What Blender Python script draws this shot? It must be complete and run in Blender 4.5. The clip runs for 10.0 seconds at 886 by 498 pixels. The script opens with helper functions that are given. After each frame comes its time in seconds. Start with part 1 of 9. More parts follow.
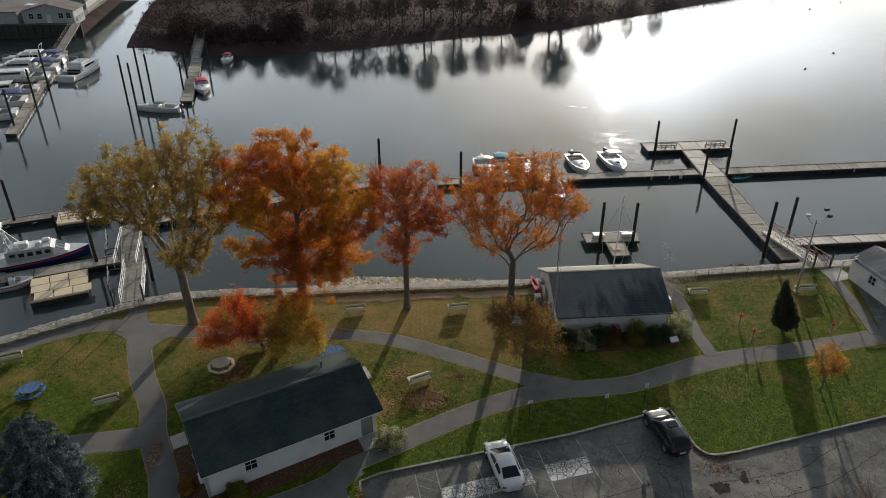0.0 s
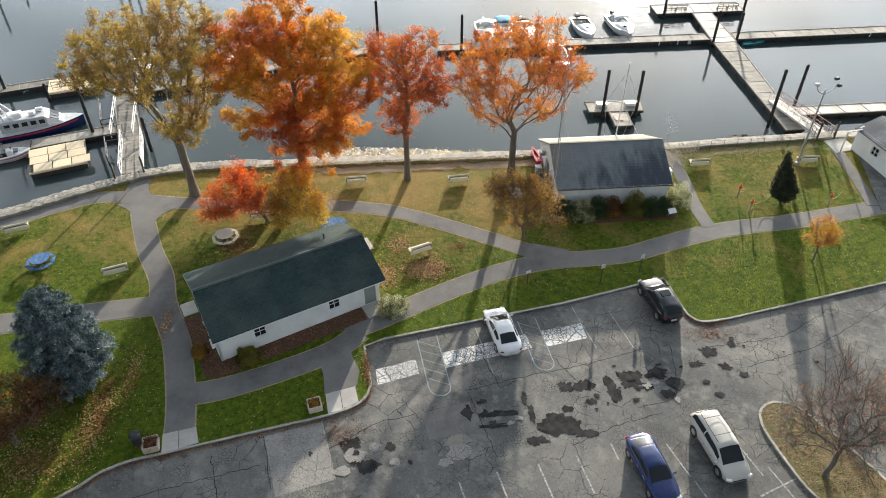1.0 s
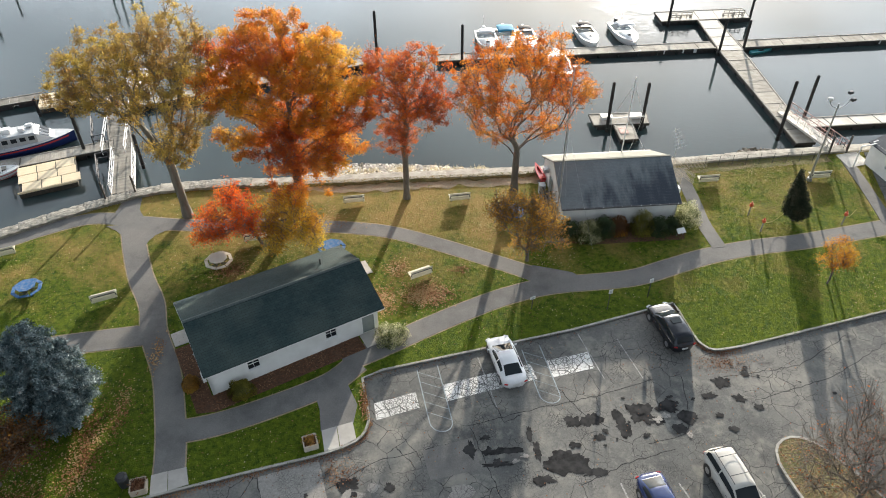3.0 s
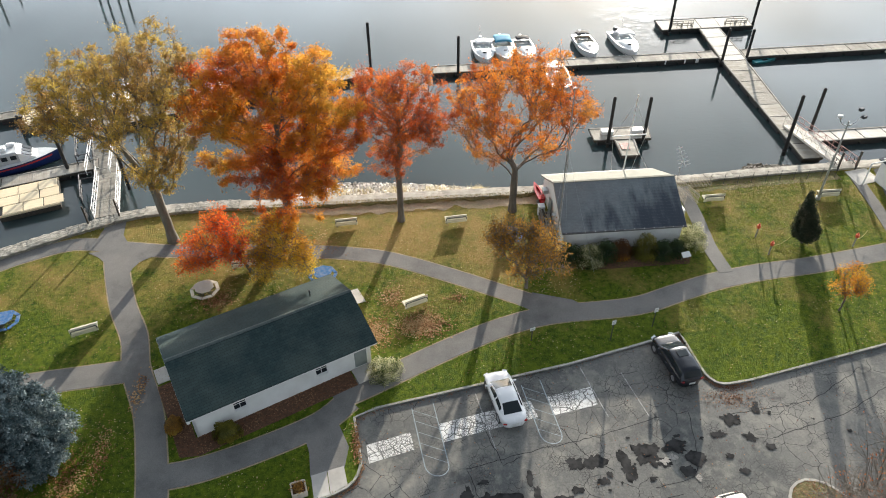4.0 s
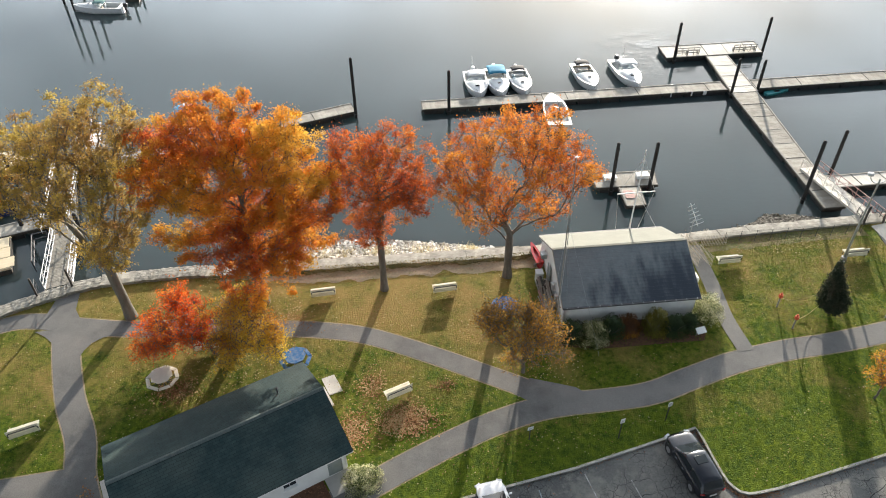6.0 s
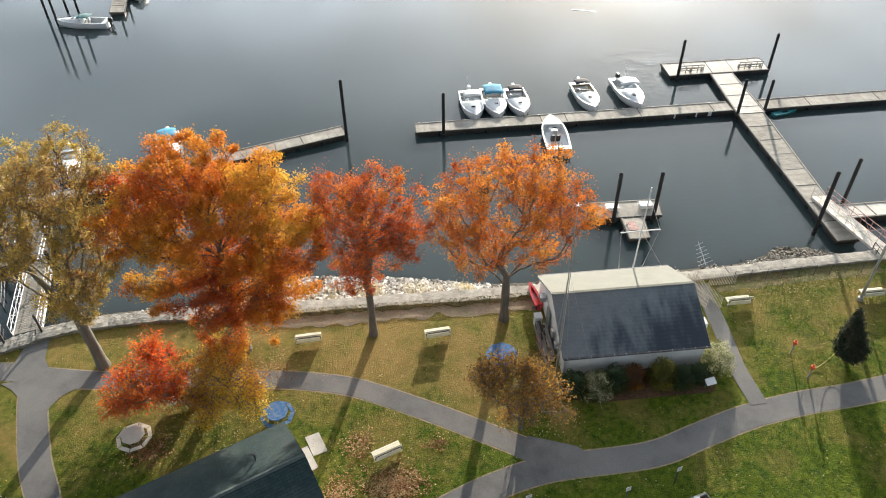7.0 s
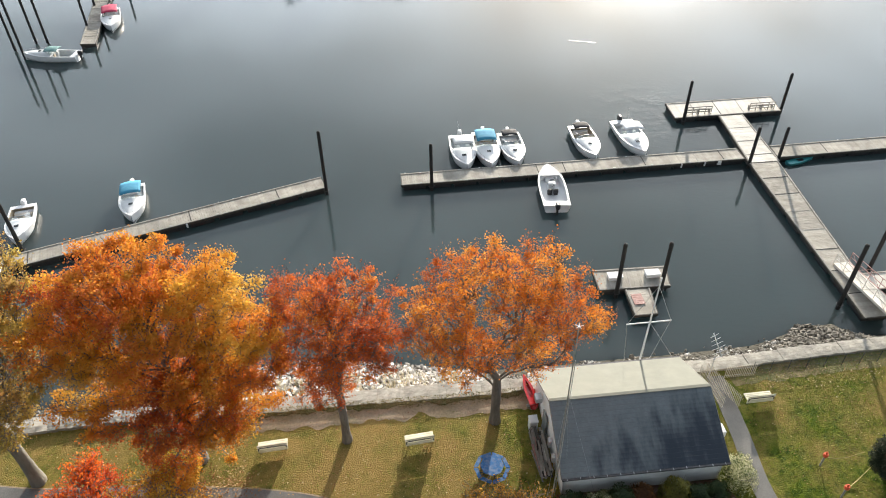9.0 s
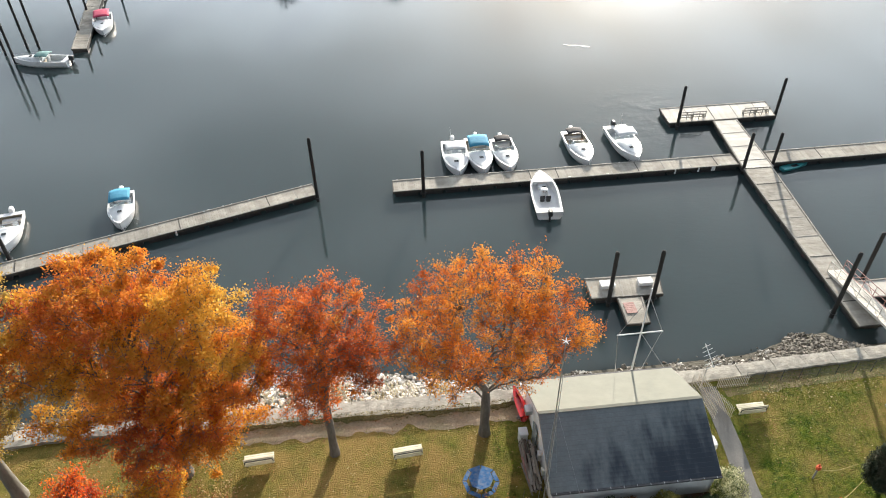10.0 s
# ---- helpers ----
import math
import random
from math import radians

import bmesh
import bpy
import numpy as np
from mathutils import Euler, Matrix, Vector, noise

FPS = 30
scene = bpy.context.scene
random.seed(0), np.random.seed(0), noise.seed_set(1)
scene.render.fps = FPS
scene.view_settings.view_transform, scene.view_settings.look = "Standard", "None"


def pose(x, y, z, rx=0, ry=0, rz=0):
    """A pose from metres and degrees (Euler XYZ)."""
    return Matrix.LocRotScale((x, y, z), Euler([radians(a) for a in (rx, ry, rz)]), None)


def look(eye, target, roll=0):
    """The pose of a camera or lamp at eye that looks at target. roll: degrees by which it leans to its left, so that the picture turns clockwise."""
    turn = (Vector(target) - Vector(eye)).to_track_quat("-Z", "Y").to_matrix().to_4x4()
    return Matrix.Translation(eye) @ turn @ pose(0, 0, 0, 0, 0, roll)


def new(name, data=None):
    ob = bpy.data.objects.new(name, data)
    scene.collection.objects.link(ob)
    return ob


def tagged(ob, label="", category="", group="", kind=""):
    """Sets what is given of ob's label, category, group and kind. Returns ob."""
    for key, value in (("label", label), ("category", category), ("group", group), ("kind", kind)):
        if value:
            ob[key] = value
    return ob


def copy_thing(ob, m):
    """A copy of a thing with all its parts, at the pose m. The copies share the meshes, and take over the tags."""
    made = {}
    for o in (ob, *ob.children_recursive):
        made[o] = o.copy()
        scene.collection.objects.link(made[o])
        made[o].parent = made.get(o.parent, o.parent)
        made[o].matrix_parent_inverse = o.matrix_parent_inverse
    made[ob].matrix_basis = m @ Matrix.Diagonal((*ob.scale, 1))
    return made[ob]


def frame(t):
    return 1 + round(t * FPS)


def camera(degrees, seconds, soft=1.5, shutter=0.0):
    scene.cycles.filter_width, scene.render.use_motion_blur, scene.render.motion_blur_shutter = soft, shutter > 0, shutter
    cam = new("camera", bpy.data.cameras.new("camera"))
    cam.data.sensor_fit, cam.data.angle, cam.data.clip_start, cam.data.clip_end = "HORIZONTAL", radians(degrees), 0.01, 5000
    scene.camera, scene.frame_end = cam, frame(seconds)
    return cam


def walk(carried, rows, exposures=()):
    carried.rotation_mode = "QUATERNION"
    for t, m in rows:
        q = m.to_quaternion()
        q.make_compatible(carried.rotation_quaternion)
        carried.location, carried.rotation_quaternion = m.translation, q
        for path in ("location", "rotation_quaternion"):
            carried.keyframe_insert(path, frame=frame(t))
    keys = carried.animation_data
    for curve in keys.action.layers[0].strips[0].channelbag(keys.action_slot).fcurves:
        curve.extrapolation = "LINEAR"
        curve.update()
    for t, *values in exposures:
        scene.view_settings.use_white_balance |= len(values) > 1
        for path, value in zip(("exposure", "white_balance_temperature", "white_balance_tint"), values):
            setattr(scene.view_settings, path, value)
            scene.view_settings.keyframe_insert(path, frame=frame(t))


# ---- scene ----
cam = camera(64.5, 10.0, soft=1.0)
METRES, EYE, TILT, LEAN, TURN = 29.16, 38.0, 0.0, 0.0, -4.7
ROWS = [
    (0.0, 0.0, 0.0, 0.0, 0.02, -28.95, -0.04),
    (0.5, -0.0005, 0.0011, 0.0101, -0.02, -39.07, -0.09),
    (1.0, -0.0025, 0.0022, 0.0141, -0.01, -39.73, -0.04),
    (1.5, -0.0034, 0.0056, 0.0147, 0.02, -39.73, 0.02),
    (2.0, -0.0038, 0.0257, 0.0168, 0.04, -39.73, 0.07),
    (2.5, -0.0029, 0.0562, 0.0172, 0.02, -39.71, 0.15),
    (4.0, 0.008, 0.2066, 0.0254, -0.4, -39.76, 0.44),
    (4.5, 0.0158, 0.2682, 0.0293, -0.47, -39.76, 0.54),
    (5.0, 0.0232, 0.3409, 0.0343, -0.6, -39.79, 0.59),
    (5.5, 0.0317, 0.4118, 0.0392, -0.69, -39.78, 0.67),
    (7.0, 0.0595, 0.6434, 0.0568, -0.93, -39.77, 0.77),
    (7.5, 0.07, 0.7148, 0.0631, -0.97, -39.72, 0.78),
    (8.0, 0.0812, 0.7912, 0.0679, -1.02, -39.66, 0.76),
    (8.5, 0.0911, 0.8651, 0.0724, -1.07, -39.6, 0.74),
    (9.0, 0.1011, 0.936, 0.0832, -1.08, -39.53, 0.76),
    (9.5, 0.1113, 0.9616, 0.0869, -1.1, -39.46, 0.77),
    (10.0, 0.1243, 0.9633, 0.0871, -1.25, -39.44, 0.77),
]
walk(cam, [(t, pose(0, 0, EYE, TILT, LEAN, TURN) @ pose(METRES * x, METRES * y, METRES * z, 90 + pitch, roll, yaw)) for t, x, y, z, yaw, pitch, roll in ROWS],
     exposures=((0.0, -0.38), (0.3, -0.13), (0.6, 0.68), (1.0, 1.02), (2.0, 1.06), (5.5, 1.06), (7.0, 1.0), (10.0, 1.02)))

# ---- light ----
AUREOLE, COUNTER = 60.0, 4.6
HAZE, HAZE_POWER = 27.2, 1.8
SUN_AZ, SUN_EL = 18.3, 13.6          # degrees east of the view's north, and above the horizon
world = bpy.data.worlds.new("world")
scene.world = world
world.use_nodes = True
wn, wl = world.node_tree.nodes, world.node_tree.links
wn.clear()
w_out = wn.new("ShaderNodeOutputWorld")
w_bg = wn.new("ShaderNodeBackground")
w_sky = wn.new("ShaderNodeTexSky")
w_sky.sky_type = "NISHITA"
w_sky.sun_disc = False
w_sky.sun_elevation, w_sky.sun_rotation = radians(SUN_EL), radians(SUN_AZ)
w_sky.air_density, w_sky.dust_density, w_sky.ozone_density = 1.0, 2.5, 1.0
# thin broken cloud over the clear sky
w_co = wn.new("ShaderNodeTexCoord")
w_map = wn.new("ShaderNodeMapping")
w_map.inputs["Scale"].default_value = (1.0, 1.0, 2.2)
w_noise = wn.new("ShaderNodeTexNoise")
w_noise.inputs["Scale"].default_value, w_noise.inputs["Detail"].default_value = 1.9, 5.0
w_ramp = wn.new("ShaderNodeValToRGB")
w_ramp.color_ramp.elements[0].position, w_ramp.color_ramp.elements[1].position = 0.40, 0.62
w_hsv = wn.new("ShaderNodeHueSaturation")
w_hsv.inputs["Saturation"].default_value, w_hsv.inputs["Value"].default_value = 0.25, 1.2
w_mix = wn.new("ShaderNodeMix")
w_mix.data_type = "RGBA"
wl.new(w_co.outputs["Generated"], w_map.inputs["Vector"])
wl.new(w_map.outputs["Vector"], w_noise.inputs["Vector"])
wl.new(w_noise.outputs["Fac"], w_ramp.inputs["Fac"])
wl.new(w_sky.outputs["Color"], w_hsv.inputs["Color"])
wl.new(w_ramp.outputs["Color"], w_mix.inputs[0])
wl.new(w_sky.outputs["Color"], w_mix.inputs[6])
wl.new(w_hsv.outputs["Color"], w_mix.inputs[7])
# a veil of high haze, brighter towards the sun
w_dot = wn.new("ShaderNodeVectorMath")
w_dot.operation = "DOT_PRODUCT"
w_dot.inputs[1].default_value = (math.sin(radians(SUN_AZ + 2)) * math.cos(radians(SUN_EL)), math.cos(radians(SUN_AZ + 2)) * math.cos(radians(SUN_EL)), math.sin(radians(SUN_EL)))
wl.new(w_co.outputs["Generated"], w_dot.inputs[0])
w_lobe = wn.new("ShaderNodeMapRange")
w_lobe.inputs["From Min"].default_value, w_lobe.inputs["From Max"].default_value = -0.5, 1.0
wl.new(w_dot.outputs["Value"], w_lobe.inputs["Value"])
w_pow = wn.new("ShaderNodeMath")
w_pow.operation = "POWER"
w_pow.inputs[1].default_value = HAZE_POWER
wl.new(w_lobe.outputs["Result"], w_pow.inputs[0])
w_cl = wn.new("ShaderNodeMapRange")               # the haze is itself uneven
w_cl.inputs["From Min"].default_value, w_cl.inputs["From Max"].default_value = 0.35, 0.68
w_cl.inputs["To Min"].default_value, w_cl.inputs["To Max"].default_value = 0.42 * HAZE, 1.38 * HAZE
wl.new(w_noise.outputs["Fac"], w_cl.inputs["Value"])
w_amt = wn.new("ShaderNodeMath")
w_amt.operation = "MULTIPLY"
wl.new(w_pow.outputs[0], w_amt.inputs[0])
wl.new(w_cl.outputs["Result"], w_amt.inputs[1])
w_sep = wn.new("ShaderNodeSeparateXYZ")           # thicker low down, thin overhead
wl.new(w_co.outputs["Generated"], w_sep.inputs["Vector"])
w_low = wn.new("ShaderNodeMapRange")
w_low.inputs["From Min"].default_value, w_low.inputs["From Max"].default_value = 0.0, 0.9
w_low.inputs["To Min"].default_value, w_low.inputs["To Max"].default_value = 1.60, 0.22
wl.new(w_sep.outputs["Z"], w_low.inputs["Value"])
w_amt2 = wn.new("ShaderNodeMath")
w_amt2.operation = "MULTIPLY"
wl.new(w_amt.outputs[0], w_amt2.inputs[0])
wl.new(w_low.outputs["Result"], w_amt2.inputs[1])
w_veil = wn.new("ShaderNodeMix")
w_veil.data_type, w_veil.clamp_factor = "RGBA", False
w_veil.inputs[6].default_value, w_veil.inputs[7].default_value = (0, 0, 0, 1), (0.86, 0.97, 1.08, 1)
w_aur = wn.new("ShaderNodeMapRange")              # aureole close round the sun
w_aur.inputs["From Min"].default_value, w_aur.inputs["From Max"].default_value = 0.988, 1.0
wl.new(w_dot.outputs["Value"], w_aur.inputs["Value"])
w_ap = wn.new("ShaderNodeMath")
w_ap.operation = "POWER"
w_ap.inputs[1].default_value = 2.5
wl.new(w_aur.outputs["Result"], w_ap.inputs[0])
w_as = wn.new("ShaderNodeMath")
w_as.operation = "MULTIPLY_ADD"
w_as.inputs[1].default_value = AUREOLE
wl.new(w_ap.outputs[0], w_as.inputs[0])
wl.new(w_amt2.outputs[0], w_as.inputs[2])
w_opp = wn.new("ShaderNodeMapRange")              # added fill: unseen sky opposite the sun glows onto faces turned from it
w_opp.inputs["From Min"].default_value, w_opp.inputs["From Max"].default_value = -0.1, -1.0
w_opp.inputs["To Max"].default_value = COUNTER
wl.new(w_dot.outputs["Value"], w_opp.inputs["Value"])
w_sum = wn.new("ShaderNodeMath")
wl.new(w_as.outputs[0], w_sum.inputs[0])
wl.new(w_opp.outputs["Result"], w_sum.inputs[1])
wl.new(w_sum.outputs[0], w_veil.inputs[0])
w_add = wn.new("ShaderNodeMix")
w_add.data_type, w_add.blend_type = "RGBA", "ADD"
w_add.inputs[0].default_value = 1.0
wl.new(w_mix.outputs[2], w_add.inputs[6])
wl.new(w_veil.outputs[2], w_add.inputs[7])
wl.new(w_add.outputs[2], w_bg.inputs["Color"])
w_bg.inputs["Strength"].default_value = 0.05
wl.new(w_bg.outputs["Background"], w_out.inputs["Surface"])

sun_lamp = bpy.data.lights.new("sun", "SUN")
sun_lamp.energy, sun_lamp.angle, sun_lamp.color = 5.0, radians(0.6), (1.0, 0.90, 0.76)
sun = new("sun", sun_lamp)
SUN_DIR = Vector((math.sin(radians(SUN_AZ)) * math.cos(radians(SUN_EL)), math.cos(radians(SUN_AZ)) * math.cos(radians(SUN_EL)), math.sin(radians(SUN_EL))))
sun.matrix_world = look(SUN_DIR * 300, (0, 0, 0))

# ---- materials ----
def mat(name, c1, c2, scale=1.0, rough=0.8, bump=0.3, bscale=None, metal=0.0, c3=None, s3=0.12, w3=0.6, spec=0.5, rnd=0.0, island=0.0, detail=6.0, depth=0.02, stretch=None, coat=0.0, grain=0.0, gscale=22.0):
    """Two colours mixed by a noise, a third by a broad one; relief from a fine noise."""
    m = bpy.data.materials.new(name)
    m.use_nodes = True
    n, l = m.node_tree.nodes, m.node_tree.links
    b = n["Principled BSDF"]
    co = n.new("ShaderNodeTexCoord")
    vec = co.outputs["Object"]
    if stretch:
        mp = n.new("ShaderNodeMapping")
        mp.inputs["Scale"].default_value = stretch
        l.new(vec, mp.inputs["Vector"])
        vec = mp.outputs["Vector"]
    no = n.new("ShaderNodeTexNoise")
    no.inputs["Scale"].default_value, no.inputs["Detail"].default_value, no.inputs["Roughness"].default_value = scale, detail, 0.65
    l.new(vec, no.inputs["Vector"])
    rp = n.new("ShaderNodeValToRGB")
    rp.color_ramp.elements[0].position, rp.color_ramp.elements[1].position = 0.33, 0.67
    rp.color_ramp.elements[0].color, rp.color_ramp.elements[1].color = (*c1, 1), (*c2, 1)
    l.new(no.outputs["Fac"], rp.inputs["Fac"])
    col = rp.outputs["Color"]
    if c3:
        n3 = n.new("ShaderNodeTexNoise")
        n3.inputs["Scale"].default_value, n3.inputs["Detail"].default_value = s3, 4.0
        l.new(co.outputs["Object"], n3.inputs["Vector"])
        r3 = n.new("ShaderNodeMapRange")
        r3.inputs["From Min"].default_value, r3.inputs["From Max"].default_value, r3.inputs["To Max"].default_value = 0.42, 0.64, w3
        l.new(n3.outputs["Fac"], r3.inputs["Value"])
        mx = n.new("ShaderNodeMix")
        mx.data_type = "RGBA"
        l.new(r3.outputs["Result"], mx.inputs[0])
        l.new(col, mx.inputs[6])
        mx.inputs[7].default_value = (*c3, 1)
        col = mx.outputs[2]
    for amount, node, sock in ((rnd, "ShaderNodeObjectInfo", "Random"), (island, "ShaderNodeNewGeometry", "Random Per Island")):
        if amount:
            oi = n.new(node)
            mr = n.new("ShaderNodeMapRange")
            mr.inputs["To Min"].default_value, mr.inputs["To Max"].default_value = 1 - amount, 1 + amount
            l.new(oi.outputs[sock], mr.inputs["Value"])
            hs = n.new("ShaderNodeHueSaturation")
            l.new(mr.outputs["Result"], hs.inputs["Value"])
            l.new(col, hs.inputs["Color"])
            col = hs.outputs["Color"]
    if grain:
        ng = n.new("ShaderNodeTexNoise")
        ng.inputs["Scale"].default_value, ng.inputs["Detail"].default_value, ng.inputs["Roughness"].default_value = gscale, 6.0, 0.75
        l.new(co.outputs["Object"], ng.inputs["Vector"])
        mg = n.new("ShaderNodeMapRange")
        mg.inputs["From Min"].default_value, mg.inputs["From Max"].default_value = 0.3, 0.7
        mg.inputs["To Min"].default_value, mg.inputs["To Max"].default_value = 1 - grain, 1 + grain
        l.new(ng.outputs["Fac"], mg.inputs["Value"])
        hg = n.new("ShaderNodeHueSaturation")
        l.new(mg.outputs["Result"], hg.inputs["Value"])
        l.new(col, hg.inputs["Color"])
        col = hg.outputs["Color"]
    l.new(col, b.inputs["Base Color"])
    rr = n.new("ShaderNodeMapRange")
    rr.inputs["To Min"].default_value, rr.inputs["To Max"].default_value = max(0.02, rough - 0.12), min(1, rough + 0.1)
    l.new(no.outputs["Fac"], rr.inputs["Value"])
    l.new(rr.outputs["Result"], b.inputs["Roughness"])
    b.inputs["Metallic"].default_value = metal
    b.inputs["Specular IOR Level"].default_value = spec
    b.inputs["Coat Weight"].default_value = coat
    if bump:
        nb = n.new("ShaderNodeTexNoise")
        nb.inputs["Scale"].default_value, nb.inputs["Detail"].default_value = bscale or scale * 6, 4.0
        l.new(vec, nb.inputs["Vector"])
        bp = n.new("ShaderNodeBump")
        bp.inputs["Strength"].default_value, bp.inputs["Distance"].default_value = bump, depth
        l.new(nb.outputs["Fac"], bp.inputs["Height"])
        l.new(bp.outputs["Normal"], b.inputs["Normal"])
    return m


def leaf_mat(name, ramp, scale=0.35, trans=0.5, spread=0.30):
    """Leaves: colour by leaf and by a broad noise, thin enough for light to pass."""
    m = bpy.data.materials.new(name)
    m.use_nodes = True
    n, l = m.node_tree.nodes, m.node_tree.links
    n.remove(n["Principled BSDF"])
    geo, co = n.new("ShaderNodeNewGeometry"), n.new("ShaderNodeTexCoord")
    no = n.new("ShaderNodeTexNoise")
    no.inputs["Scale"].default_value, no.inputs["Detail"].default_value = scale, 2.0
    l.new(co.outputs["Object"], no.inputs["Vector"])
    st = n.new("ShaderNodeMapRange")
    st.inputs["From Min"].default_value, st.inputs["From Max"].default_value = 0.32, 0.68
    l.new(no.outputs["Fac"], st.inputs["Value"])
    ri = n.new("ShaderNodeMapRange")
    ri.inputs["To Min"].default_value, ri.inputs["To Max"].default_value = -spread, spread
    l.new(geo.outputs["Random Per Island"], ri.inputs["Value"])
    ad = n.new("ShaderNodeMath")
    ad.use_clamp = True
    l.new(st.outputs["Result"], ad.inputs[0])
    l.new(ri.outputs["Result"], ad.inputs[1])
    rp = n.new("ShaderNodeValToRGB")
    e = rp.color_ramp.elements
    e[0].position, e[0].color = ramp[0][0], (*ramp[0][1], 1)
    e[1].position, e[1].color = ramp[-1][0], (*ramp[-1][1], 1)
    for pos, c in ramp[1:-1]:
        e.new(pos).color = (*c, 1)
    l.new(ad.outputs["Value"], rp.inputs["Fac"])
    d, t, g, mx, ms = n.new("ShaderNodeBsdfDiffuse"), n.new("ShaderNodeBsdfTranslucent"), n.new("ShaderNodeBsdfGlossy"), n.new("ShaderNodeMixShader"), n.new("ShaderNodeMixShader")
    l.new(rp.outputs["Color"], d.inputs["Color"])
    l.new(rp.outputs["Color"], t.inputs["Color"])
    g.inputs["Roughness"].default_value = 0.5
    mx.inputs["Fac"].default_value = trans
    ms.inputs["Fac"].default_value = 0.018
    l.new(d.outputs["BSDF"], mx.inputs[1])
    l.new(t.outputs["BSDF"], mx.inputs[2])
    l.new(mx.outputs["Shader"], ms.inputs[1])
    l.new(g.outputs["BSDF"], ms.inputs[2])
    l.new(ms.outputs["Shader"], n["Material Output"].inputs["Surface"])
    return m


def crack_mat(name, c1, c2, dark, cell=0.45, width=0.035, c3=None, where=0.5, rough=0.85, blots=()):
    """Old asphalt or worn paint: two greys, broad patches and a net of dark cracks where a noise lets them be."""
    m = mat(name, c1, c2, 0.55, rough, 0.6, 30.0, c3=c3, s3=0.13, w3=0.75, depth=0.015, grain=0.32, gscale=9.0, detail=9.0)
    n, l = m.node_tree.nodes, m.node_tree.links
    b = n["Principled BSDF"]
    col = b.inputs["Base Color"].links[0].from_socket
    co = n.new("ShaderNodeTexCoord")
    for k, (bc, bs, lo, hi, amount) in enumerate(blots):      # scuffed dusty places, oil and tar
        bn = n.new("ShaderNodeTexNoise")
        bn.noise_dimensions = "4D"
        bn.inputs["W"].default_value = 3.1 * k + 1
        bn.inputs["Scale"].default_value, bn.inputs["Detail"].default_value, bn.inputs["Roughness"].default_value = bs, 9.0, 0.68
        l.new(co.outputs["Object"], bn.inputs["Vector"])
        br = n.new("ShaderNodeMapRange")
        br.inputs["From Min"].default_value, br.inputs["From Max"].default_value, br.inputs["To Max"].default_value = lo, hi, amount
        l.new(bn.outputs["Fac"], br.inputs["Value"])
        bx = n.new("ShaderNodeMix")
        bx.data_type = "RGBA"
        l.new(br.outputs["Result"], bx.inputs[0])
        l.new(col, bx.inputs[6])
        bx.inputs[7].default_value = (*bc, 1)
        col = bx.outputs[2]
    warp = n.new("ShaderNodeTexNoise")
    warp.inputs["Scale"].default_value, warp.inputs["Detail"].default_value = 1.3, 3.0
    l.new(co.outputs["Object"], warp.inputs["Vector"])
    sc = n.new("ShaderNodeVectorMath")
    sc.operation = "MULTIPLY_ADD"
    sc.inputs[1].default_value = (0.55, 0.55, 0.55)
    l.new(warp.outputs["Color"], sc.inputs[0])
    l.new(co.outputs["Object"], sc.inputs[2])
    total = None
    for k, (s, wd, lo) in enumerate(((cell, width, where), (cell * 2.6, width * 1.7, where + 0.02), (cell * 6.0, width * 3.0, where + 0.06))):
        v = n.new("ShaderNodeTexVoronoi")
        v.voronoi_dimensions, v.feature = "2D", "DISTANCE_TO_EDGE"
        v.inputs["Scale"].default_value = s
        l.new(sc.outputs["Vector"], v.inputs["Vector"])
        mr = n.new("ShaderNodeMapRange")
        mr.inputs["From Min"].default_value, mr.inputs["From Max"].default_value = wd * 0.35, wd
        mr.inputs["To Min"].default_value, mr.inputs["To Max"].default_value = 1.0, 0.0
        l.new(v.outputs["Distance"], mr.inputs["Value"])
        mask = n.new("ShaderNodeTexNoise")
        mask.inputs["Scale"].default_value, mask.inputs["Detail"].default_value = 0.22 + 0.13 * k, 3.0
        l.new(co.outputs["Object"], mask.inputs["Vector"])
        mk = n.new("ShaderNodeMapRange")
        mk.inputs["From Min"].default_value, mk.inputs["From Max"].default_value = lo - 0.03, lo + 0.05
        l.new(mask.outputs["Fac"], mk.inputs["Value"])
        mu = n.new("ShaderNodeMath")
        mu.operation = "MULTIPLY"
        l.new(mr.outputs["Result"], mu.inputs[0])
        l.new(mk.outputs["Result"], mu.inputs[1])
        if total:
            mxm = n.new("ShaderNodeMath")
            mxm.operation = "MAXIMUM"
            l.new(total, mxm.inputs[0])
            l.new(mu.outputs[0], mxm.inputs[1])
            total = mxm.outputs[0]
        else:
            total = mu.outputs[0]
    mx = n.new("ShaderNodeMix")
    mx.data_type = "RGBA"
    l.new(total, mx.inputs[0])
    l.new(col, mx.inputs[6])
    mx.inputs[7].default_value = (*dark, 1)
    l.new(mx.outputs[2], b.inputs["Base Color"])
    return m


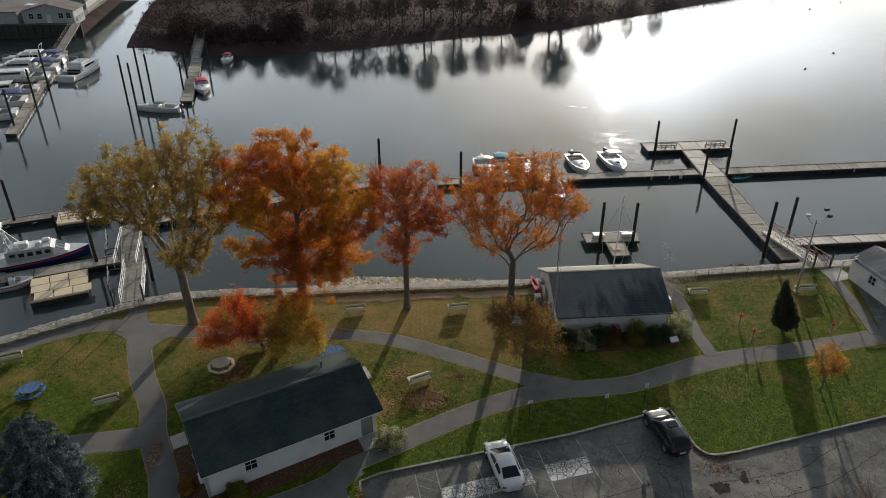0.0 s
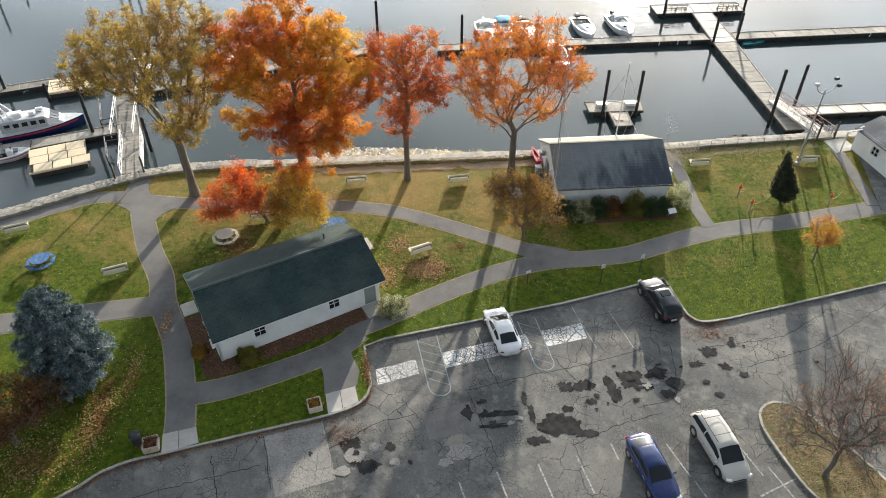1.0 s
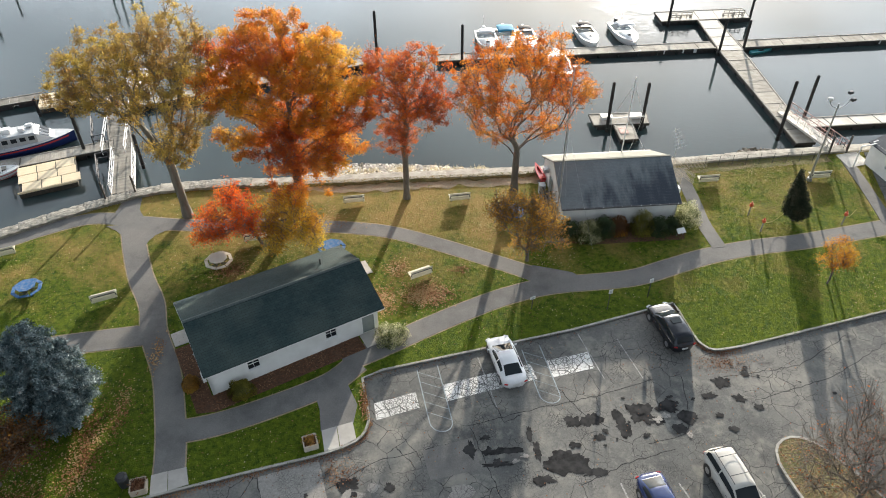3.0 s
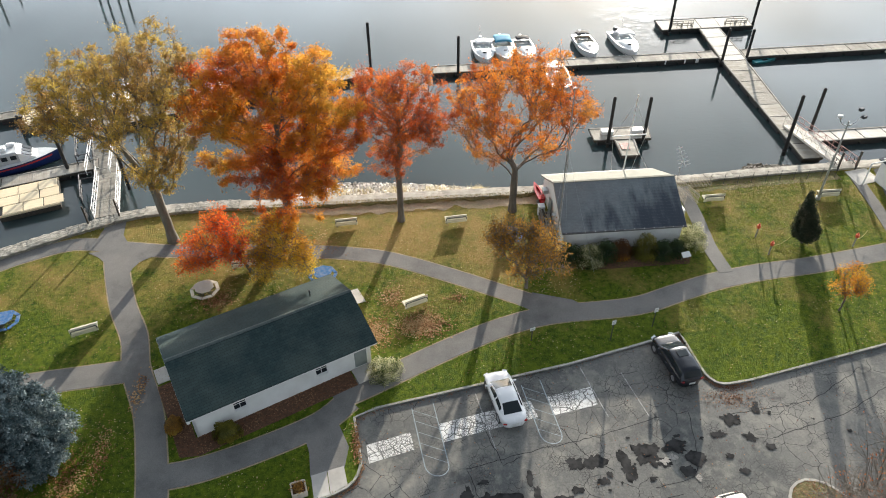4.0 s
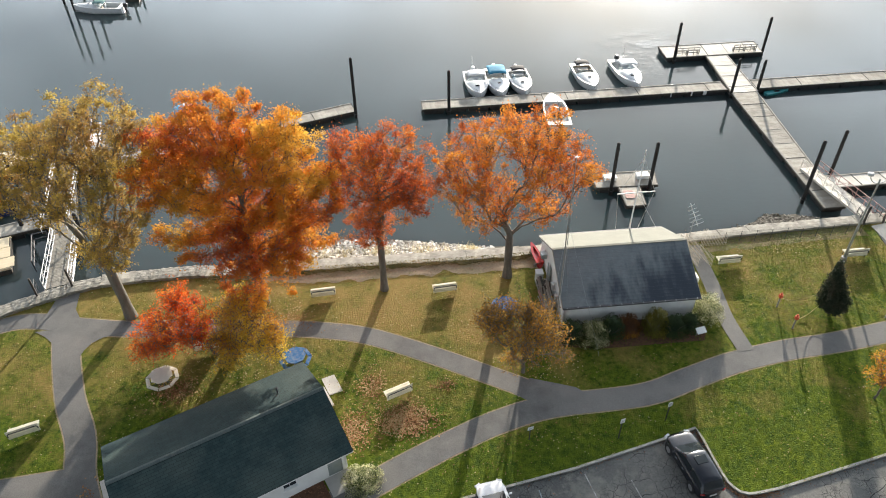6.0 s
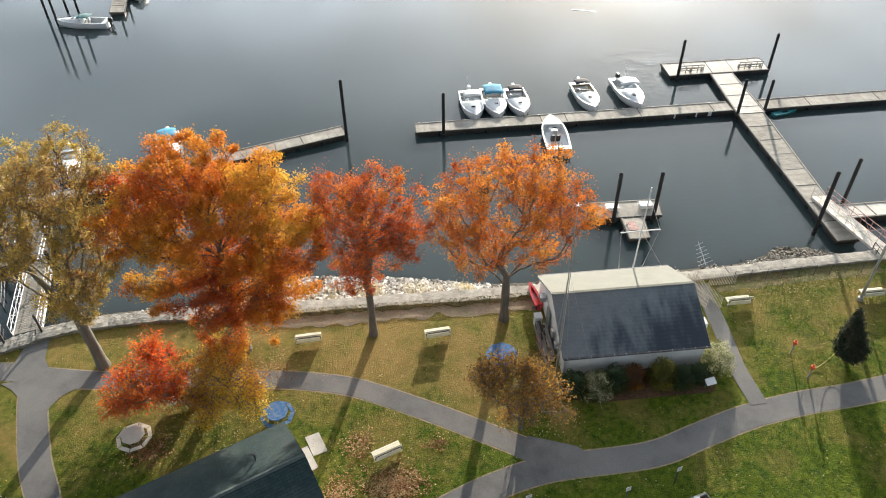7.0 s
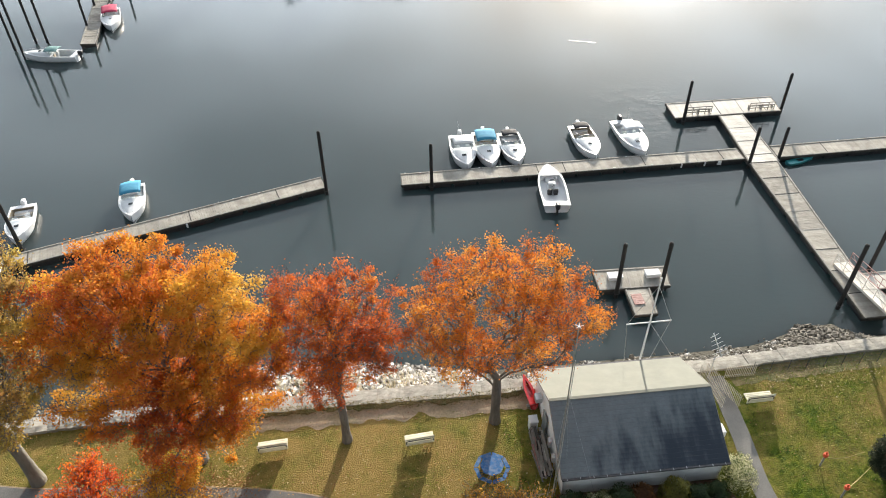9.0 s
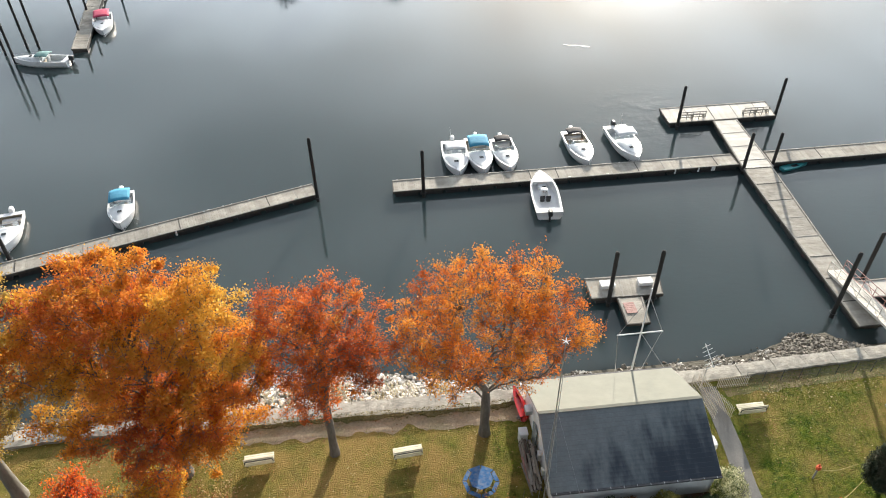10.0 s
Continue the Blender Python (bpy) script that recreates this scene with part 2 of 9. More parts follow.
def shingle_mat(name, c1, c2, c3, course=0.19, rough=0.75):
    """Asphalt shingles: courses along the roof's local x, tabs of uneven shade, low relief."""
    m = mat(name, c1, c2, 3.0, rough, 0.0, c3=c3, s3=0.35, w3=0.75, spec=0.2)
    n, l = m.node_tree.nodes, m.node_tree.links
    b = n["Principled BSDF"]
    col = b.inputs["Base Color"].links[0].from_socket
    co = n.new("ShaderNodeTexCoord")
    br = n.new("ShaderNodeTexBrick")
    br.inputs["Scale"].default_value = 1.0
    br.inputs["Brick Width"].default_value, br.inputs["Row Height"].default_value = 0.42, course
    br.inputs["Mortar Size"].default_value, br.inputs["Mortar Smooth"].default_value = 0.012, 0.4
    br.inputs["Color1"].default_value, br.inputs["Color2"].default_value, br.inputs["Mortar"].default_value = (1.10, 1.10, 1.10, 1), (0.90, 0.90, 0.90, 1), (0.45, 0.45, 0.45, 1)
    l.new(co.outputs["UV"], br.inputs["Vector"])
    mx = n.new("ShaderNodeMix")
    mx.data_type, mx.blend_type = "RGBA", "MULTIPLY"
    mx.inputs[0].default_value = 0.9
    l.new(col, mx.inputs[6])
    l.new(br.outputs["Color"], mx.inputs[7])
    l.new(mx.outputs[2], b.inputs["Base Color"])
    bp = n.new("ShaderNodeBump")
    bp.inputs["Strength"].default_value, bp.inputs["Distance"].default_value = 1.0, 0.03
    l.new(br.outputs["Color"], bp.inputs["Height"])
    l.new(bp.outputs["Normal"], b.inputs["Normal"])
    return m


def damp_roof_mat(name, pale, pale2, damp, rough=0.5):
    """Weathered shingles: fine course lines, a broad patch of damp with ragged drips along the slope."""
    m = mat(name, pale, pale2, 1.1, rough, 0.0, detail=8.0, grain=0.10, gscale=7.0)
    n, l = m.node_tree.nodes, m.node_tree.links
    b = n["Principled BSDF"]
    col = b.inputs["Base Color"].links[0].from_socket
    co = n.new("ShaderNodeTexCoord")
    sp = n.new("ShaderNodeSeparateXYZ")
    l.new(co.outputs["UV"], sp.inputs["Vector"])
    mp = n.new("ShaderNodeMapping")
    mp.inputs["Scale"].default_value = (0.85, 0.24, 1.0)
    l.new(co.outputs["UV"], mp.inputs["Vector"])
    no = n.new("ShaderNodeTexNoise")
    no.inputs["Scale"].default_value, no.inputs["Detail"].default_value, no.inputs["Roughness"].default_value = 1.0, 6.0, 0.55
    l.new(mp.outputs["Vector"], no.inputs["Vector"])
    # damp: stronger towards the east end and half way down the slope
    gx = n.new("ShaderNodeMapRange")
    gx.inputs["From Min"].default_value, gx.inputs["From Max"].default_value = -4.6, 2.6
    gx.inputs["To Min"].default_value, gx.inputs["To Max"].default_value = -0.62, 0.42
    l.new(sp.outputs["X"], gx.inputs["Value"])
    gy = n.new("ShaderNodeMapRange")
    gy.inputs["From Min"].default_value, gy.inputs["From Max"].default_value = 1.2, 4.6
    gy.inputs["To Min"].default_value, gy.inputs["To Max"].default_value = 0.28, -0.55
    l.new(sp.outputs["Y"], gy.inputs["Value"])
    wv = n.new("ShaderNodeTexWave")                # course lines catch the damp
    wv.bands_direction, wv.wave_profile = "Y", "SAW"
    wv.inputs["Scale"].default_value, wv.inputs["Distortion"].default_value = 1.0 / 0.145 / 3.1416 * 0.5, 0.15
    wv.inputs["Detail"].default_value, wv.inputs["Detail Scale"].default_value = 2.0, 1.0
    l.new(co.outputs["UV"], wv.inputs["Vector"])
    nm = n.new("ShaderNodeMapRange")
    nm.inputs["From Min"].default_value, nm.inputs["From Max"].default_value, nm.inputs["To Min"].default_value, nm.inputs["To Max"].default_value = 0.3, 0.7, -0.55, 0.55
    l.new(no.outputs["Fac"], nm.inputs["Value"])
    s1, s2, s3 = n.new("ShaderNodeMath"), n.new("ShaderNodeMath"), n.new("ShaderNodeMath")
    l.new(gx.outputs["Result"], s1.inputs[0])
    l.new(gy.outputs["Result"], s1.inputs[1])
    l.new(s1.outputs[0], s2.inputs[0])
    l.new(nm.outputs["Result"], s2.inputs[1])
    s3.operation = "MULTIPLY_ADD"
    s3.inputs[1].default_value = 0.16
    l.new(wv.outputs["Fac"], s3.inputs[0])
    l.new(s2.outputs[0], s3.inputs[2])
    st = n.new("ShaderNodeMapRange")
    st.interpolation_type = "SMOOTHSTEP"
    st.inputs["From Min"].default_value, st.inputs["From Max"].default_value = -0.15, 0.75
    l.new(s3.outputs[0], st.inputs["Value"])
    mx = n.new("ShaderNodeMix")
    mx.data_type = "RGBA"
    l.new(st.outputs["Result"], mx.inputs[0])
    l.new(col, mx.inputs[6])
    mx.inputs[7].default_value = (*damp, 1)
    ln = n.new("ShaderNodeMapRange")
    ln.inputs["From Min"].default_value, ln.inputs["From Max"].default_value, ln.inputs["To Min"].default_value = 0.0, 0.22, 0.80
    l.new(wv.outputs["Fac"], ln.inputs["Value"])
    hs = n.new("ShaderNodeHueSaturation")
    l.new(ln.outputs["Result"], hs.inputs["Value"])
    l.new(mx.outputs[2], hs.inputs["Color"])
    l.new(hs.outputs["Color"], b.inputs["Base Color"])
    bp = n.new("ShaderNodeBump")
    bp.inputs["Strength"].default_value, bp.inputs["Distance"].default_value = 0.5, 0.012
    l.new(wv.outputs["Fac"], bp.inputs["Height"])
    l.new(bp.outputs["Normal"], b.inputs["Normal"])
    return m


def screen_mat(name):
    """Thin clear boat glass: mostly seen through, a sharp reflection on top."""
    m = bpy.data.materials.new(name)
    m.use_nodes = True
    n, l = m.node_tree.nodes, m.node_tree.links
    n.remove(n["Principled BSDF"])
    t, g, mx = n.new("ShaderNodeBsdfTransparent"), n.new("ShaderNodeBsdfGlossy"), n.new("ShaderNodeMixShader")
    t.inputs["Color"].default_value = (0.72, 0.78, 0.80, 1)
    g.inputs["Roughness"].default_value = 0.08
    mx.inputs["Fac"].default_value = 0.18
    l.new(t.outputs["BSDF"], mx.inputs[1])
    l.new(g.outputs["BSDF"], mx.inputs[2])
    l.new(mx.outputs["Shader"], n["Material Output"].inputs["Surface"])
    return m


def glass_mat(name, tint, rough=0.05):
    m = bpy.data.materials.new(name)
    m.use_nodes = True
    b = m.node_tree.nodes["Principled BSDF"]
    b.inputs["Base Color"].default_value = (*tint, 1)
    b.inputs["Roughness"].default_value = rough
    b.inputs["Specular IOR Level"].default_value = 0.3
    return m


WATER, DECK = -0.93, -0.25


def water_mat():
    m = bpy.data.materials.new("river_water")
    m.use_nodes = True
    n, l = m.node_tree.nodes, m.node_tree.links
    b = n["Principled BSDF"]
    b.inputs["Base Color"].default_value = (0.044, 0.060, 0.062, 1)
    b.inputs["IOR"].default_value = 1.333
    b.subsurface_method = "BURLEY"
    b.inputs["Subsurface Weight"].default_value, b.inputs["Subsurface Scale"].default_value = 1.0, 4.0
    b.inputs["Subsurface Radius"].default_value = (0.7, 1.0, 1.0)
    b.inputs["Specular IOR Level"].default_value = 0.5
    co = n.new("ShaderNodeTexCoord")
    broad = n.new("ShaderNodeTexNoise")            # calm lanes and ruffled ones
    broad.inputs["Scale"].default_value, broad.inputs["Detail"].default_value = 0.035, 3.0
    l.new(co.outputs["Object"], broad.inputs["Vector"])
    rg = n.new("ShaderNodeMapRange")
    rg.inputs["From Min"].default_value, rg.inputs["From Max"].default_value = 0.35, 0.7
    rg.inputs["To Min"].default_value, rg.inputs["To Max"].default_value = 0.018, 0.05
    l.new(broad.outputs["Fac"], rg.inputs["Value"])
    l.new(rg.outputs["Result"], b.inputs["Roughness"])
    mp = n.new("ShaderNodeMapping")
    mp.inputs["Rotation"].default_value, mp.inputs["Scale"].default_value = (0, 0, 0.5), (0.7, 1.6, 1.0)
    l.new(co.outputs["Object"], mp.inputs["Vector"])
    w1 = n.new("ShaderNodeTexNoise")
    w1.inputs["Scale"].default_value, w1.inputs["Detail"].default_value = 1.6, 4.0
    l.new(mp.outputs["Vector"], w1.inputs["Vector"])
    hs = n.new("ShaderNodeMapRange")
    hs.inputs["From Min"].default_value, hs.inputs["From Max"].default_value = 0.35, 0.7
    hs.inputs["To Min"].default_value, hs.inputs["To Max"].default_value = 0.25, 1.0
    l.new(broad.outputs["Fac"], hs.inputs["Value"])
    mu = n.new("ShaderNodeMath")
    mu.operation = "MULTIPLY"
    l.new(w1.outputs["Fac"], mu.inputs[0])
    l.new(hs.outputs["Result"], mu.inputs[1])
    bp = n.new("ShaderNodeBump")
    bp.inputs["Strength"].default_value, bp.inputs["Distance"].default_value = 0.34, 0.035
    # wind-ruffled water round the dock head
    vd = n.new("ShaderNodeVectorMath")
    vd.operation = "DISTANCE"
    vd.inputs[1].default_value = (37.5, 99.5, WATER)
    l.new(co.outputs["Object"], vd.inputs[0])
    near = n.new("ShaderNodeMapRange")
    near.interpolation_type = "SMOOTHSTEP"
    near.inputs["From Min"].default_value, near.inputs["From Max"].default_value = 1.0, 13.0
    near.inputs["To Min"].default_value, near.inputs["To Max"].default_value = 2.4, 0.0
    l.new(vd.outputs["Value"], near.inputs["Value"])
    gust = n.new("ShaderNodeTexNoise")
    gust.inputs["Scale"].default_value, gust.inputs["Detail"].default_value = 0.45, 4.0
    l.new(co.outputs["Object"], gust.inputs["Vector"])
    gm = n.new("ShaderNodeMapRange")
    gm.inputs["From Min"].default_value, gm.inputs["From Max"].default_value = 0.42, 0.62
    l.new(gust.outputs["Fac"], gm.inputs["Value"])
    nm = n.new("ShaderNodeMath")
    nm.operation = "MULTIPLY"
    l.new(near.outputs["Result"], nm.inputs[0])
    l.new(gm.outputs["Result"], nm.inputs[1])
    w2 = n.new("ShaderNodeTexNoise")
    w2.inputs["Scale"].default_value, w2.inputs["Detail"].default_value = 2.6, 5.0
    l.new(mp.outputs["Vector"], w2.inputs["Vector"])
    ruf = n.new("ShaderNodeMath")
    ruf.operation = "MULTIPLY_ADD"
    l.new(w2.outputs["Fac"], ruf.inputs[0])
    l.new(nm.outputs[0], ruf.inputs[1])
    l.new(mu.outputs[0], ruf.inputs[2])
    l.new(ruf.outputs[0], bp.inputs["Height"])
    l.new(bp.outputs["Normal"], b.inputs["Normal"])
    return m


def lawn_mat():
    """Turf: lush green to the east, drier and browner towards the shore and the west, worn bare in blotches."""
    m = mat("lawn_turf", (0.030, 0.066, 0.004), (0.132, 0.172, 0.012), 2.4, 0.95, 1.0, 14.0, depth=0.12, spec=0.15, detail=9.0, grain=0.32, gscale=5.0)
    n, l = m.node_tree.nodes, m.node_tree.links
    b = n["Principled BSDF"]
    col = b.inputs["Base Color"].links[0].from_socket
    co = n.new("ShaderNodeTexCoord")
    sp = n.new("ShaderNodeSeparateXYZ")
    l.new(co.outputs["Object"], sp.inputs["Vector"])
    dry = n.new("ShaderNodeMapRange")
    dry.inputs["From Min"].default_value, dry.inputs["From Max"].default_value = 10.0, 16.0
    dry.inputs["To Min"].default_value, dry.inputs["To Max"].default_value = 1.0, 0.62
    l.new(sp.outputs["X"], dry.inputs["Value"])
    shore = n.new("ShaderNodeMapRange")
    shore.inputs["From Min"].default_value, shore.inputs["From Max"].default_value = 36.0, 52.0
    shore.inputs["To Min"].default_value, shore.inputs["To Max"].default_value = -0.40, 1.0
    l.new(sp.outputs["Y"], shore.inputs["Value"])
    no = n.new("ShaderNodeTexNoise")
    no.inputs["Scale"].default_value, no.inputs["Detail"].default_value, no.inputs["Roughness"].default_value = 0.30, 8.0, 0.68
    l.new(co.outputs["Object"], no.inputs["Vector"])
    nr = n.new("ShaderNodeMapRange")
    nr.inputs["From Min"].default_value, nr.inputs["From Max"].default_value, nr.inputs["To Min"].default_value, nr.inputs["To Max"].default_value = 0.3, 0.7, -0.70, 0.70
    l.new(no.outputs["Fac"], nr.inputs["Value"])
    a1, a2 = n.new("ShaderNodeMath"), n.new("ShaderNodeMath")
    a1.operation = "MULTIPLY_ADD"
    a1.inputs[2].default_value = -0.16
    a2.use_clamp = True
    west = n.new("ShaderNodeMapRange")
    west.inputs["From Min"].default_value, west.inputs["From Max"].default_value, west.inputs["To Min"].default_value = -25.0, -15.0, 0.62
    l.new(sp.outputs["X"], west.inputs["Value"])
    wd = n.new("ShaderNodeMath")
    wd.operation = "MULTIPLY"
    l.new(dry.outputs["Result"], wd.inputs[0])
    l.new(west.outputs["Result"], wd.inputs[1])
    l.new(wd.outputs[0], a1.inputs[0])
    l.new(shore.outputs["Result"], a1.inputs[1])
    l.new(a1.outputs[0], a2.inputs[0])
    l.new(nr.outputs["Result"], a2.inputs[1])
    straw = n.new("ShaderNodeValToRGB")
    straw.color_ramp.elements[0].color, straw.color_ramp.elements[1].color = (0.17, 0.117, 0.026, 1), (0.38, 0.268, 0.095, 1)
    fine = n.new("ShaderNodeTexNoise")
    fine.inputs["Scale"].default_value, fine.inputs["Detail"].default_value, fine.inputs["Roughness"].default_value = 2.5, 7.0, 0.75
    l.new(co.outputs["Object"], fine.inputs["Vector"])
    l.new(fine.outputs["Fac"], straw.inputs["Fac"])
    mx = n.new("ShaderNodeMix")
    mx.data_type = "RGBA"
    l.new(a2.outputs[0], mx.inputs[0])
    l.new(col, mx.inputs[6])
    l.new(straw.outputs["Color"], mx.inputs[7])
    l.new(mx.outputs[2], b.inputs["Base Color"])
    return m


M = dict(
    ground=mat("river_mud", (0.06, 0.05, 0.035), (0.12, 0.10, 0.07), 0.6, 0.9, 0.6, 8.0, c3=(0.10, 0.055, 0.035), s3=0.05),
    lawn=lawn_mat(),
    water=water_mat(),
    asphalt=crack_mat("old_asphalt", (0.068, 0.072, 0.071), (0.124, 0.127, 0.121), (0.024, 0.024, 0.024), cell=0.75, width=0.022, c3=(0.185, 0.18, 0.165), where=0.53,
                      blots=(((0.27, 0.26, 0.225), 0.55, 0.50, 0.66, 0.75), ((0.24, 0.235, 0.21), 2.6, 0.54, 0.68, 0.6), ((0.045, 0.046, 0.046), 0.42, 0.57, 0.66, 0.75), ((0.04, 0.04, 0.04), 1.7, 0.62, 0.70, 0.7))),
    path=mat("path_asphalt", (0.105, 0.104, 0.100), (0.165, 0.162, 0.156), 0.8, 0.9, 0.4, 60.0, c3=(0.21, 0.20, 0.185), s3=0.25, grain=0.25, gscale=14.0),
    darkpatch=mat("tar_patch", (0.012, 0.012, 0.013), (0.032, 0.032, 0.033), 3.5, 0.9, 0.5, 40.0, c3=(0.060, 0.060, 0.060), s3=1.6, spec=0.15),
    palepatch=crack_mat("pale_patch", (0.23, 0.22, 0.205), (0.32, 0.305, 0.28), (0.08, 0.078, 0.07), cell=1.1, width=0.022, where=0.5),
    paint=crack_mat("road_paint_cracked", (0.60, 0.60, 0.58), (0.80, 0.80, 0.78), (0.10, 0.10, 0.095), cell=1.0, width=0.045, where=0.40),
    line=mat("road_paint_worn", (0.10, 0.10, 0.097), (0.52, 0.52, 0.50), 6.0, 0.8, 0.2, 30.0),
    blueline=mat("blue_paint_worn", (0.17, 0.21, 0.23), (0.40, 0.46, 0.48), 5.0, 0.8, 0.2, 30.0),
    concrete=mat("concrete", (0.42, 0.40, 0.37), (0.54, 0.52, 0.48), 1.5, 0.9, 0.4, 40.0, c3=(0.33, 0.31, 0.28), s3=0.5, rnd=0.06),
    kerb=mat("kerb_concrete", (0.36, 0.345, 0.31), (0.52, 0.50, 0.45), 2.2, 0.9, 0.4, 30.0, c3=(0.22, 0.21, 0.18), s3=0.3),
    stone=mat("sea_wall_stone", (0.27, 0.25, 0.21), (0.45, 0.42, 0.36), 1.6, 0.9, 0.6, 12.0, c3=(0.20, 0.19, 0.15), s3=0.45, rnd=0.06, grain=0.35, gscale=4.0, depth=0.05),
    rubble=mat("rubble_wall", (0.11, 0.105, 0.09), (0.40, 0.385, 0.34), 4.5, 0.95, 1.0, 7.0, c3=(0.22, 0.20, 0.15), s3=0.6, grain=0.45, gscale=6.0, depth=0.08, detail=9.0),
    walljoint=mat("wall_mortar", (0.22, 0.205, 0.17), (0.36, 0.335, 0.285), 3.0, 0.95, 0.5),
    rock=mat("shore_rock", (0.11, 0.10, 0.085), (0.33, 0.30, 0.245), 1.8, 0.9, 0.7, 8.0, rnd=0.35, island=0.35, depth=0.05),
    shingle=mat("white_shingle", (0.44, 0.42, 0.38), (0.74, 0.72, 0.68), 2.0, 0.9, 0.5, 12.0, island=0.38, rnd=0.3),
    dirt=mat("bare_earth", (0.27, 0.20, 0.13), (0.40, 0.31, 0.21), 1.2, 0.95, 0.7, 12.0, c3=(0.21, 0.19, 0.09), s3=0.35, depth=0.04, grain=0.3, gscale=6.0),
    drylawn=mat("dry_turf", (0.12, 0.10, 0.035), (0.25, 0.19, 0.09), 1.6, 0.95, 1.0, 14.0, c3=(0.10, 0.12, 0.03), s3=0.3, depth=0.1, grain=0.3, gscale=5.0),
    mulch=mat("bark_mulch", (0.07, 0.035, 0.02), (0.17, 0.085, 0.045), 5.0, 0.95, 1.0, 20.0, depth=0.05),
    bark=mat("tree_bark", (0.10, 0.085, 0.07), (0.21, 0.185, 0.155), 3.0, 0.95, 0.9, 14.0, stretch=(1, 1, 0.25), depth=0.05),
    palebark=mat("grey_bark", (0.125, 0.115, 0.092), (0.215, 0.20, 0.165), 3.0, 0.95, 0.7, 12.0, stretch=(1, 1, 0.25), depth=0.04),
    roofA=shingle_mat("dark_green_shingles", (0.020, 0.040, 0.042), (0.035, 0.060, 0.060), (0.060, 0.082, 0.075)),
    roofB=damp_roof_mat("slate_grey_shingles", (0.150, 0.174, 0.184), (0.195, 0.220, 0.228), (0.030, 0.041, 0.058), rough=0.38),
    ridge=mat("ridge_caps", (0.05, 0.07, 0.07), (0.09, 0.115, 0.11), 4.0, 0.8, 0.5),
    white=mat("white_paint", (0.78, 0.78, 0.76), (0.86, 0.86, 0.84), 0.8, 0.65, 0.15, 14.0, c3=(0.60, 0.59, 0.56), s3=0.6, w3=0.4),
    trim=mat("trim_paint", (0.74, 0.74, 0.73), (0.84, 0.84, 0.83), 2.0, 0.5, 0.1),
    greydoor=mat("grey_door_paint", (0.20, 0.23, 0.22), (0.26, 0.29, 0.28), 2.0, 0.5, 0.1),
    screen=screen_mat("boat_screen"),
    pane=glass_mat("window_pane", (0.02, 0.025, 0.03)),
    carglass=glass_mat("car_glass", (0.022, 0.028, 0.032), 0.03),
    deck=mat("weathered_decking", (0.30, 0.275, 0.235), (0.47, 0.44, 0.385), 1.2, 0.9, 0.5, 18.0, c3=(0.22, 0.205, 0.17), s3=0.35, island=0.10, rnd=0.16),
    olddeck=mat("old_grey_decking", (0.15, 0.14, 0.12), (0.30, 0.28, 0.245), 1.2, 0.9, 0.5, 18.0, c3=(0.12, 0.115, 0.095), s3=0.5, island=0.2),
    newdeck=mat("pale_plywood", (0.66, 0.54, 0.36), (0.76, 0.65, 0.46), 1.0, 0.8, 0.2, 12.0, rnd=0.07, stretch=(1, 5, 1)),
    paledeck=mat("bleached_decking", (0.58, 0.55, 0.49), (0.70, 0.67, 0.61), 1.2, 0.85, 0.3, 16.0, c3=(0.46, 0.43, 0.38), s3=0.4, island=0.08),
    timber=mat("dark_wet_timber", (0.030, 0.027, 0.023), (0.075, 0.067, 0.055), 3.0, 0.8, 0.6, 18.0),
    greytimber=mat("grey_timber", (0.25, 0.235, 0.21), (0.40, 0.38, 0.34), 3.0, 0.9, 0.4, 20.0, rnd=0.1),
    pile=mat("tarred_pile", (0.010, 0.010, 0.010), (0.027, 0.026, 0.025), 2.0, 0.75, 0.6, 10.0, stretch=(1, 1, 0.2)),
    steel=mat("galvanised_steel", (0.42, 0.43, 0.44), (0.56, 0.57, 0.58), 3.0, 0.45, 0.1, metal=0.7),
    darksteel=mat("dark_steel", (0.04, 0.042, 0.045), (0.09, 0.09, 0.095), 3.0, 0.5, 0.1, metal=0.4),
    rustred=mat("red_oxide_steel", (0.30, 0.14, 0.12), (0.46, 0.27, 0.24), 2.5, 0.7, 0.2),
    gel=mat("white_gelcoat", (0.70, 0.71, 0.72), (0.80, 0.81, 0.81), 0.7, 0.45, 0.0, spec=0.35),
    gelgrey=mat("grey_gelcoat", (0.50, 0.52, 0.53), (0.62, 0.64, 0.65), 1.5, 0.5, 0.1),
    bluecanvas=mat("blue_canvas", (0.03, 0.22, 0.36), (0.06, 0.30, 0.46), 2.0, 0.85, 0.4, 8.0),
    navycanvas=mat("navy_canvas", (0.03, 0.05, 0.16), (0.06, 0.09, 0.25), 2.0, 0.85, 0.4, 8.0),
    blackcanvas=mat("black_canvas", (0.015, 0.015, 0.018), (0.04, 0.04, 0.045), 2.0, 0.85, 0.4, 8.0),
    redcanvas=mat("crimson_canvas", (0.42, 0.03, 0.08), (0.55, 0.06, 0.13), 2.0, 0.8, 0.3, 8.0),
    tealcanvas=mat("teal_canvas", (0.10, 0.22, 0.22), (0.18, 0.32, 0.31), 2.0, 0.8, 0.3, 8.0),
    vinyl=mat("tan_vinyl", (0.40, 0.33, 0.24), (0.55, 0.47, 0.36), 2.0, 0.6, 0.2),
    black=mat("black_plastic", (0.012, 0.012, 0.013), (0.03, 0.03, 0.032), 3.0, 0.45, 0.1),
    rubber=mat("tyre_rubber", (0.012, 0.012, 0.012), (0.028, 0.028, 0.027), 6.0, 0.85, 0.2),
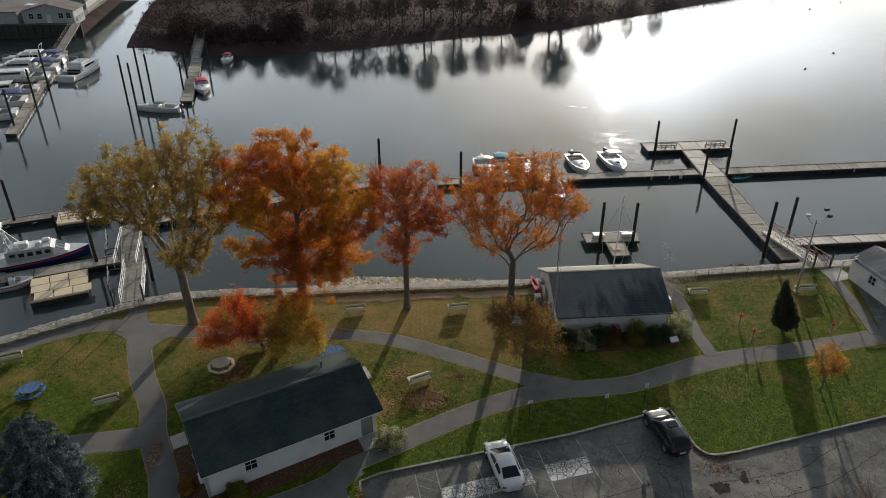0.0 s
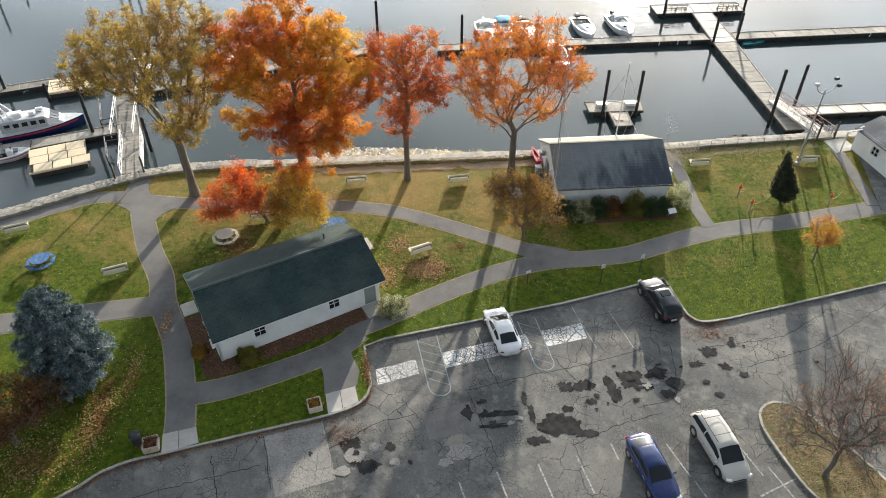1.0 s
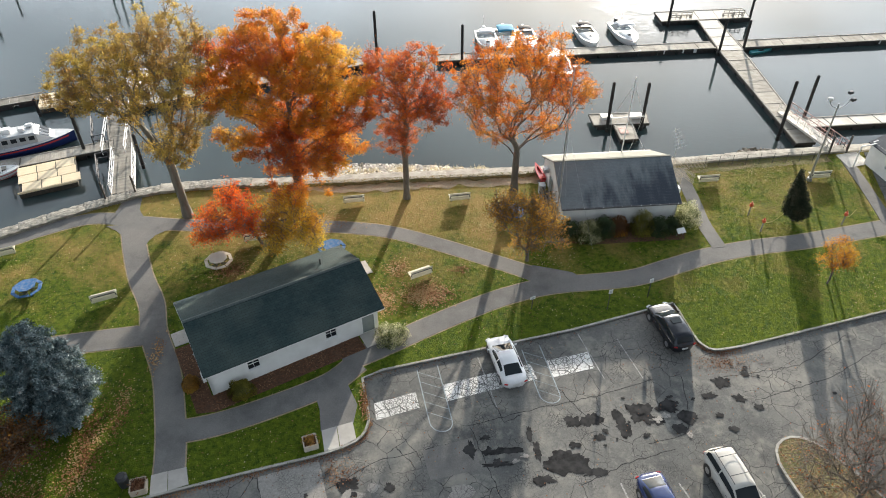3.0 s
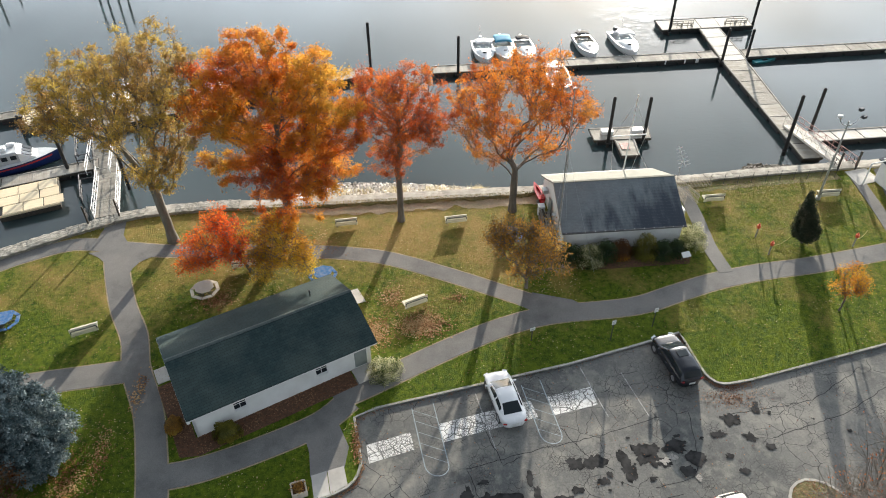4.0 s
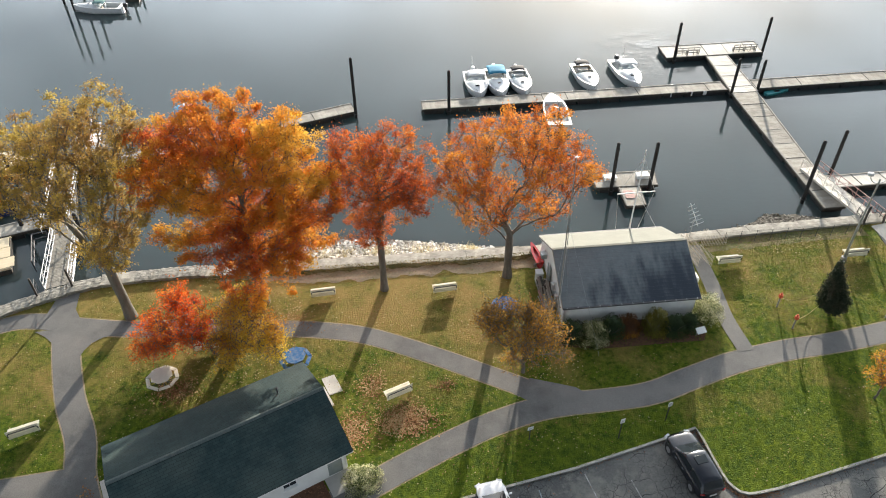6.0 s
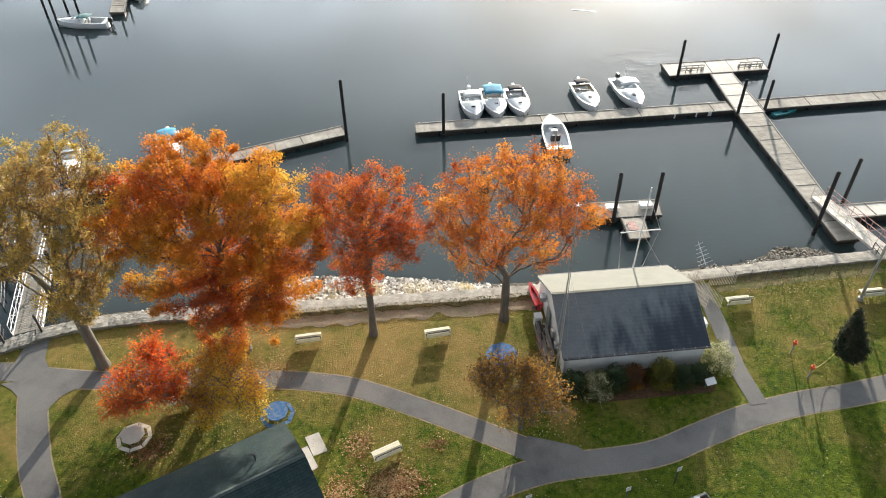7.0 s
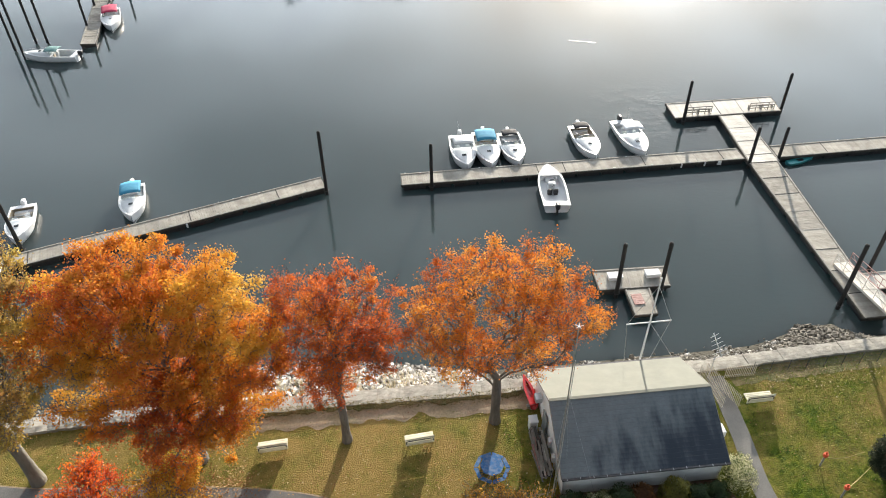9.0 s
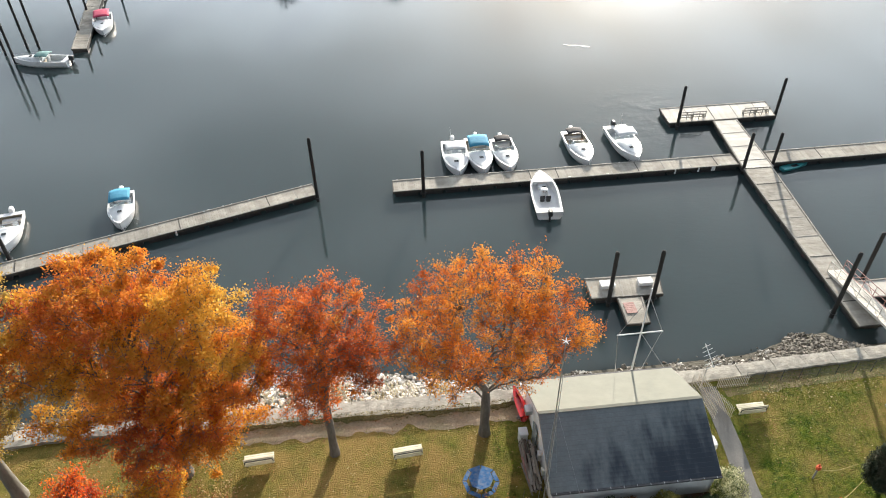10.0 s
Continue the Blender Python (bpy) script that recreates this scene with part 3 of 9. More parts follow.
    alloy=mat("alloy_rim", (0.45, 0.46, 0.47), (0.6, 0.61, 0.62), 3.0, 0.35, 0.0, metal=0.8),
    carwhite=mat("white_car_paint", (0.78, 0.79, 0.80), (0.84, 0.84, 0.85), 0.5, 0.28, 0.0, coat=0.8),
    carblack=mat("black_car_paint", (0.008, 0.010, 0.016), (0.014, 0.017, 0.025), 0.5, 0.22, 0.0, coat=0.4),
    carblue=mat("blue_car_paint", (0.008, 0.022, 0.10), (0.012, 0.03, 0.13), 0.5, 0.25, 0.0, coat=0.9),
    carcream=mat("champagne_car_paint", (0.52, 0.50, 0.45), (0.58, 0.56, 0.51), 0.5, 0.3, 0.0, coat=0.7),
    redlens=mat("red_lens", (0.35, 0.01, 0.012), (0.45, 0.02, 0.02), 3.0, 0.2, 0.0, coat=0.5),
    clearlens=mat("clear_lens", (0.65, 0.66, 0.68), (0.75, 0.76, 0.78), 3.0, 0.15, 0.0, coat=0.5),
    chrome=mat("chrome", (0.6, 0.6, 0.62), (0.7, 0.7, 0.72), 2.0, 0.15, 0.0, metal=1.0),
    plate=mat("plain_plate", (0.6, 0.6, 0.58), (0.68, 0.68, 0.66), 4.0, 0.5, 0.0),
    benchwood=mat("bench_plastic_lumber", (0.64, 0.60, 0.46), (0.78, 0.74, 0.59), 2.0, 0.8, 0.3, 14.0, rnd=0.06),
    creamtable=mat("cream_table_top", (0.66, 0.60, 0.50), (0.76, 0.70, 0.60), 2.0, 0.7, 0.2),
    bluetable=mat("blue_table_top", (0.025, 0.10, 0.27), (0.06, 0.17, 0.36), 4.0, 0.9, 0.3, spec=0.2, c3=(0.25, 0.28, 0.32), s3=2.5, w3=0.5),
    orange=mat("red_orange_buoy", (0.62, 0.08, 0.03), (0.72, 0.13, 0.05), 3.0, 0.6, 0.1),
    redboat=mat("red_hull", (0.50, 0.03, 0.025), (0.62, 0.06, 0.05), 1.5, 0.45, 0.1),
    rope=mat("yellow_rope", (0.45, 0.36, 0.14), (0.60, 0.50, 0.22), 6.0, 0.9, 0.2),
    teal=mat("teal_plastic", (0.02, 0.22, 0.24), (0.04, 0.30, 0.32), 2.0, 0.4, 0.1),
    bluehull=mat("blue_hull", (0.010, 0.026, 0.12), (0.016, 0.038, 0.16), 1.5, 0.35, 0.0, coat=0.3),
    alu=mat("bare_aluminium", (0.38, 0.40, 0.42), (0.50, 0.52, 0.54), 2.0, 0.45, 0.1, metal=0.5),
    # far bank's brown, lifted towards purple to hold the glare's veil
    brown=mat("brown_bank", (0.060, 0.042, 0.046), (0.115, 0.080, 0.078), 0.5, 0.95, 0.8, 3.0, c3=(0.040, 0.024, 0.021), s3=0.06, depth=0.3, spec=0.05),
    terracotta=mat("planter_concrete", (0.40, 0.33, 0.25), (0.52, 0.44, 0.34), 3.0, 0.9, 0.4),
    palewood=mat("pale_lath", (0.46, 0.40, 0.32), (0.60, 0.53, 0.44), 3.0, 0.85, 0.3, rnd=0.12),
    roofpale=mat("pale_roll_roofing", (0.165, 0.168, 0.138), (0.20, 0.203, 0.168), 1.0, 0.9, 0.3, 30.0),
    yardroof=mat("brown_yard_roof", (0.085, 0.070, 0.068), (0.15, 0.125, 0.12), 0.7, 0.9, 0.4, 9.0, c3=(0.20, 0.18, 0.17), s3=0.2),
    # white yard walls, their grey-blue shade put into the colour
    turret=mat("grey_siding", (0.40, 0.42, 0.43), (0.50, 0.52, 0.53), 1.0, 0.8, 0.2),
)
L = dict(
    gold=leaf_mat("golden_leaves", [(0, (0.36, 0.20, 0.075)), (0.45, (0.46, 0.32, 0.09)), (0.8, (0.55, 0.40, 0.085)), (1, (0.56, 0.44, 0.12))], 0.45, 0.48, 0.16),
    orange=leaf_mat("orange_leaves", [(0, (0.50, 0.12, 0.045)), (0.25, (0.64, 0.20, 0.040)), (0.5, (0.70, 0.29, 0.040)), (0.8, (0.70, 0.39, 0.050)), (1, (0.70, 0.45, 0.08))], 0.18, 0.52, 0.14),
    red=leaf_mat("red_leaves", [(0, (0.42, 0.095, 0.038)), (0.5, (0.62, 0.16, 0.036)), (0.85, (0.70, 0.225, 0.036)), (1, (0.72, 0.33, 0.07))], 0.4, 0.52, 0.2),
    rust=leaf_mat("rust_orange_leaves", [(0, (0.48, 0.120, 0.032)), (0.4, (0.66, 0.205, 0.032)), (0.75, (0.74, 0.285, 0.036)), (1, (0.76, 0.39, 0.08))], 0.4, 0.52, 0.20),
    scarlet=leaf_mat("scarlet_leaves", [(0, (0.56, 0.085, 0.026)), (0.5, (0.74, 0.16, 0.026)), (1, (0.78, 0.30, 0.036))], 0.35, 0.55),
    yellow=leaf_mat("amber_leaves", [(0, (0.497, 0.217, 0.037)), (0.5, (0.626, 0.379, 0.041)), (1, (0.718, 0.549, 0.069))], 0.35, 0.48),
    amber=leaf_mat("fading_orange_leaves", [(0, (0.46, 0.17, 0.03)), (0.5, (0.60, 0.30, 0.03)), (1, (0.68, 0.46, 0.06))], 0.5, 0.55),
    bronze=leaf_mat("bronze_leaves", [(0, (0.20, 0.13, 0.04)), (0.4, (0.36, 0.20, 0.05)), (0.8, (0.55, 0.29, 0.05)), (1, (0.60, 0.42, 0.09))], 0.5, 0.52, 0.3),
    umber=leaf_mat("umber_leaves", [(0, (0.10, 0.05, 0.025)), (0.6, (0.19, 0.09, 0.035)), (0.85, (0.34, 0.15, 0.035)), (1, (0.58, 0.26, 0.03))], 0.5, 0.5, 0.25),
    hedge=leaf_mat("evergreen_leaves", [(0, (0.025, 0.045, 0.018)), (0.6, (0.055, 0.085, 0.03)), (1, (0.10, 0.12, 0.045))], 0.8, 0.25),
    creamleaf=leaf_mat("cream_edged_leaves", [(0, (0.05, 0.08, 0.02)), (0.35, (0.30, 0.32, 0.14)), (1, (0.76, 0.73, 0.50))], 1.6, 0.4, 0.45),
    palehedge=leaf_mat("variegated_leaves", [(0, (0.03, 0.05, 0.015)), (0.5, (0.17, 0.19, 0.06)), (1, (0.66, 0.63, 0.40))], 1.6, 0.35, 0.42),
    olive=leaf_mat("yellow_green_leaves", [(0, (0.10, 0.10, 0.02)), (0.6, (0.20, 0.18, 0.03)), (1, (0.30, 0.24, 0.04))], 0.8, 0.3),
    spruce=leaf_mat("blue_spruce_needles", [(0, (0.050, 0.082, 0.088)), (0.55, (0.15, 0.205, 0.215)), (1, (0.36, 0.42, 0.42))], 1.6, 0.2),
    cedar=leaf_mat("dark_cedar_needles", [(0, (0.018, 0.030, 0.016)), (0.6, (0.045, 0.058, 0.032)), (1, (0.095, 0.085, 0.055))], 1.2, 0.15),
    fallen=leaf_mat("fallen_leaves", [(0, (0.18, 0.085, 0.035)), (0.4, (0.31, 0.18, 0.075)), (0.75, (0.42, 0.30, 0.13)), (1, (0.52, 0.44, 0.24))], 0.4, 0.2, 0.55),
    drift=leaf_mat("russet_drift", [(0, (0.19, 0.080, 0.032)), (0.5, (0.38, 0.20, 0.080)), (1, (0.56, 0.40, 0.20))], 0.5, 0.25, 0.5),
    litter=leaf_mat("russet_litter", [(0, (0.10, 0.04, 0.022)), (0.5, (0.20, 0.09, 0.045)), (1, (0.33, 0.19, 0.10))], 0.6, 0.15, 0.5),
    blade=leaf_mat("grass_blades", [(0, (0.082, 0.136, 0.006)), (0.5, (0.136, 0.196, 0.010)), (1, (0.21, 0.25, 0.024))], 0.25, 0.55, 0.20),
    reed=leaf_mat("dry_reed", [(0, (0.34, 0.27, 0.14)), (0.5, (0.56, 0.48, 0.30)), (1, (0.72, 0.66, 0.48))], 0.6, 0.35, 0.4),
    tuft=leaf_mat("dry_tufts", [(0, (0.09, 0.10, 0.025)), (0.5, (0.20, 0.16, 0.06)), (1, (0.34, 0.27, 0.13))], 0.8, 0.2, 0.35),
    # brush colours lightened too, with the veil of glare in them
    brush=leaf_mat("bank_brush", [(0, (0.060, 0.038, 0.044)), (0.5, (0.100, 0.060, 0.064)), (1, (0.165, 0.100, 0.082))], 0.08, 0.06),
    winter=leaf_mat("winter_twigs", [(0, (0.05, 0.04, 0.03)), (1, (0.12, 0.09, 0.06))], 0.3, 0.1),
)

# ---- tools ----


def gz(y):
    """Height of the park's ground, which rises gently to the shore."""
    return 0.5 + 0.031 * (y - 35.0)


def obj(name, verts, faces, material, parent=None, label="", smooth=False):
    me = bpy.data.meshes.new(name)
    me.from_pydata([tuple(v) for v in verts], [], [tuple(f) for f in faces])
    me.materials.append(material)
    if smooth:
        me.polygons.foreach_set("use_smooth", [True] * len(me.polygons))
    ob = new(name, me)
    if parent:
        ob.parent = parent
    if label:
        ob["label"] = label
    return ob


def part(name, bm, material, parent=None, label="", smooth=False):
    me = bpy.data.meshes.new(name)
    bmesh.ops.recalc_face_normals(bm, faces=bm.faces)
    bm.to_mesh(me)
    bm.free()
    me.materials.append(material)
    if smooth:
        me.polygons.foreach_set("use_smooth", [True] * len(me.polygons))
    ob = new(name, me)
    if parent:
        ob.parent = parent
    if label:
        ob["label"] = label
    return ob


def twin(ob, m, parent=None):
    """Another piece on the same mesh."""
    o = bpy.data.objects.new(ob.name, ob.data)
    scene.collection.objects.link(o)
    o.parent = parent or ob.parent
    o.matrix_basis = m
    if "label" in ob:
        o["label"] = ob["label"]
    return o


def thing(name, m, label, category, group="", kind=""):
    e = new(name)
    e.empty_display_size = 0.2
    e.matrix_basis = m
    return tagged(e, label, category, group, kind)


def box(bm, c, s, rz=0.0, bevel=0.0, m=None):
    """A box with centre c and size s, its edges bevelled."""
    t = Matrix.Translation(c) @ Matrix.Rotation(radians(rz), 4, "Z")
    if m is not None:
        t = m
    g = bmesh.ops.create_cube(bm, size=1.0, matrix=t @ Matrix.Diagonal((*s, 1)))
    if bevel:
        vs = set(g["verts"])
        es = [e for e in bm.edges if e.verts[0] in vs and e.verts[1] in vs]
        bmesh.ops.bevel(bm, geom=es, offset=bevel, segments=1, affect="EDGES", profile=0.5)
    return bm


def rod(bm, a, b, r0, r1=None, n=8):
    """A tapered round bar from a to b, capped."""
    a, b = Vector(a), Vector(b)
    r1 = r0 if r1 is None else r1
    d = b - a
    q = d.to_track_quat("Z", "Y").to_matrix()
    rings = []
    for p, r in ((a, r0), (b, r1)):
        rings.append([bm.verts.new(p + q @ Vector((r * math.cos(2 * math.pi * k / n), r * math.sin(2 * math.pi * k / n), 0))) for k in range(n)])
    for k in range(n):
        bm.faces.new((rings[0][k], rings[0][(k + 1) % n], rings[1][(k + 1) % n], rings[1][k]))
    bm.faces.new(rings[0][::-1])
    bm.faces.new(rings[1])
    return bm


def beam(bm, a, b, w, h):
    """A squared bar from a to b."""
    a, b = Vector(a), Vector(b)
    d = b - a
    q = d.to_track_quat("Y", "Z").to_matrix().to_4x4()
    return box(bm, (0, 0, 0), (1, 1, 1), m=Matrix.Translation((a + b) / 2) @ q @ Matrix.Diagonal((w, d.length, h, 1)))


def B():
    return bmesh.new()


def slab(name, pts, lift, thick, material, parent=None, label="", follow=True, level=0.0):
    """A flat sheet with an edge, its outline given in plan, lying lift above the sloping ground (or at a level)."""
    bm = B()
    top = [bm.verts.new((x, y, (gz(y) if follow else level) + lift)) for x, y in pts]
    f = bm.faces.new(top)
    if thick:
        ex = bmesh.ops.extrude_face_region(bm, geom=[f])
        for v in ex["geom"]:
            if isinstance(v, bmesh.types.BMVert):
                v.co.z -= thick
    bmesh.ops.triangulate(bm, faces=[q for q in bm.faces if len(q.verts) > 4])
    return part(name, bm, material, parent, label)


def smooth_line(pts, step=0.6):
    """A rounded line through the points (Catmull-Rom)."""
    p = [Vector((*q, 0)) for q in pts]
    p = [2 * p[0] - p[1]] + p + [2 * p[-1] - p[-2]]
    out = []
    for i in range(1, len(p) - 2):
        n = max(2, int((p[i + 1] - p[i]).length / step))
        for k in range(n):
            t = k / n
            out.append(0.5 * ((2 * p[i]) + (p[i + 1] - p[i - 1]) * t + (2 * p[i - 1] - 5 * p[i] + 4 * p[i + 1] - p[i + 2]) * t * t + (3 * p[i] - p[i - 1] - 3 * p[i + 1] + p[i + 2]) * t ** 3))
    out.append(p[-2])
    return [(v.x, v.y) for v in out]


def offset_line(pts, d):
    """The line moved d to its left."""
    out = []
    for i, (x, y) in enumerate(pts):
        a, b = pts[max(0, i - 1)], pts[min(len(pts) - 1, i + 1)]
        tx, ty = b[0] - a[0], b[1] - a[1]
        ln = math.hypot(tx, ty) or 1
        out.append((x - ty / ln * d, y + tx / ln * d))
    return out


def ribbon(name, pts, width, lift, thick, material, parent=None, label=""):
    """A path of constant width along a line, as a quad strip with edges."""
    a, b = offset_line(pts, width / 2), offset_line(pts, -width / 2)
    v, f = [], []
    n = len(pts)
    for k in range(n):
        for (x, y), dz in ((a[k], 0), (b[k], 0), (b[k], -thick), (a[k], -thick)):
            v.append((x, y, gz(y) + lift + dz))
    for k in range(n - 1):
        o, q = 4 * k, 4 * k + 4
        for i in range(4):
            j = (i + 1) % 4
            f.append((o + i, q + i, q + j, o + j))
    f += [(0, 1, 2, 3), (4 * n - 1, 4 * n - 2, 4 * n - 3, 4 * n - 4)]
    return obj(name, v, f, material, parent, label)


def quads(name, centres, size, material, parent=None, label="", seed=1, flat=0.0, aspect=0.7, jitter=0.35, facing=None):
    """Many small leaves: a bent rhombus at each centre, turned at random (flat: 1 lies level)."""
    rng = np.random.default_rng(seed)
    c = np.asarray(centres, float)
    n = len(c)
    nrm = rng.normal(size=(n, 3))
    nrm /= np.linalg.norm(nrm, axis=1, keepdims=True)
    nrm = nrm * (1 - flat) + (np.array([0, 0, 1.0]) if facing is None else np.asarray(facing, float)) * flat
    nrm /= np.linalg.norm(nrm, axis=1, keepdims=True)
    u = np.cross(nrm, rng.normal(size=(n, 3)))
    u /= np.linalg.norm(u, axis=1, keepdims=True)
    w = np.cross(nrm, u)
    s = (size * (1 + jitter * rng.uniform(-1, 1, n)))[:, None]
    v = np.empty((n, 4, 3))
    v[:, 0], v[:, 1], v[:, 2], v[:, 3] = c - u * s * 0.5, c + w * s * 0.5 * aspect + nrm * s * 0.10, c + u * s * 0.5, c - w * s * 0.5 * aspect + nrm * s * 0.10
    me = bpy.data.meshes.new(name)
    me.vertices.add(4 * n)
    me.vertices.foreach_set("co", v.ravel())
    me.loops.add(4 * n)
    me.loops.foreach_set("vertex_index", np.arange(4 * n))
    me.polygons.add(n)
    me.polygons.foreach_set("loop_start", np.arange(0, 4 * n, 4))
    me.polygons.foreach_set("loop_total", np.full(n, 4))
    me.update(calc_edges=True)
    me.materials.append(material)
    ob = new(name, me)
    if parent:
        ob.parent = parent
    if label:
        ob["label"] = label
    return ob


def inside(x, y, poly):
    """Which of the points lie within the outline."""
    x, y = np.asarray(x), np.asarray(y)
    r = np.zeros(len(x), bool)
    px, py = zip(*poly)
    j = len(poly) - 1
    for i in range(len(poly)):
        c = ((py[i] > y) != (py[j] > y)) & (x < (px[j] - px[i]) * (y - py[i]) / ((py[j] - py[i]) or 1e-9) + px[i])
        r ^= c
        j = i
    return r

# ---- ground, water, shore ----
WALL = [(-140, 2), (-70, 36), (-48, 46.0), (-34.9, 52.0), (-30.6, 54.2), (-26.2, 56.3), (-21.6, 57.9), (-16.0, 58.3), (-11.9, 58.2), (-5.0, 58.1), (1.9, 58.05), (9.2, 57.95), (13.7, 58.0), (20.0, 58.2),
        (26.4, 58.2), (34.0, 58.6), (41.3, 58.9), (50.6, 59.2), (75, 60.5), (140, 64)]
KERB = [(-75, 6), (-40, 17.0), (-27, 21.8), (-21.0, 24.6), (-19.0, 26.1), (-17.2, 26.8), (-15.6, 27.1), (-9.2, 28.4), (-5.4, 29.15), (-3.3, 29.9), (-2.55, 30.8), (-2.36, 31.7), (-2.79, 35.0),
        (-1.4, 35.55), (5.4, 36.8), (12.5, 38.1), (18.5, 39.55), (21.0, 40.2), (21.35, 37.0), (21.7, 35.9), (22.5, 35.35), (24.5, 35.5), (38.5, 38.3), (80, 47)]
SHORE_X, SHORE_Y = [p[0] for p in WALL], [p[1] for p in WALL]
BANK_X, BANK_Y = [-56, -36, -10, 17, 48, 77, 110, 260, 800, 2500], [174, 164.5, 168, 178.5, 187.5, 206, 227, 330, 700, 1800]


def axis(lo, mid_lo, mid_hi, hi, step, grow=1.25):
    v, s = list(np.arange(mid_lo, mid_hi + 0.01, step)), step
    while v[-1] < hi:
        s *= grow
        v.append(v[-1] + s)
    s, low = step, [mid_lo]
    while low[-1] > lo:
        s *= grow
        low.append(low[-1] - s)
    return np.array(low[:0:-1] + v)


def foreshore(x, d):
    """Height of the stony slope, d metres out from the wall's inner edge."""
    return np.interp(d / breadth(x), [0.8, 3.6, 5.4, 10, 20], [0.85, -0.80, -1.25, -2.4, -3.6])


def breadth(x):
    """How wide the foreshore runs out, as a factor."""
    return np.interp(x, [-24, -12, -8, -4, 1.7, 5.5, 9.3, 14, 33, 36, 40, 42], [0.95, 0.95, 1.3, 1.65, 1.46, 1.3, 1.05, 0.85, 0.85, 1.15, 1.15, 0.7])


def build_ground():
    xs, ys = axis(-2500, -110, 120, 2500, 2.5), axis(-2500, -20, 260, 2500, 2.5)
    X, Y = np.meshgrid(xs, ys)
    sh = np.interp(X, SHORE_X, SHORE_Y)
    d = Y - (sh + 0.2)                                    # beyond the sea wall
    near = gz(np.clip(Y, -60, 60)) - 0.35
    bed = foreshore(X, d) - 0.12
    # the far bank with its creek, and the boat yard's land across the creek
    yb = np.interp(X, BANK_X, BANK_Y)
    creek = np.interp(Y, [160, 178, 217, 237, 300], [-57, -62, -69, -72, -75])
    yard = np.interp(Y, [160, 188, 237, 300], [-74, -76, -82, -84])
    far = np.minimum(Y - yb, np.where(Y < 320, X - creek, 50))
    left = np.minimum(Y - 187, yard - X)
    e = np.maximum(far, left)
    rough = np.array([[noise.noise(Vector((x * 0.06, y * 0.06, 0))) for x in xs] for y in ys])
    up = np.interp(e, [-25, -6, 0, 5, 14, 60, 200], [-9, -2.2, -0.95, 0.5, 1.6, 3.0, 6.0]) + np.clip(e / 10, 0, 1) * rough * 0.8
    Z = np.where(d < 0, near, np.maximum(bed, up))
    v = np.stack([X, Y, Z], -1).reshape(-1, 3)
    nx, ny = len(xs), len(ys)
    f = [(j * nx + i, j * nx + i + 1, (j + 1) * nx + i + 1, (j + 1) * nx + i) for j in range(ny - 1) for i in range(nx - 1)]
    g = obj("ground", v, f, M["brown"], smooth=True)
    tagged(g, "brown earth and marsh bank running under the river", "ground", kind="structure")


build_ground()


def near_mud():
    """Grey mud on the near shore, brown marsh soil across the water."""
    m = M["brown"]
    n, l = m.node_tree.nodes, m.node_tree.links
    b = n["Principled BSDF"]
    col = b.inputs["Base Color"].links[0].from_socket
    co, sp, mr, mx = n.new("ShaderNodeTexCoord"), n.new("ShaderNodeSeparateXYZ"), n.new("ShaderNodeMapRange"), n.new("ShaderNodeMix")
    l.new(co.outputs["Object"], sp.inputs["Vector"])
    l.new(sp.outputs["Y"], mr.inputs["Value"])
    mr.inputs["From Min"].default_value, mr.inputs["From Max"].default_value = 90.0, 130.0
    mx.data_type = "RGBA"
    l.new(mr.outputs["Result"], mx.inputs[0])
    mx.inputs[6].default_value = (0.085, 0.08, 0.065, 1)
    l.new(col, mx.inputs[7])
    l.new(mx.outputs[2], b.inputs["Base Color"])


near_mud()
w = obj("water", [(-2500, -200, WATER), (2500, -200, WATER), (2500, 2500, WATER), (-2500, 2500, WATER)], [(0, 1, 2, 3)], M["water"])
tagged(w, "calm grey tidal river water mirroring a hazy sky", "water", kind="structure")

# parking lot under the kerb's level, lawn above it
parking = slab("parking_lot", [(-140, -120), (140, -120), (140, 60), (45, 60), (-60, 45), (-140, 2)], -0.115, 0.0, M["asphalt"])
tagged(parking, "cracked and patched old grey asphalt car park", "parking lot", kind="structure")
kerb_line = smooth_line(KERB[:12], 0.8) + [KERB[12]] + KERB[13:17] + [KERB[17]] + smooth_line(KERB[17:22], 0.5)[1:] + KERB[22:]
wall_line = smooth_line(WALL, 1.2)
LAWN = kerb_line + [(90, 61.5), *[p for p in wall_line[::-1] if -74 < p[0] < 89]]
lawn = slab("lawn", LAWN, 0.0, 0.30, M["lawn"])
tagged(lawn, "autumn lawn, green and straw-coloured, strewn with leaves", "lawn", kind="structure")


def build_kerb():
    a, b = kerb_line, offset_line(kerb_line, 0.17)
    root = thing("kerb", pose(0, 0, 0), "worn pale concrete kerb along the car park", "kerb", kind="structure")
    v, f = [], []
    n = len(a)
    for k in range(n):
        (x0, y0), (x1, y1) = a[k], b[k]
        v += [(x0, y0, gz(y0) - 0.30), (x0, y0, gz(y0) + 0.0), (x0 + (x1 - x0) * .15, y0 + (y1 - y0) * .15, gz(y0) + 0.022), (x1, y1, gz(y1) + 0.022), (x1, y1, gz(y1) - 0.25)]
    for k in range(n - 1):
        for i in range(4):
            f.append((5 * k + i, 5 * k + i + 1, 5 * k + i + 6, 5 * k + i + 5))
    obj("kerb_run", v, f, M["kerb"], root)


build_kerb()


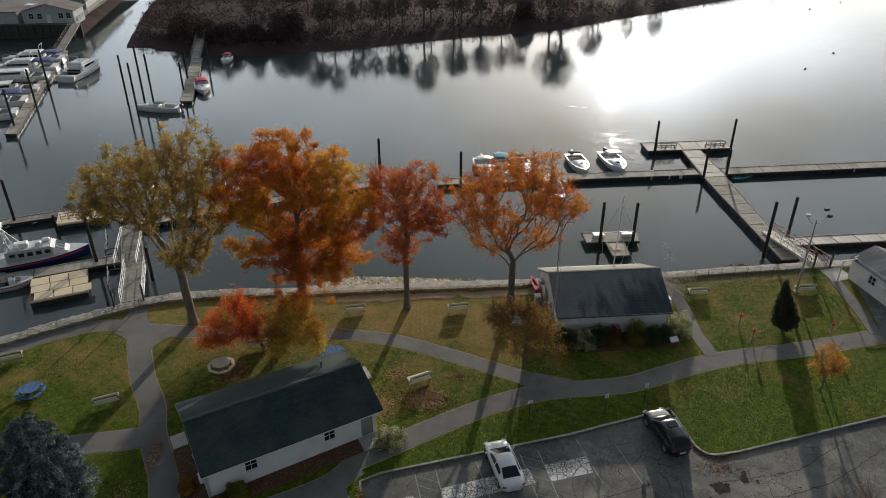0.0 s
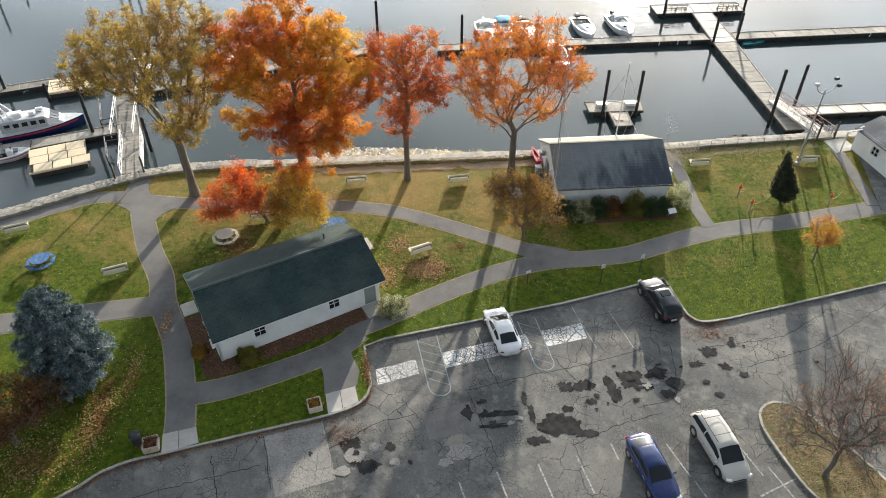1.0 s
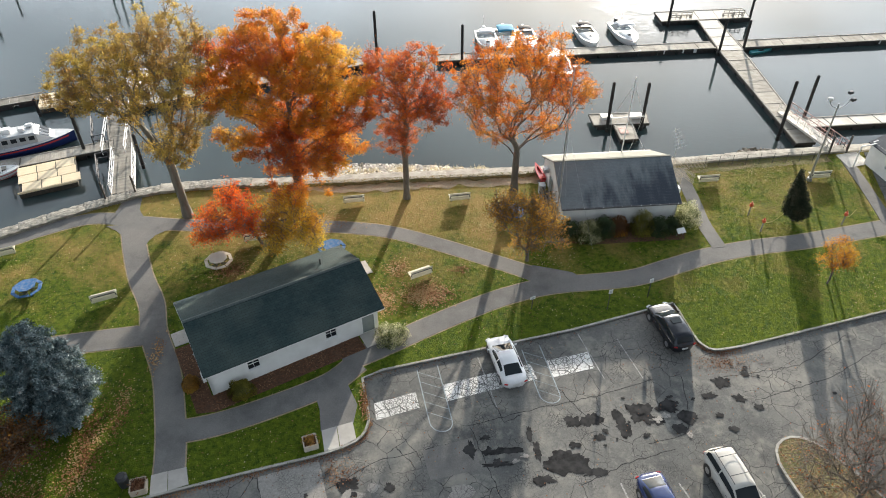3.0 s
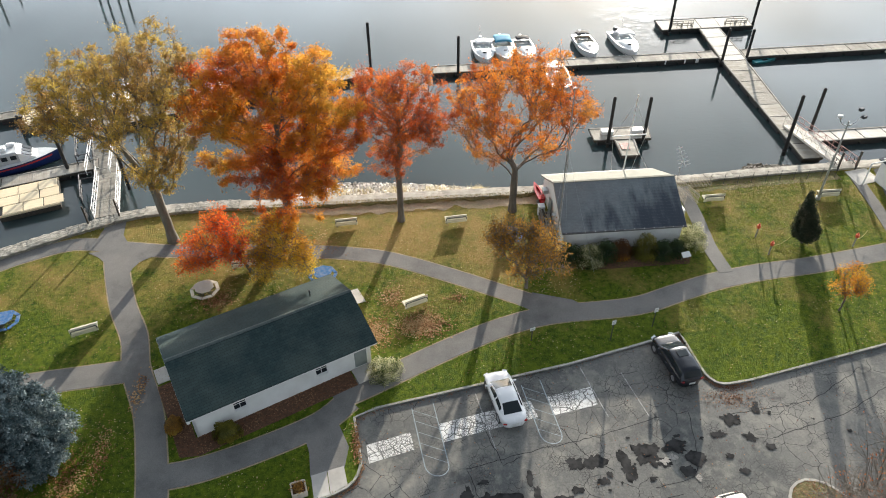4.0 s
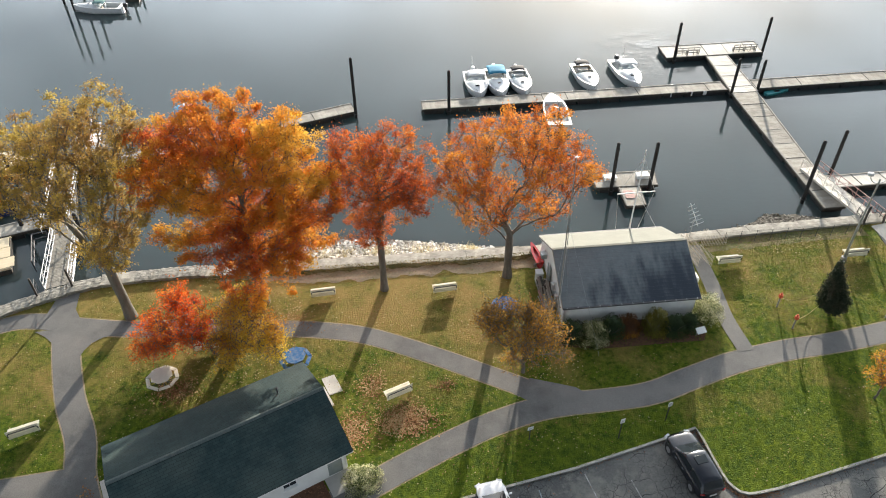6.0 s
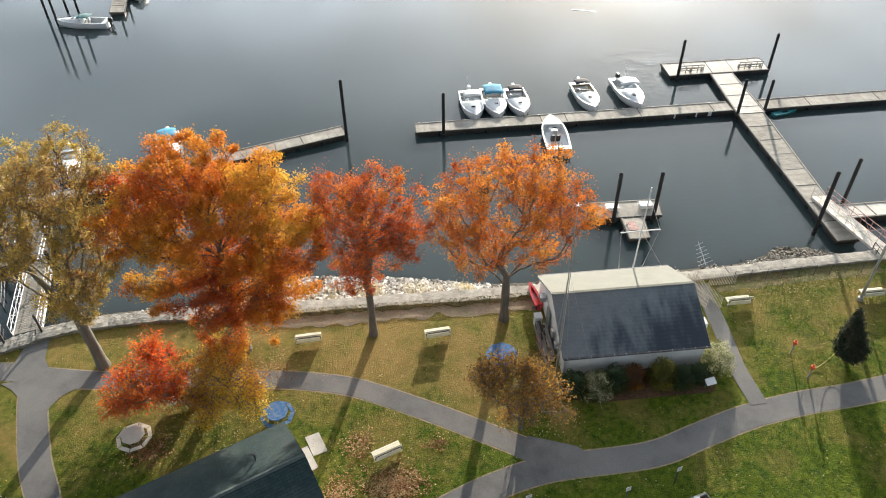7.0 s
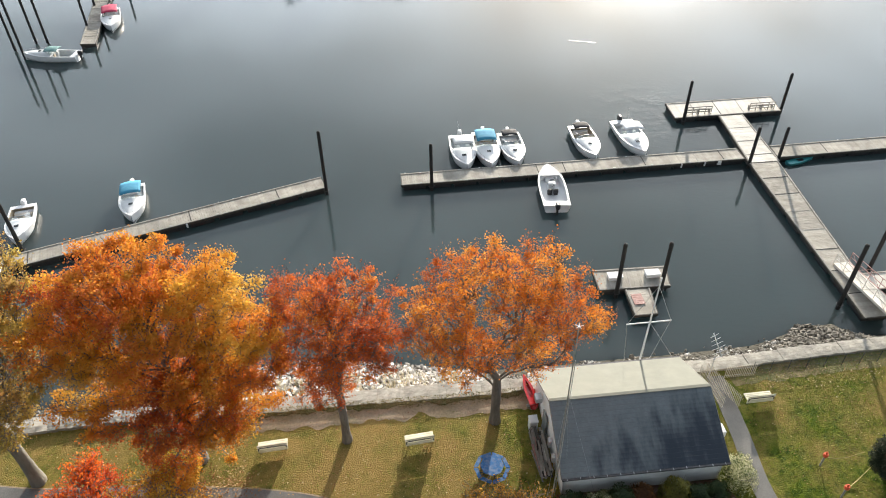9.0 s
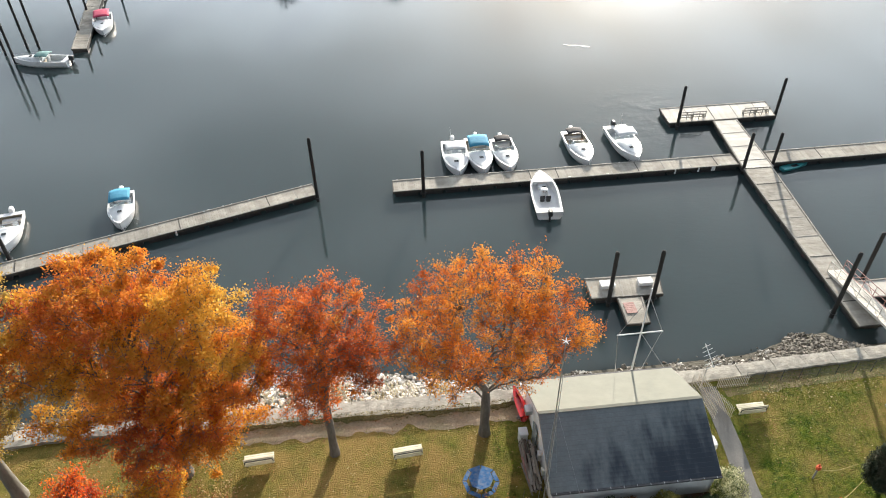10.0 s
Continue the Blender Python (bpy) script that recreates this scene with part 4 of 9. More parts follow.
def wall_rise(x):
    """How far the cap stands above the earth behind it."""
    return float(np.interp(x, [-24, -12, -6, 12, 15, 60], [0.02, 0.05, 0.09, 0.09, 0.08, 0.08]))


def build_seawall():
    """Mortared core with cap stones, each a block of its own."""
    root = thing("sea_wall", pose(0, 0, 0), "weathered pale stone sea wall with a broad cap", "sea wall", kind="structure")
    line = [p for p in wall_line if -100 < p[0] < 120]
    a, b, c = offset_line(line, 0.02), offset_line(line, 0.95), offset_line(line, 1.3)
    v, f = [], []
    for k in range(len(line)):
        za = gz(min(60, line[k][1])) + wall_rise(line[k][0])
        v += [(*a[k], za - 0.5), (*a[k], za + 0.05), (*b[k], za + 0.05), (*c[k], -1.6)]
    for k in range(len(line) - 1):
        for i in range(3):
            f.append((4 * k + i, 4 * k + i + 4, 4 * k + i + 5, 4 * k + i + 1))
    obj("core", v, f, M["walljoint"], root)
    # blocks
    rng = random.Random(4)
    meshes = []
    for k in range(7):
        bm = B()
        bmesh.ops.create_grid(bm, x_segments=7, y_segments=3, size=0.5)
        for q in bm.verts:
            rim = max(abs(q.co.x), abs(q.co.y)) > 0.49
            q.co += Vector((0 if rim else rng.uniform(-.04, .04), rng.uniform(-.035, .035), (0.44 if rim else 0.5) + rng.uniform(-.07, .07)))
        ex = bmesh.ops.extrude_edge_only(bm, edges=[e for e in bm.edges if e.is_boundary])
        for q in ex["geom"]:
            if isinstance(q, bmesh.types.BMVert):
                q.co.z = -0.5
        ob = part("cap_stone", bm, M["stone"], root)
        meshes.append(ob)
    used = set()
    s, i = 0.0, 0
    pts = [Vector((*p, 0)) for p in offset_line(line, 0.50)]
    lens = [0.0]
    for k in range(1, len(pts)):
        lens.append(lens[-1] + (pts[k] - pts[k - 1]).length)

    def at(dist):
        k = max(1, int(np.searchsorted(lens, dist)))
        k = min(k, len(pts) - 1)
        t = (dist - lens[k - 1]) / (lens[k] - lens[k - 1])
        return pts[k - 1].lerp(pts[k], t), (pts[k] - pts[k - 1]).normalized()
    while s < lens[-1] - 2:
        ln = rng.uniform(1.6, 3.2)
        p, t = at(s + ln / 2)
        if -48 < p.x < 62:
            k = rng.randrange(7)
            z = gz(p.y - 0.5) + wall_rise(p.x) + rng.uniform(-0.014, 0.014)
            m = Matrix.Translation((p.x, p.y, z)) @ Matrix.Rotation(math.atan2(t.y, t.x), 4, "Z") @ Matrix.Diagonal((ln - 0.01, (1.25 if p.x < 13 else 1.1) + rng.uniform(-.04, .04), 0.55 if p.x < -13 else 0.30, 1))
            if k not in used:
                used.add(k)
                meshes[k].matrix_basis = m
            else:
                o = twin(meshes[k], m, root)
                if p.x < -13:
                    o.material_slots[0].link = "OBJECT"
                    o.material_slots[0].material = M["rubble"]
        s += ln


def rock_mesh(rng, name, material, parent):
    bm = B()
    bmesh.ops.create_icosphere(bm, subdivisions=1, radius=0.5)
    for v in bm.verts:
        v.co *= rng.uniform(0.7, 1.2)
        v.co.z *= 0.75
    return part(name, bm, material, parent)


def build_rocks():
    rng = random.Random(8)
    root = thing("riprap", pose(0, 0, 0), "tumbled grey rocks along the foot of the sea wall", "rocks")
    pale = thing("shingle_bank", pose(0, 0, 0), "bright white stones heaped on the foreshore", "rocks")
    kinds = {"r": [rock_mesh(rng, "boulder", M["rock"], root) for k in range(6)], "s": [rock_mesh(rng, "stone", M["shingle"], pale) for k in range(5)]}
    stuff = {"r": ([], []), "s": ([], [])}
    placed = {"r": 0, "s": 0}

    def put(kind, x, y, z, s):
        base = rng.choice(kinds[kind])
        m = Matrix.Translation((x, y, z)) @ Euler((rng.uniform(0, 6), rng.uniform(0, 6), rng.uniform(0, 6))).to_matrix().to_4x4() @ Matrix.Diagonal((s * rng.uniform(.8, 1.4), s * rng.uniform(.7, 1.1), s * rng.uniform(.6, 1.0), 1))
        if s > 0.42 and placed[kind] < 290:
            placed[kind] += 1
            twin(base, m)
        else:
            v, f = stuff[kind]
            o = len(v)
            v += [m @ q.co for q in base.data.vertices]
            f += [tuple(o + i for i in p.vertices) for p in base.data.polygons]
    for x0, x1, n, kind, reach, smin, smax in ((-22, -7.5, 620, "r", 2.9, 0.16, 0.5), (-22, -8, 160, "s", 2.9, 0.14, 0.4), (-9.0, 11, 3400, "s", 4.4, 0.14, 0.46), (-9.0, 11.0, 420, "r", 4.2, 0.12, 0.4), (9, 15, 200, "r", 2.8, 0.2, 0.6), (8, 15, 260, "s", 2.4, 0.1, 0.35),
                                               (14, 27, 900, "r", 2.8, 0.14, 0.55), (12, 41, 90, "r", 4.5, 0.15, 0.4), (14, 36, 1100, "s", 2.8, 0.1, 0.42), (26, 36, 800, "r", 2.8, 0.14, 0.46), (33.5, 41.8, 1100, "r", 4.1, 0.18, 0.62), (41, 60, 220, "r", 2.6, 0.2, 0.6), (14, 24, 22, "s", 2.0, 0.5, 1.2)):
        for k in range(n):
            x = rng.uniform(x0, x1)
            u = rng.random()
            sh = float(np.interp(x, SHORE_X, SHORE_Y)) + 1.0
            bulge = max(0.45, math.sin(math.pi * (x - x0) / (x1 - x0))) if reach > 4 else 0.8 + 0.2 * math.sin(x * 1.7)
            dd = u * (4.0 * float(breadth(x)) - 1.0) if x < 11 and reach > 4 else u * reach * bulge
            z = float(foreshore(x, dd + 1.0)) + (0.25 * (1 - u) if reach > 4 else 0.05) + 0.04
            put(kind, x, sh + dd, z, rng.uniform(smin, smax) * (0.7 + 0.5 * rng.random()))
    for kind, p, nm, mt in (("r", root, "rubble", M["rock"]), ("s", pale, "shingle_bed", M["shingle"])):
        tagged(obj(nm, *stuff[kind], mt, p), kind="stuff")
    for kind in kinds:
        for k, o in enumerate(kinds[kind]):
            x = {"r": 36.0, "s": 0.0}[kind] + k * 0.7
            o.matrix_basis = Matrix.Translation((x, float(np.interp(x, SHORE_X, SHORE_Y)) + 1.9, -0.35)) @ Matrix.Diagonal((0.6, 0.5, 0.5, 1))


build_seawall()
build_rocks()


def blob(cx, cy, rx, ry, seed, n=26, rough=0.35):
    """A ragged outline round a place."""
    out = []
    for k in range(n):
        a = 2 * math.pi * k / n
        r = 1 + rough * (noise.noise(Vector((math.cos(a) * 1.6, math.sin(a) * 1.6, seed * 3.7))) + 0.6 * noise.noise(Vector((math.cos(a) * 4, math.sin(a) * 4, seed * 1.3))) + 0.4 * noise.noise(Vector((math.cos(a) * 11, math.sin(a) * 11, seed * 2.3))))
        out.append((cx + rx * r * math.cos(a), cy + ry * r * math.sin(a)))
    return out


# trodden earth behind the wall, foreshore ledge
up_edge = [(x, float(np.interp(x, SHORE_X, SHORE_Y)) - 0.05) for x in np.arange(-15.0, 14.6, 1.0)]
low_edge = [(x, float(np.interp(x, SHORE_X, SHORE_Y)) - 1.45 - 0.5 * noise.noise(Vector((x * 0.4, 0, 2))) - 0.5 * noise.noise(Vector((x * 0.9, 0, 5))) - 0.16 * noise.noise(Vector((x * 4.1, 0, 7))) + 1.6 * max(0, (-5 - x) / 10)) for x in np.arange(14.5, -15.1, -0.25)]
tagged(slab("bare_earth", up_edge + low_edge, 0.010, 0.0, M["dirt"]), "trodden sandy earth along the sea wall", "bare ground", kind="structure")

# paths
walk_root = thing("footpath", pose(0, 0, 0), "grey asphalt footpath winding through the lawn", "path", kind="structure")
P_SHORE = smooth_line([(-52, 43.0), (-34.5, 51.3), (-30.4, 53.4), (-26.5, 54.7), (-22.5, 53.9), (-18, 53.05), (-12, 52.6), (-7.2, 52.0), (-3.5, 51.4), (0.0, 50.4), (4.7, 48.0), (8.5, 45.8), (11.5, 44.1), (14, 43.3)])
P_EAST = smooth_line([(-4.2, 36.5), (-1.9, 37.5), (2.4, 39.6), (5.5, 41.0), (8.4, 42.1), (12.0, 42.9), (18.4, 43.2), (22, 44.2), (25.8, 45.3), (30, 46.0), (34.5, 46.4), (42.5, 47.6), (55, 49.6), (85, 55)])
P_DOWN = smooth_line([(-22.9, 53.6), (-22.35, 51.5), (-20.75, 47.0), (-19.1, 43.6), (-18.2, 40.4), (-16.6, 36.8), (-15.6, 33.2), (-15.0, 30.4), (-14.75, 28.6)])
P_WEST = smooth_line([(-55, 36.5), (-40, 38.6), (-30, 39.3), (-24, 39.9), (-18.4, 40.4)])
P_LOW = smooth_line([(-15.2, 31.6), (-12.5, 32.0), (-9.0, 33.1), (-5.2, 34.7), (-3.2, 36.4)])
APRON = [(-25.4, 53.9), (-24.9, 55.2), (-24.6, 57.2), (-23.0, 57.5), (-22.8, 55.6), (-22.2, 54.6), (-21.2, 53.7), (-23.2, 53.3)]
FLARE = [(-25.2, 53.5), (-24.2, 52.85), (-23.55, 52.2), (-23.2, 51.4), (-23.0, 50.5), (-21.15, 50.4), (-21.0, 51.2), (-20.6, 51.9), (-19.9, 52.4), (-18.8, 52.6), (-19.5, 53.2), (-22.0, 53.6)]
for line, wd in ((P_SHORE, 1.5), (P_EAST, 1.75), (P_DOWN, 1.85), (P_WEST, 2.0), (P_LOW, 1.75)):
    ribbon("path_edge", line, wd + 0.20, 0.005, 0.05, M["dirt"], walk_root)
for k, (line, wd) in enumerate(((P_SHORE, 1.5), (P_EAST, 1.75), (P_DOWN, 1.85), (P_WEST, 2.0), (P_LOW, 1.75))):
    ribbon("path_strip", line, wd, 0.012 + 0.003 * k, 0.1, M["path"], walk_root)
ribbon("path_strip", smooth_line([(27.0, 46.2), (26.8, 49.5), (27.1, 53.0), (27.3, 57.8)]), 1.25, 0.028, 0.1, M["path"], walk_root)
slab("path_strip", APRON, 0.0225, 0.0, M["path"], walk_root)
slab("path_strip", FLARE, 0.0205, 0.0, M["path"], walk_root)
slab("path_strip", [(-6.0, 33.6), (-5.7, 32.6), (-5.55, 30.9), (-3.45, 31.4), (-3.2, 32.8), (-3.9, 34.6), (-3.4, 36.0), (-3.0, 36.9), (-5.0, 36.0)], 0.031, 0.05, M["path"], walk_root)
slab("path_strip", [(9.6, 44.2), (11.8, 42.6), (15.5, 42.6), (14.0, 44.3), (11.0, 45.4)], 0.0165, 0.0, M["path"], walk_root)
drive = slab("driveway", [(43.2, 47.2), (60, 50), (60, 59.8), (46.6, 58.8), (44.7, 52.0)], 0.036, 0.05, M["asphalt"])
tagged(drive, "smooth grey asphalt apron beside the shed", "driveway", kind="structure")
ribbon("path_strip", smooth_line([(42.9, 48.0), (43.6, 52.5), (44.3, 58.6)]), 1.1, 0.040, 0.05, M["path"], walk_root)

# concrete ramps at the kerb, in separate bays
ramp = thing("kerb_ramp", pose(0, 0, 0), "pale concrete kerb ramp in two bays", "ramp", "kerb ramps", kind="structure")
slab("bay", [(-5.5, 30.95), (-4.55, 31.2), (-4.3, 29.6), (-5.25, 29.35)], 0.034, 0.1, M["concrete"], ramp)
slab("bay", [(-4.51, 31.2), (-3.5, 31.45), (-3.25, 30.15), (-4.26, 29.62)], 0.034, 0.1, M["concrete"], ramp)
ramp = thing("kerb_ramp", pose(0, 0, 0), "pale concrete kerb ramp in two bays", "ramp", "kerb ramps", kind="structure")
slab("bay", [(-15.8, 28.6), (-14.85, 28.8), (-14.6, 27.45), (-15.6, 27.25)], 0.034, 0.1, M["concrete"], ramp)
slab("bay", [(-14.81, 28.8), (-13.75, 29.0), (-13.4, 27.8), (-14.56, 27.46)], 0.034, 0.1, M["concrete"], ramp)


def build_turf_lip():
    """Eroded turf along the inner edge of the wall, dropping to the trodden earth."""
    xs = np.arange(-13.0, 14.0, 0.22)
    v, f = [], []
    for x in xs:
        y0 = float(np.interp(x, SHORE_X, SHORE_Y)) + 0.10
        h = wall_rise(x) + 0.06 + 0.06 * noise.noise(Vector((x * 1.3, 3, 0)))
        wd = max(0.12, 0.42 + 0.42 * noise.noise(Vector((x * 0.7, 9, 0))) + 0.25 * noise.noise(Vector((x * 2.9, 4, 0))))
        g = gz(y0)
        for dy, z in ((0.0, h - 0.02), (-wd * 0.4, h + 0.03), (-wd * 0.8, h - 0.03), (-wd, h * 0.62), (-wd - 0.04, -0.03)):
            v.append((x + 0.05 * noise.noise(Vector((x * 5, dy * 5, 1))), y0 + dy, g + z + 0.03 * noise.noise(Vector((x * 6, dy * 6, 2)))))
    for k in range(len(xs) - 1):
        for i in range(4):
            f.append((5 * k + i, 5 * k + i + 1, 5 * k + i + 6, 5 * k + i + 5))
    lip = obj("turf_edge", v, f, M["drylawn"])
    tagged(lip, "ragged turf lip along the wall's inner edge", "turf", kind="structure")
    rg = np.random.default_rng(17)
    x = rg.uniform(-13, 13.5, 2600)
    y = np.interp(x, SHORE_X, SHORE_Y) + 0.1 - rg.random(2600) ** 1.4 * 0.75
    z = gz(y) + np.interp(y - np.interp(x, SHORE_X, SHORE_Y), [-0.7, -0.4, 0.1], [0.06, 0.30, 0.32])
    quads("edge_tuft", np.stack([x, y, z], -1), 0.14, L["tuft"], lip, seed=18, aspect=0.3, jitter=0.5)


def build_reeds():
    """Bleached reed stubble on the foreshore below the wall."""
    rg = np.random.default_rng(23)
    n = 5200
    x = rg.uniform(-7.5, 9.5, n)
    keep = rg.random(n) < 0.35 + 0.9 * np.array([noise.noise(Vector((q * 0.5, 1, 4))) for q in x]).clip(-0.3, 1)
    x = x[keep]
    n = len(x)
    d = 1.3 + rg.random(n) ** 1.3 * 2.4
    y = np.interp(x, SHORE_X, SHORE_Y) + d
    z = foreshore(x, d) + 0.02
    h, a, w = rg.uniform(0.35, 0.95, n), rg.uniform(0, 6.28, n), rg.uniform(0.02, 0.045, n)
    lx, ly = rg.normal(0, 0.22, n), rg.normal(0, 0.22, n)
    v = np.empty((n, 3, 3))
    v[:, 0] = np.stack([x - w * np.cos(a), y - w * np.sin(a), z], -1)
    v[:, 1] = np.stack([x + w * np.cos(a), y + w * np.sin(a), z], -1)
    v[:, 2] = np.stack([x + lx * h, y + ly * h, z + h], -1)
    r = obj("dry_reeds", v.reshape(-1, 3), [(3 * k, 3 * k + 1, 3 * k + 2) for k in range(n)], L["reed"])
    tagged(r, "bleached dry reeds growing between the stones", "reeds", kind="stuff")


build_turf_lip()
build_reeds()

strip_n = [(x, float(np.interp(x, SHORE_X, SHORE_Y)) - 0.05) for x in np.arange(28.2, 43.0, 0.6)]
strip_s = [(x, float(np.interp(x, SHORE_X, SHORE_Y)) - 1.5 - 0.3 * noise.noise(Vector((x * 0.8, 0, 4))) - 0.15 * noise.noise(Vector((x * 3.1, 0, 6)))) for x in np.arange(42.8, 28.1, -0.3)]
tagged(slab("leafy_strip", strip_n + strip_s, 0.012, 0.0, M["drylawn"]), "dry leaf-covered strip behind the lath fence", "bare ground", kind="structure")

# ---- markings and patches of the car park ----
LOT = -0.115


def sheet(name, pts, lift, material, label, cat="patch", group=""):
    return tagged(slab(name, pts, LOT + lift, 0.0, material), label, cat, group, kind="structure")


sheet("asphalt_patch", [(-9.3, 28.0), (-5.6, 28.9), (-4.6, 24.6), (-8.2, 23.7)], 0.004, M["palepatch"], "pale worn concrete patch in the asphalt", group="patches")
sheet("asphalt_patch", [(0.9, 29.0), (4.2, 29.7), (4.5, 27.4), (1.3, 26.9)], 0.004, M["path"], "grey asphalt patch with straight edges", group="patches")
for k, (x, y, rx, ry) in enumerate(((12.1, 30.35, 1.1, .7), (10.95, 30.4, .8, .7), (15.5, 30.7, 1.2, 1.1), (16.5, 29.9, .7, .35), (14.1, 29.7, .7, 1.1), (13.8, 30.6, .4, .5), (10.0, 27.3, 2.1, 1.2), (11.5, 26.6, 1.0, .5), (8.2, 28.3, .3, .9), (8.2, 26.3, 1.0, .5), (7.9, 29.6, .3, .7), (3.95, 28.8, .6, .9), (6.0, 28.5, 2.0, .35), (5.6, 27.6, 1.2, .25), (21.9, 32.6, .9, .8), (22.6, 31.2, .6, .45),
                                    (-3.8, 27.0, 1.1, .7), (-2.7, 25.3, 1.0, .6), (-1.2, 26.6, .5, .35), (12.4, 29.0, .5, .4), (17.6, 31.0, 1.1, .7), (18.6, 30.0, .9, .7), (17.8, 29.2, .8, .5), (20.6, 31.6, .7, .3))):
    sheet("tar_patch", blob(x, y, rx * 0.66, ry * 0.7, k + 1, 84, 0.62), 0.006 + 0.0008 * k, M["darkpatch"], "dark ragged tar patch where the surface broke", group="tar patches")
for k, (x, y, rx, ry) in enumerate(((-3.4, 26.1, .7, .5), (-2.2, 26.7, .4, .3), (-4.2, 25.1, .5, .35), (3.1, 25.9, .8, .5), (-1.0, 25.5, .35, .3), (2.2, 25.2, .5, .3))):
    sheet("pale_patch", blob(x, y, rx, ry, k + 31, 14, 0.4), 0.020 + 0.0008 * k, M["palepatch"], "pale broken flake of older surface", group="pale patches")

rng = random.Random(77)
for k in range(36):
    x, y = rng.choice(((12, 28, 3.2, 1.6), (15.5, 30.4, 2.6, .9), (-3, 26, 1.6, 1.3), (21.5, 32, 1.4, 1.0), (7, 28, 3.0, 1.6), (18.5, 30, 2.5, 1.0)))[:2]
    x, y = x + rng.gauss(0, 2.0), y + rng.gauss(0, 0.8)
    r = rng.uniform(0.07, 0.24)
    sheet("tar_patch", blob(x, y, r * rng.uniform(.8, 1.6), r, 200 + k, 24, 0.8), 0.026 + 0.0003 * k, M["darkpatch"] if k % 7 else M["palepatch"], "small ragged fragment of broken asphalt", group="fragments")

# white band across the bays, bay lines, hatched islands
for pts in ([(-2.1, 32.9), (0.75, 33.6), (0.95, 32.3), (-1.95, 31.55)], [(2.6, 34.05), (9.0, 35.35), (9.25, 34.0), (2.85, 32.65)], [(10.1, 35.55), (13.35, 36.1), (13.45, 34.6), (10.4, 34.05)]):
    sheet("road_marking", pts, 0.005, M["paint"], "cracked broad white painted band across the bays", "road marking", "white bands")


def stripe(a, b, w, m, label="worn thin white bay line", lift=0.007):
    (x0, y0), (x1, y1) = a, b
    dx, dy = x1 - x0, y1 - y0
    ln = math.hypot(dx, dy)
    ox, oy = -dy / ln * w / 2, dx / ln * w / 2
    return sheet("road_marking", [(x0 + ox, y0 + oy), (x1 + ox, y1 + oy), (x1 - ox, y1 - oy), (x0 - ox, y0 - oy)], lift, m, label, "road marking", "bay lines")


stripe((5.35, 36.3), (6.1, 31.9), 0.08, M["line"])
stripe((13.0, 37.8), (13.9, 33.6), 0.07, M["line"])
stripe((15.75, 37.1), (16.6, 33.4), 0.07, M["line"])
for a, b in (((5.3, 24.3), (5.75, 22.2)), ((7.95, 24.6), (8.45, 22.2)), ((10.47, 25.0), (10.98, 22.4)), ((12.86, 25.7), (13.05, 24.5)), ((2.9, 23.8), (3.3, 22.0)), ((0.3, 23.2), (0.75, 21.4)), ((15.9, 23.3), (16.3, 21.9))):
    stripe(a, b, 0.11, M["line"], "worn white bay line")
for k, (x, y) in enumerate(((20.9, 24.0), (22.2, 22.2), (16.4, 24.3), (17.3, 21.6))):
    stripe((x, y + 1.1), (x + 0.75, y - 1.3), 0.10, M["line"])
stripe((20.9, 21.4), (24.2, 22.6), 0.11, M["line"])


def hatch_island(x0, x1, ytop, ybot, slant, group):
    """A hatched strip with a rounded end, painted in faded blue and white."""
    root = thing("hatched_marking", pose(0, 0, 0), "faded blue-white hatched strip between bays", "road marking", group, kind="structure")
    bm = B()

    def seg(a, b, w=0.07):
        (ax, ay), (bx, by) = a, b
        dx, dy = bx - ax, by - ay
        ln = math.hypot(dx, dy) or 1
        ox, oy = -dy / ln * w / 2, dx / ln * w / 2
        bm.faces.new([bm.verts.new((px, py, gz(py) + LOT + 0.009)) for px, py in ((ax + ox, ay + oy), (bx + ox, by + oy), (bx - ox, by - oy), (ax - ox, ay - oy))])
    r = (x1 - x0) / 2
    sk = lambda x, y: (x + slant * (ytop - y), y)
    seg(sk(x0, ytop), sk(x0, ybot + r))
    seg(sk(x1, ytop + 0.3), sk(x1, ybot + r))
    arc = [sk((x0 + x1) / 2 - r * math.cos(math.pi * k / 10), ybot + r - r * math.sin(math.pi * k / 10)) for k in range(11)]
    for a, b in zip(arc, arc[1:]):
        seg(a, b)
    y = ytop - 0.2
    while y > ybot + 0.9:
        seg(sk(x0, y), sk(x1, y - 0.75), 0.035)
        y -= 0.85
    part("stripes", bm, M["blueline"], root)


hatch_island(0.95, 2.45, 35.5, 30.3, 0.13, "hatched strips")
hatch_island(8.6, 10.0, 36.7, 31.9, 0.13, "hatched strips")

# long cracks of the asphalt
def crack(pts, seed, w=0.045):
    rng = random.Random(seed)
    line = []
    for (x0, y0), (x1, y1) in zip(pts, pts[1:]):
        n = max(2, int(math.hypot(x1 - x0, y1 - y0) / 0.35))
        for k in range(n):
            line.append((x0 + (x1 - x0) * k / n + rng.uniform(-.07, .07), y0 + (y1 - y0) * k / n + rng.uniform(-.07, .07)))
    a, b = offset_line(line, w / 2), offset_line(line, -w / 2)
    v = [(x, y, gz(y) + LOT + 0.0035) for x, y in a + b]
    n = len(line)
    tagged(obj("asphalt_crack", v, [(k, k + 1, n + k + 1, n + k) for k in range(n - 1)], M["darkpatch"]), "long dark crack across the asphalt", "crack", "cracks", kind="structure")


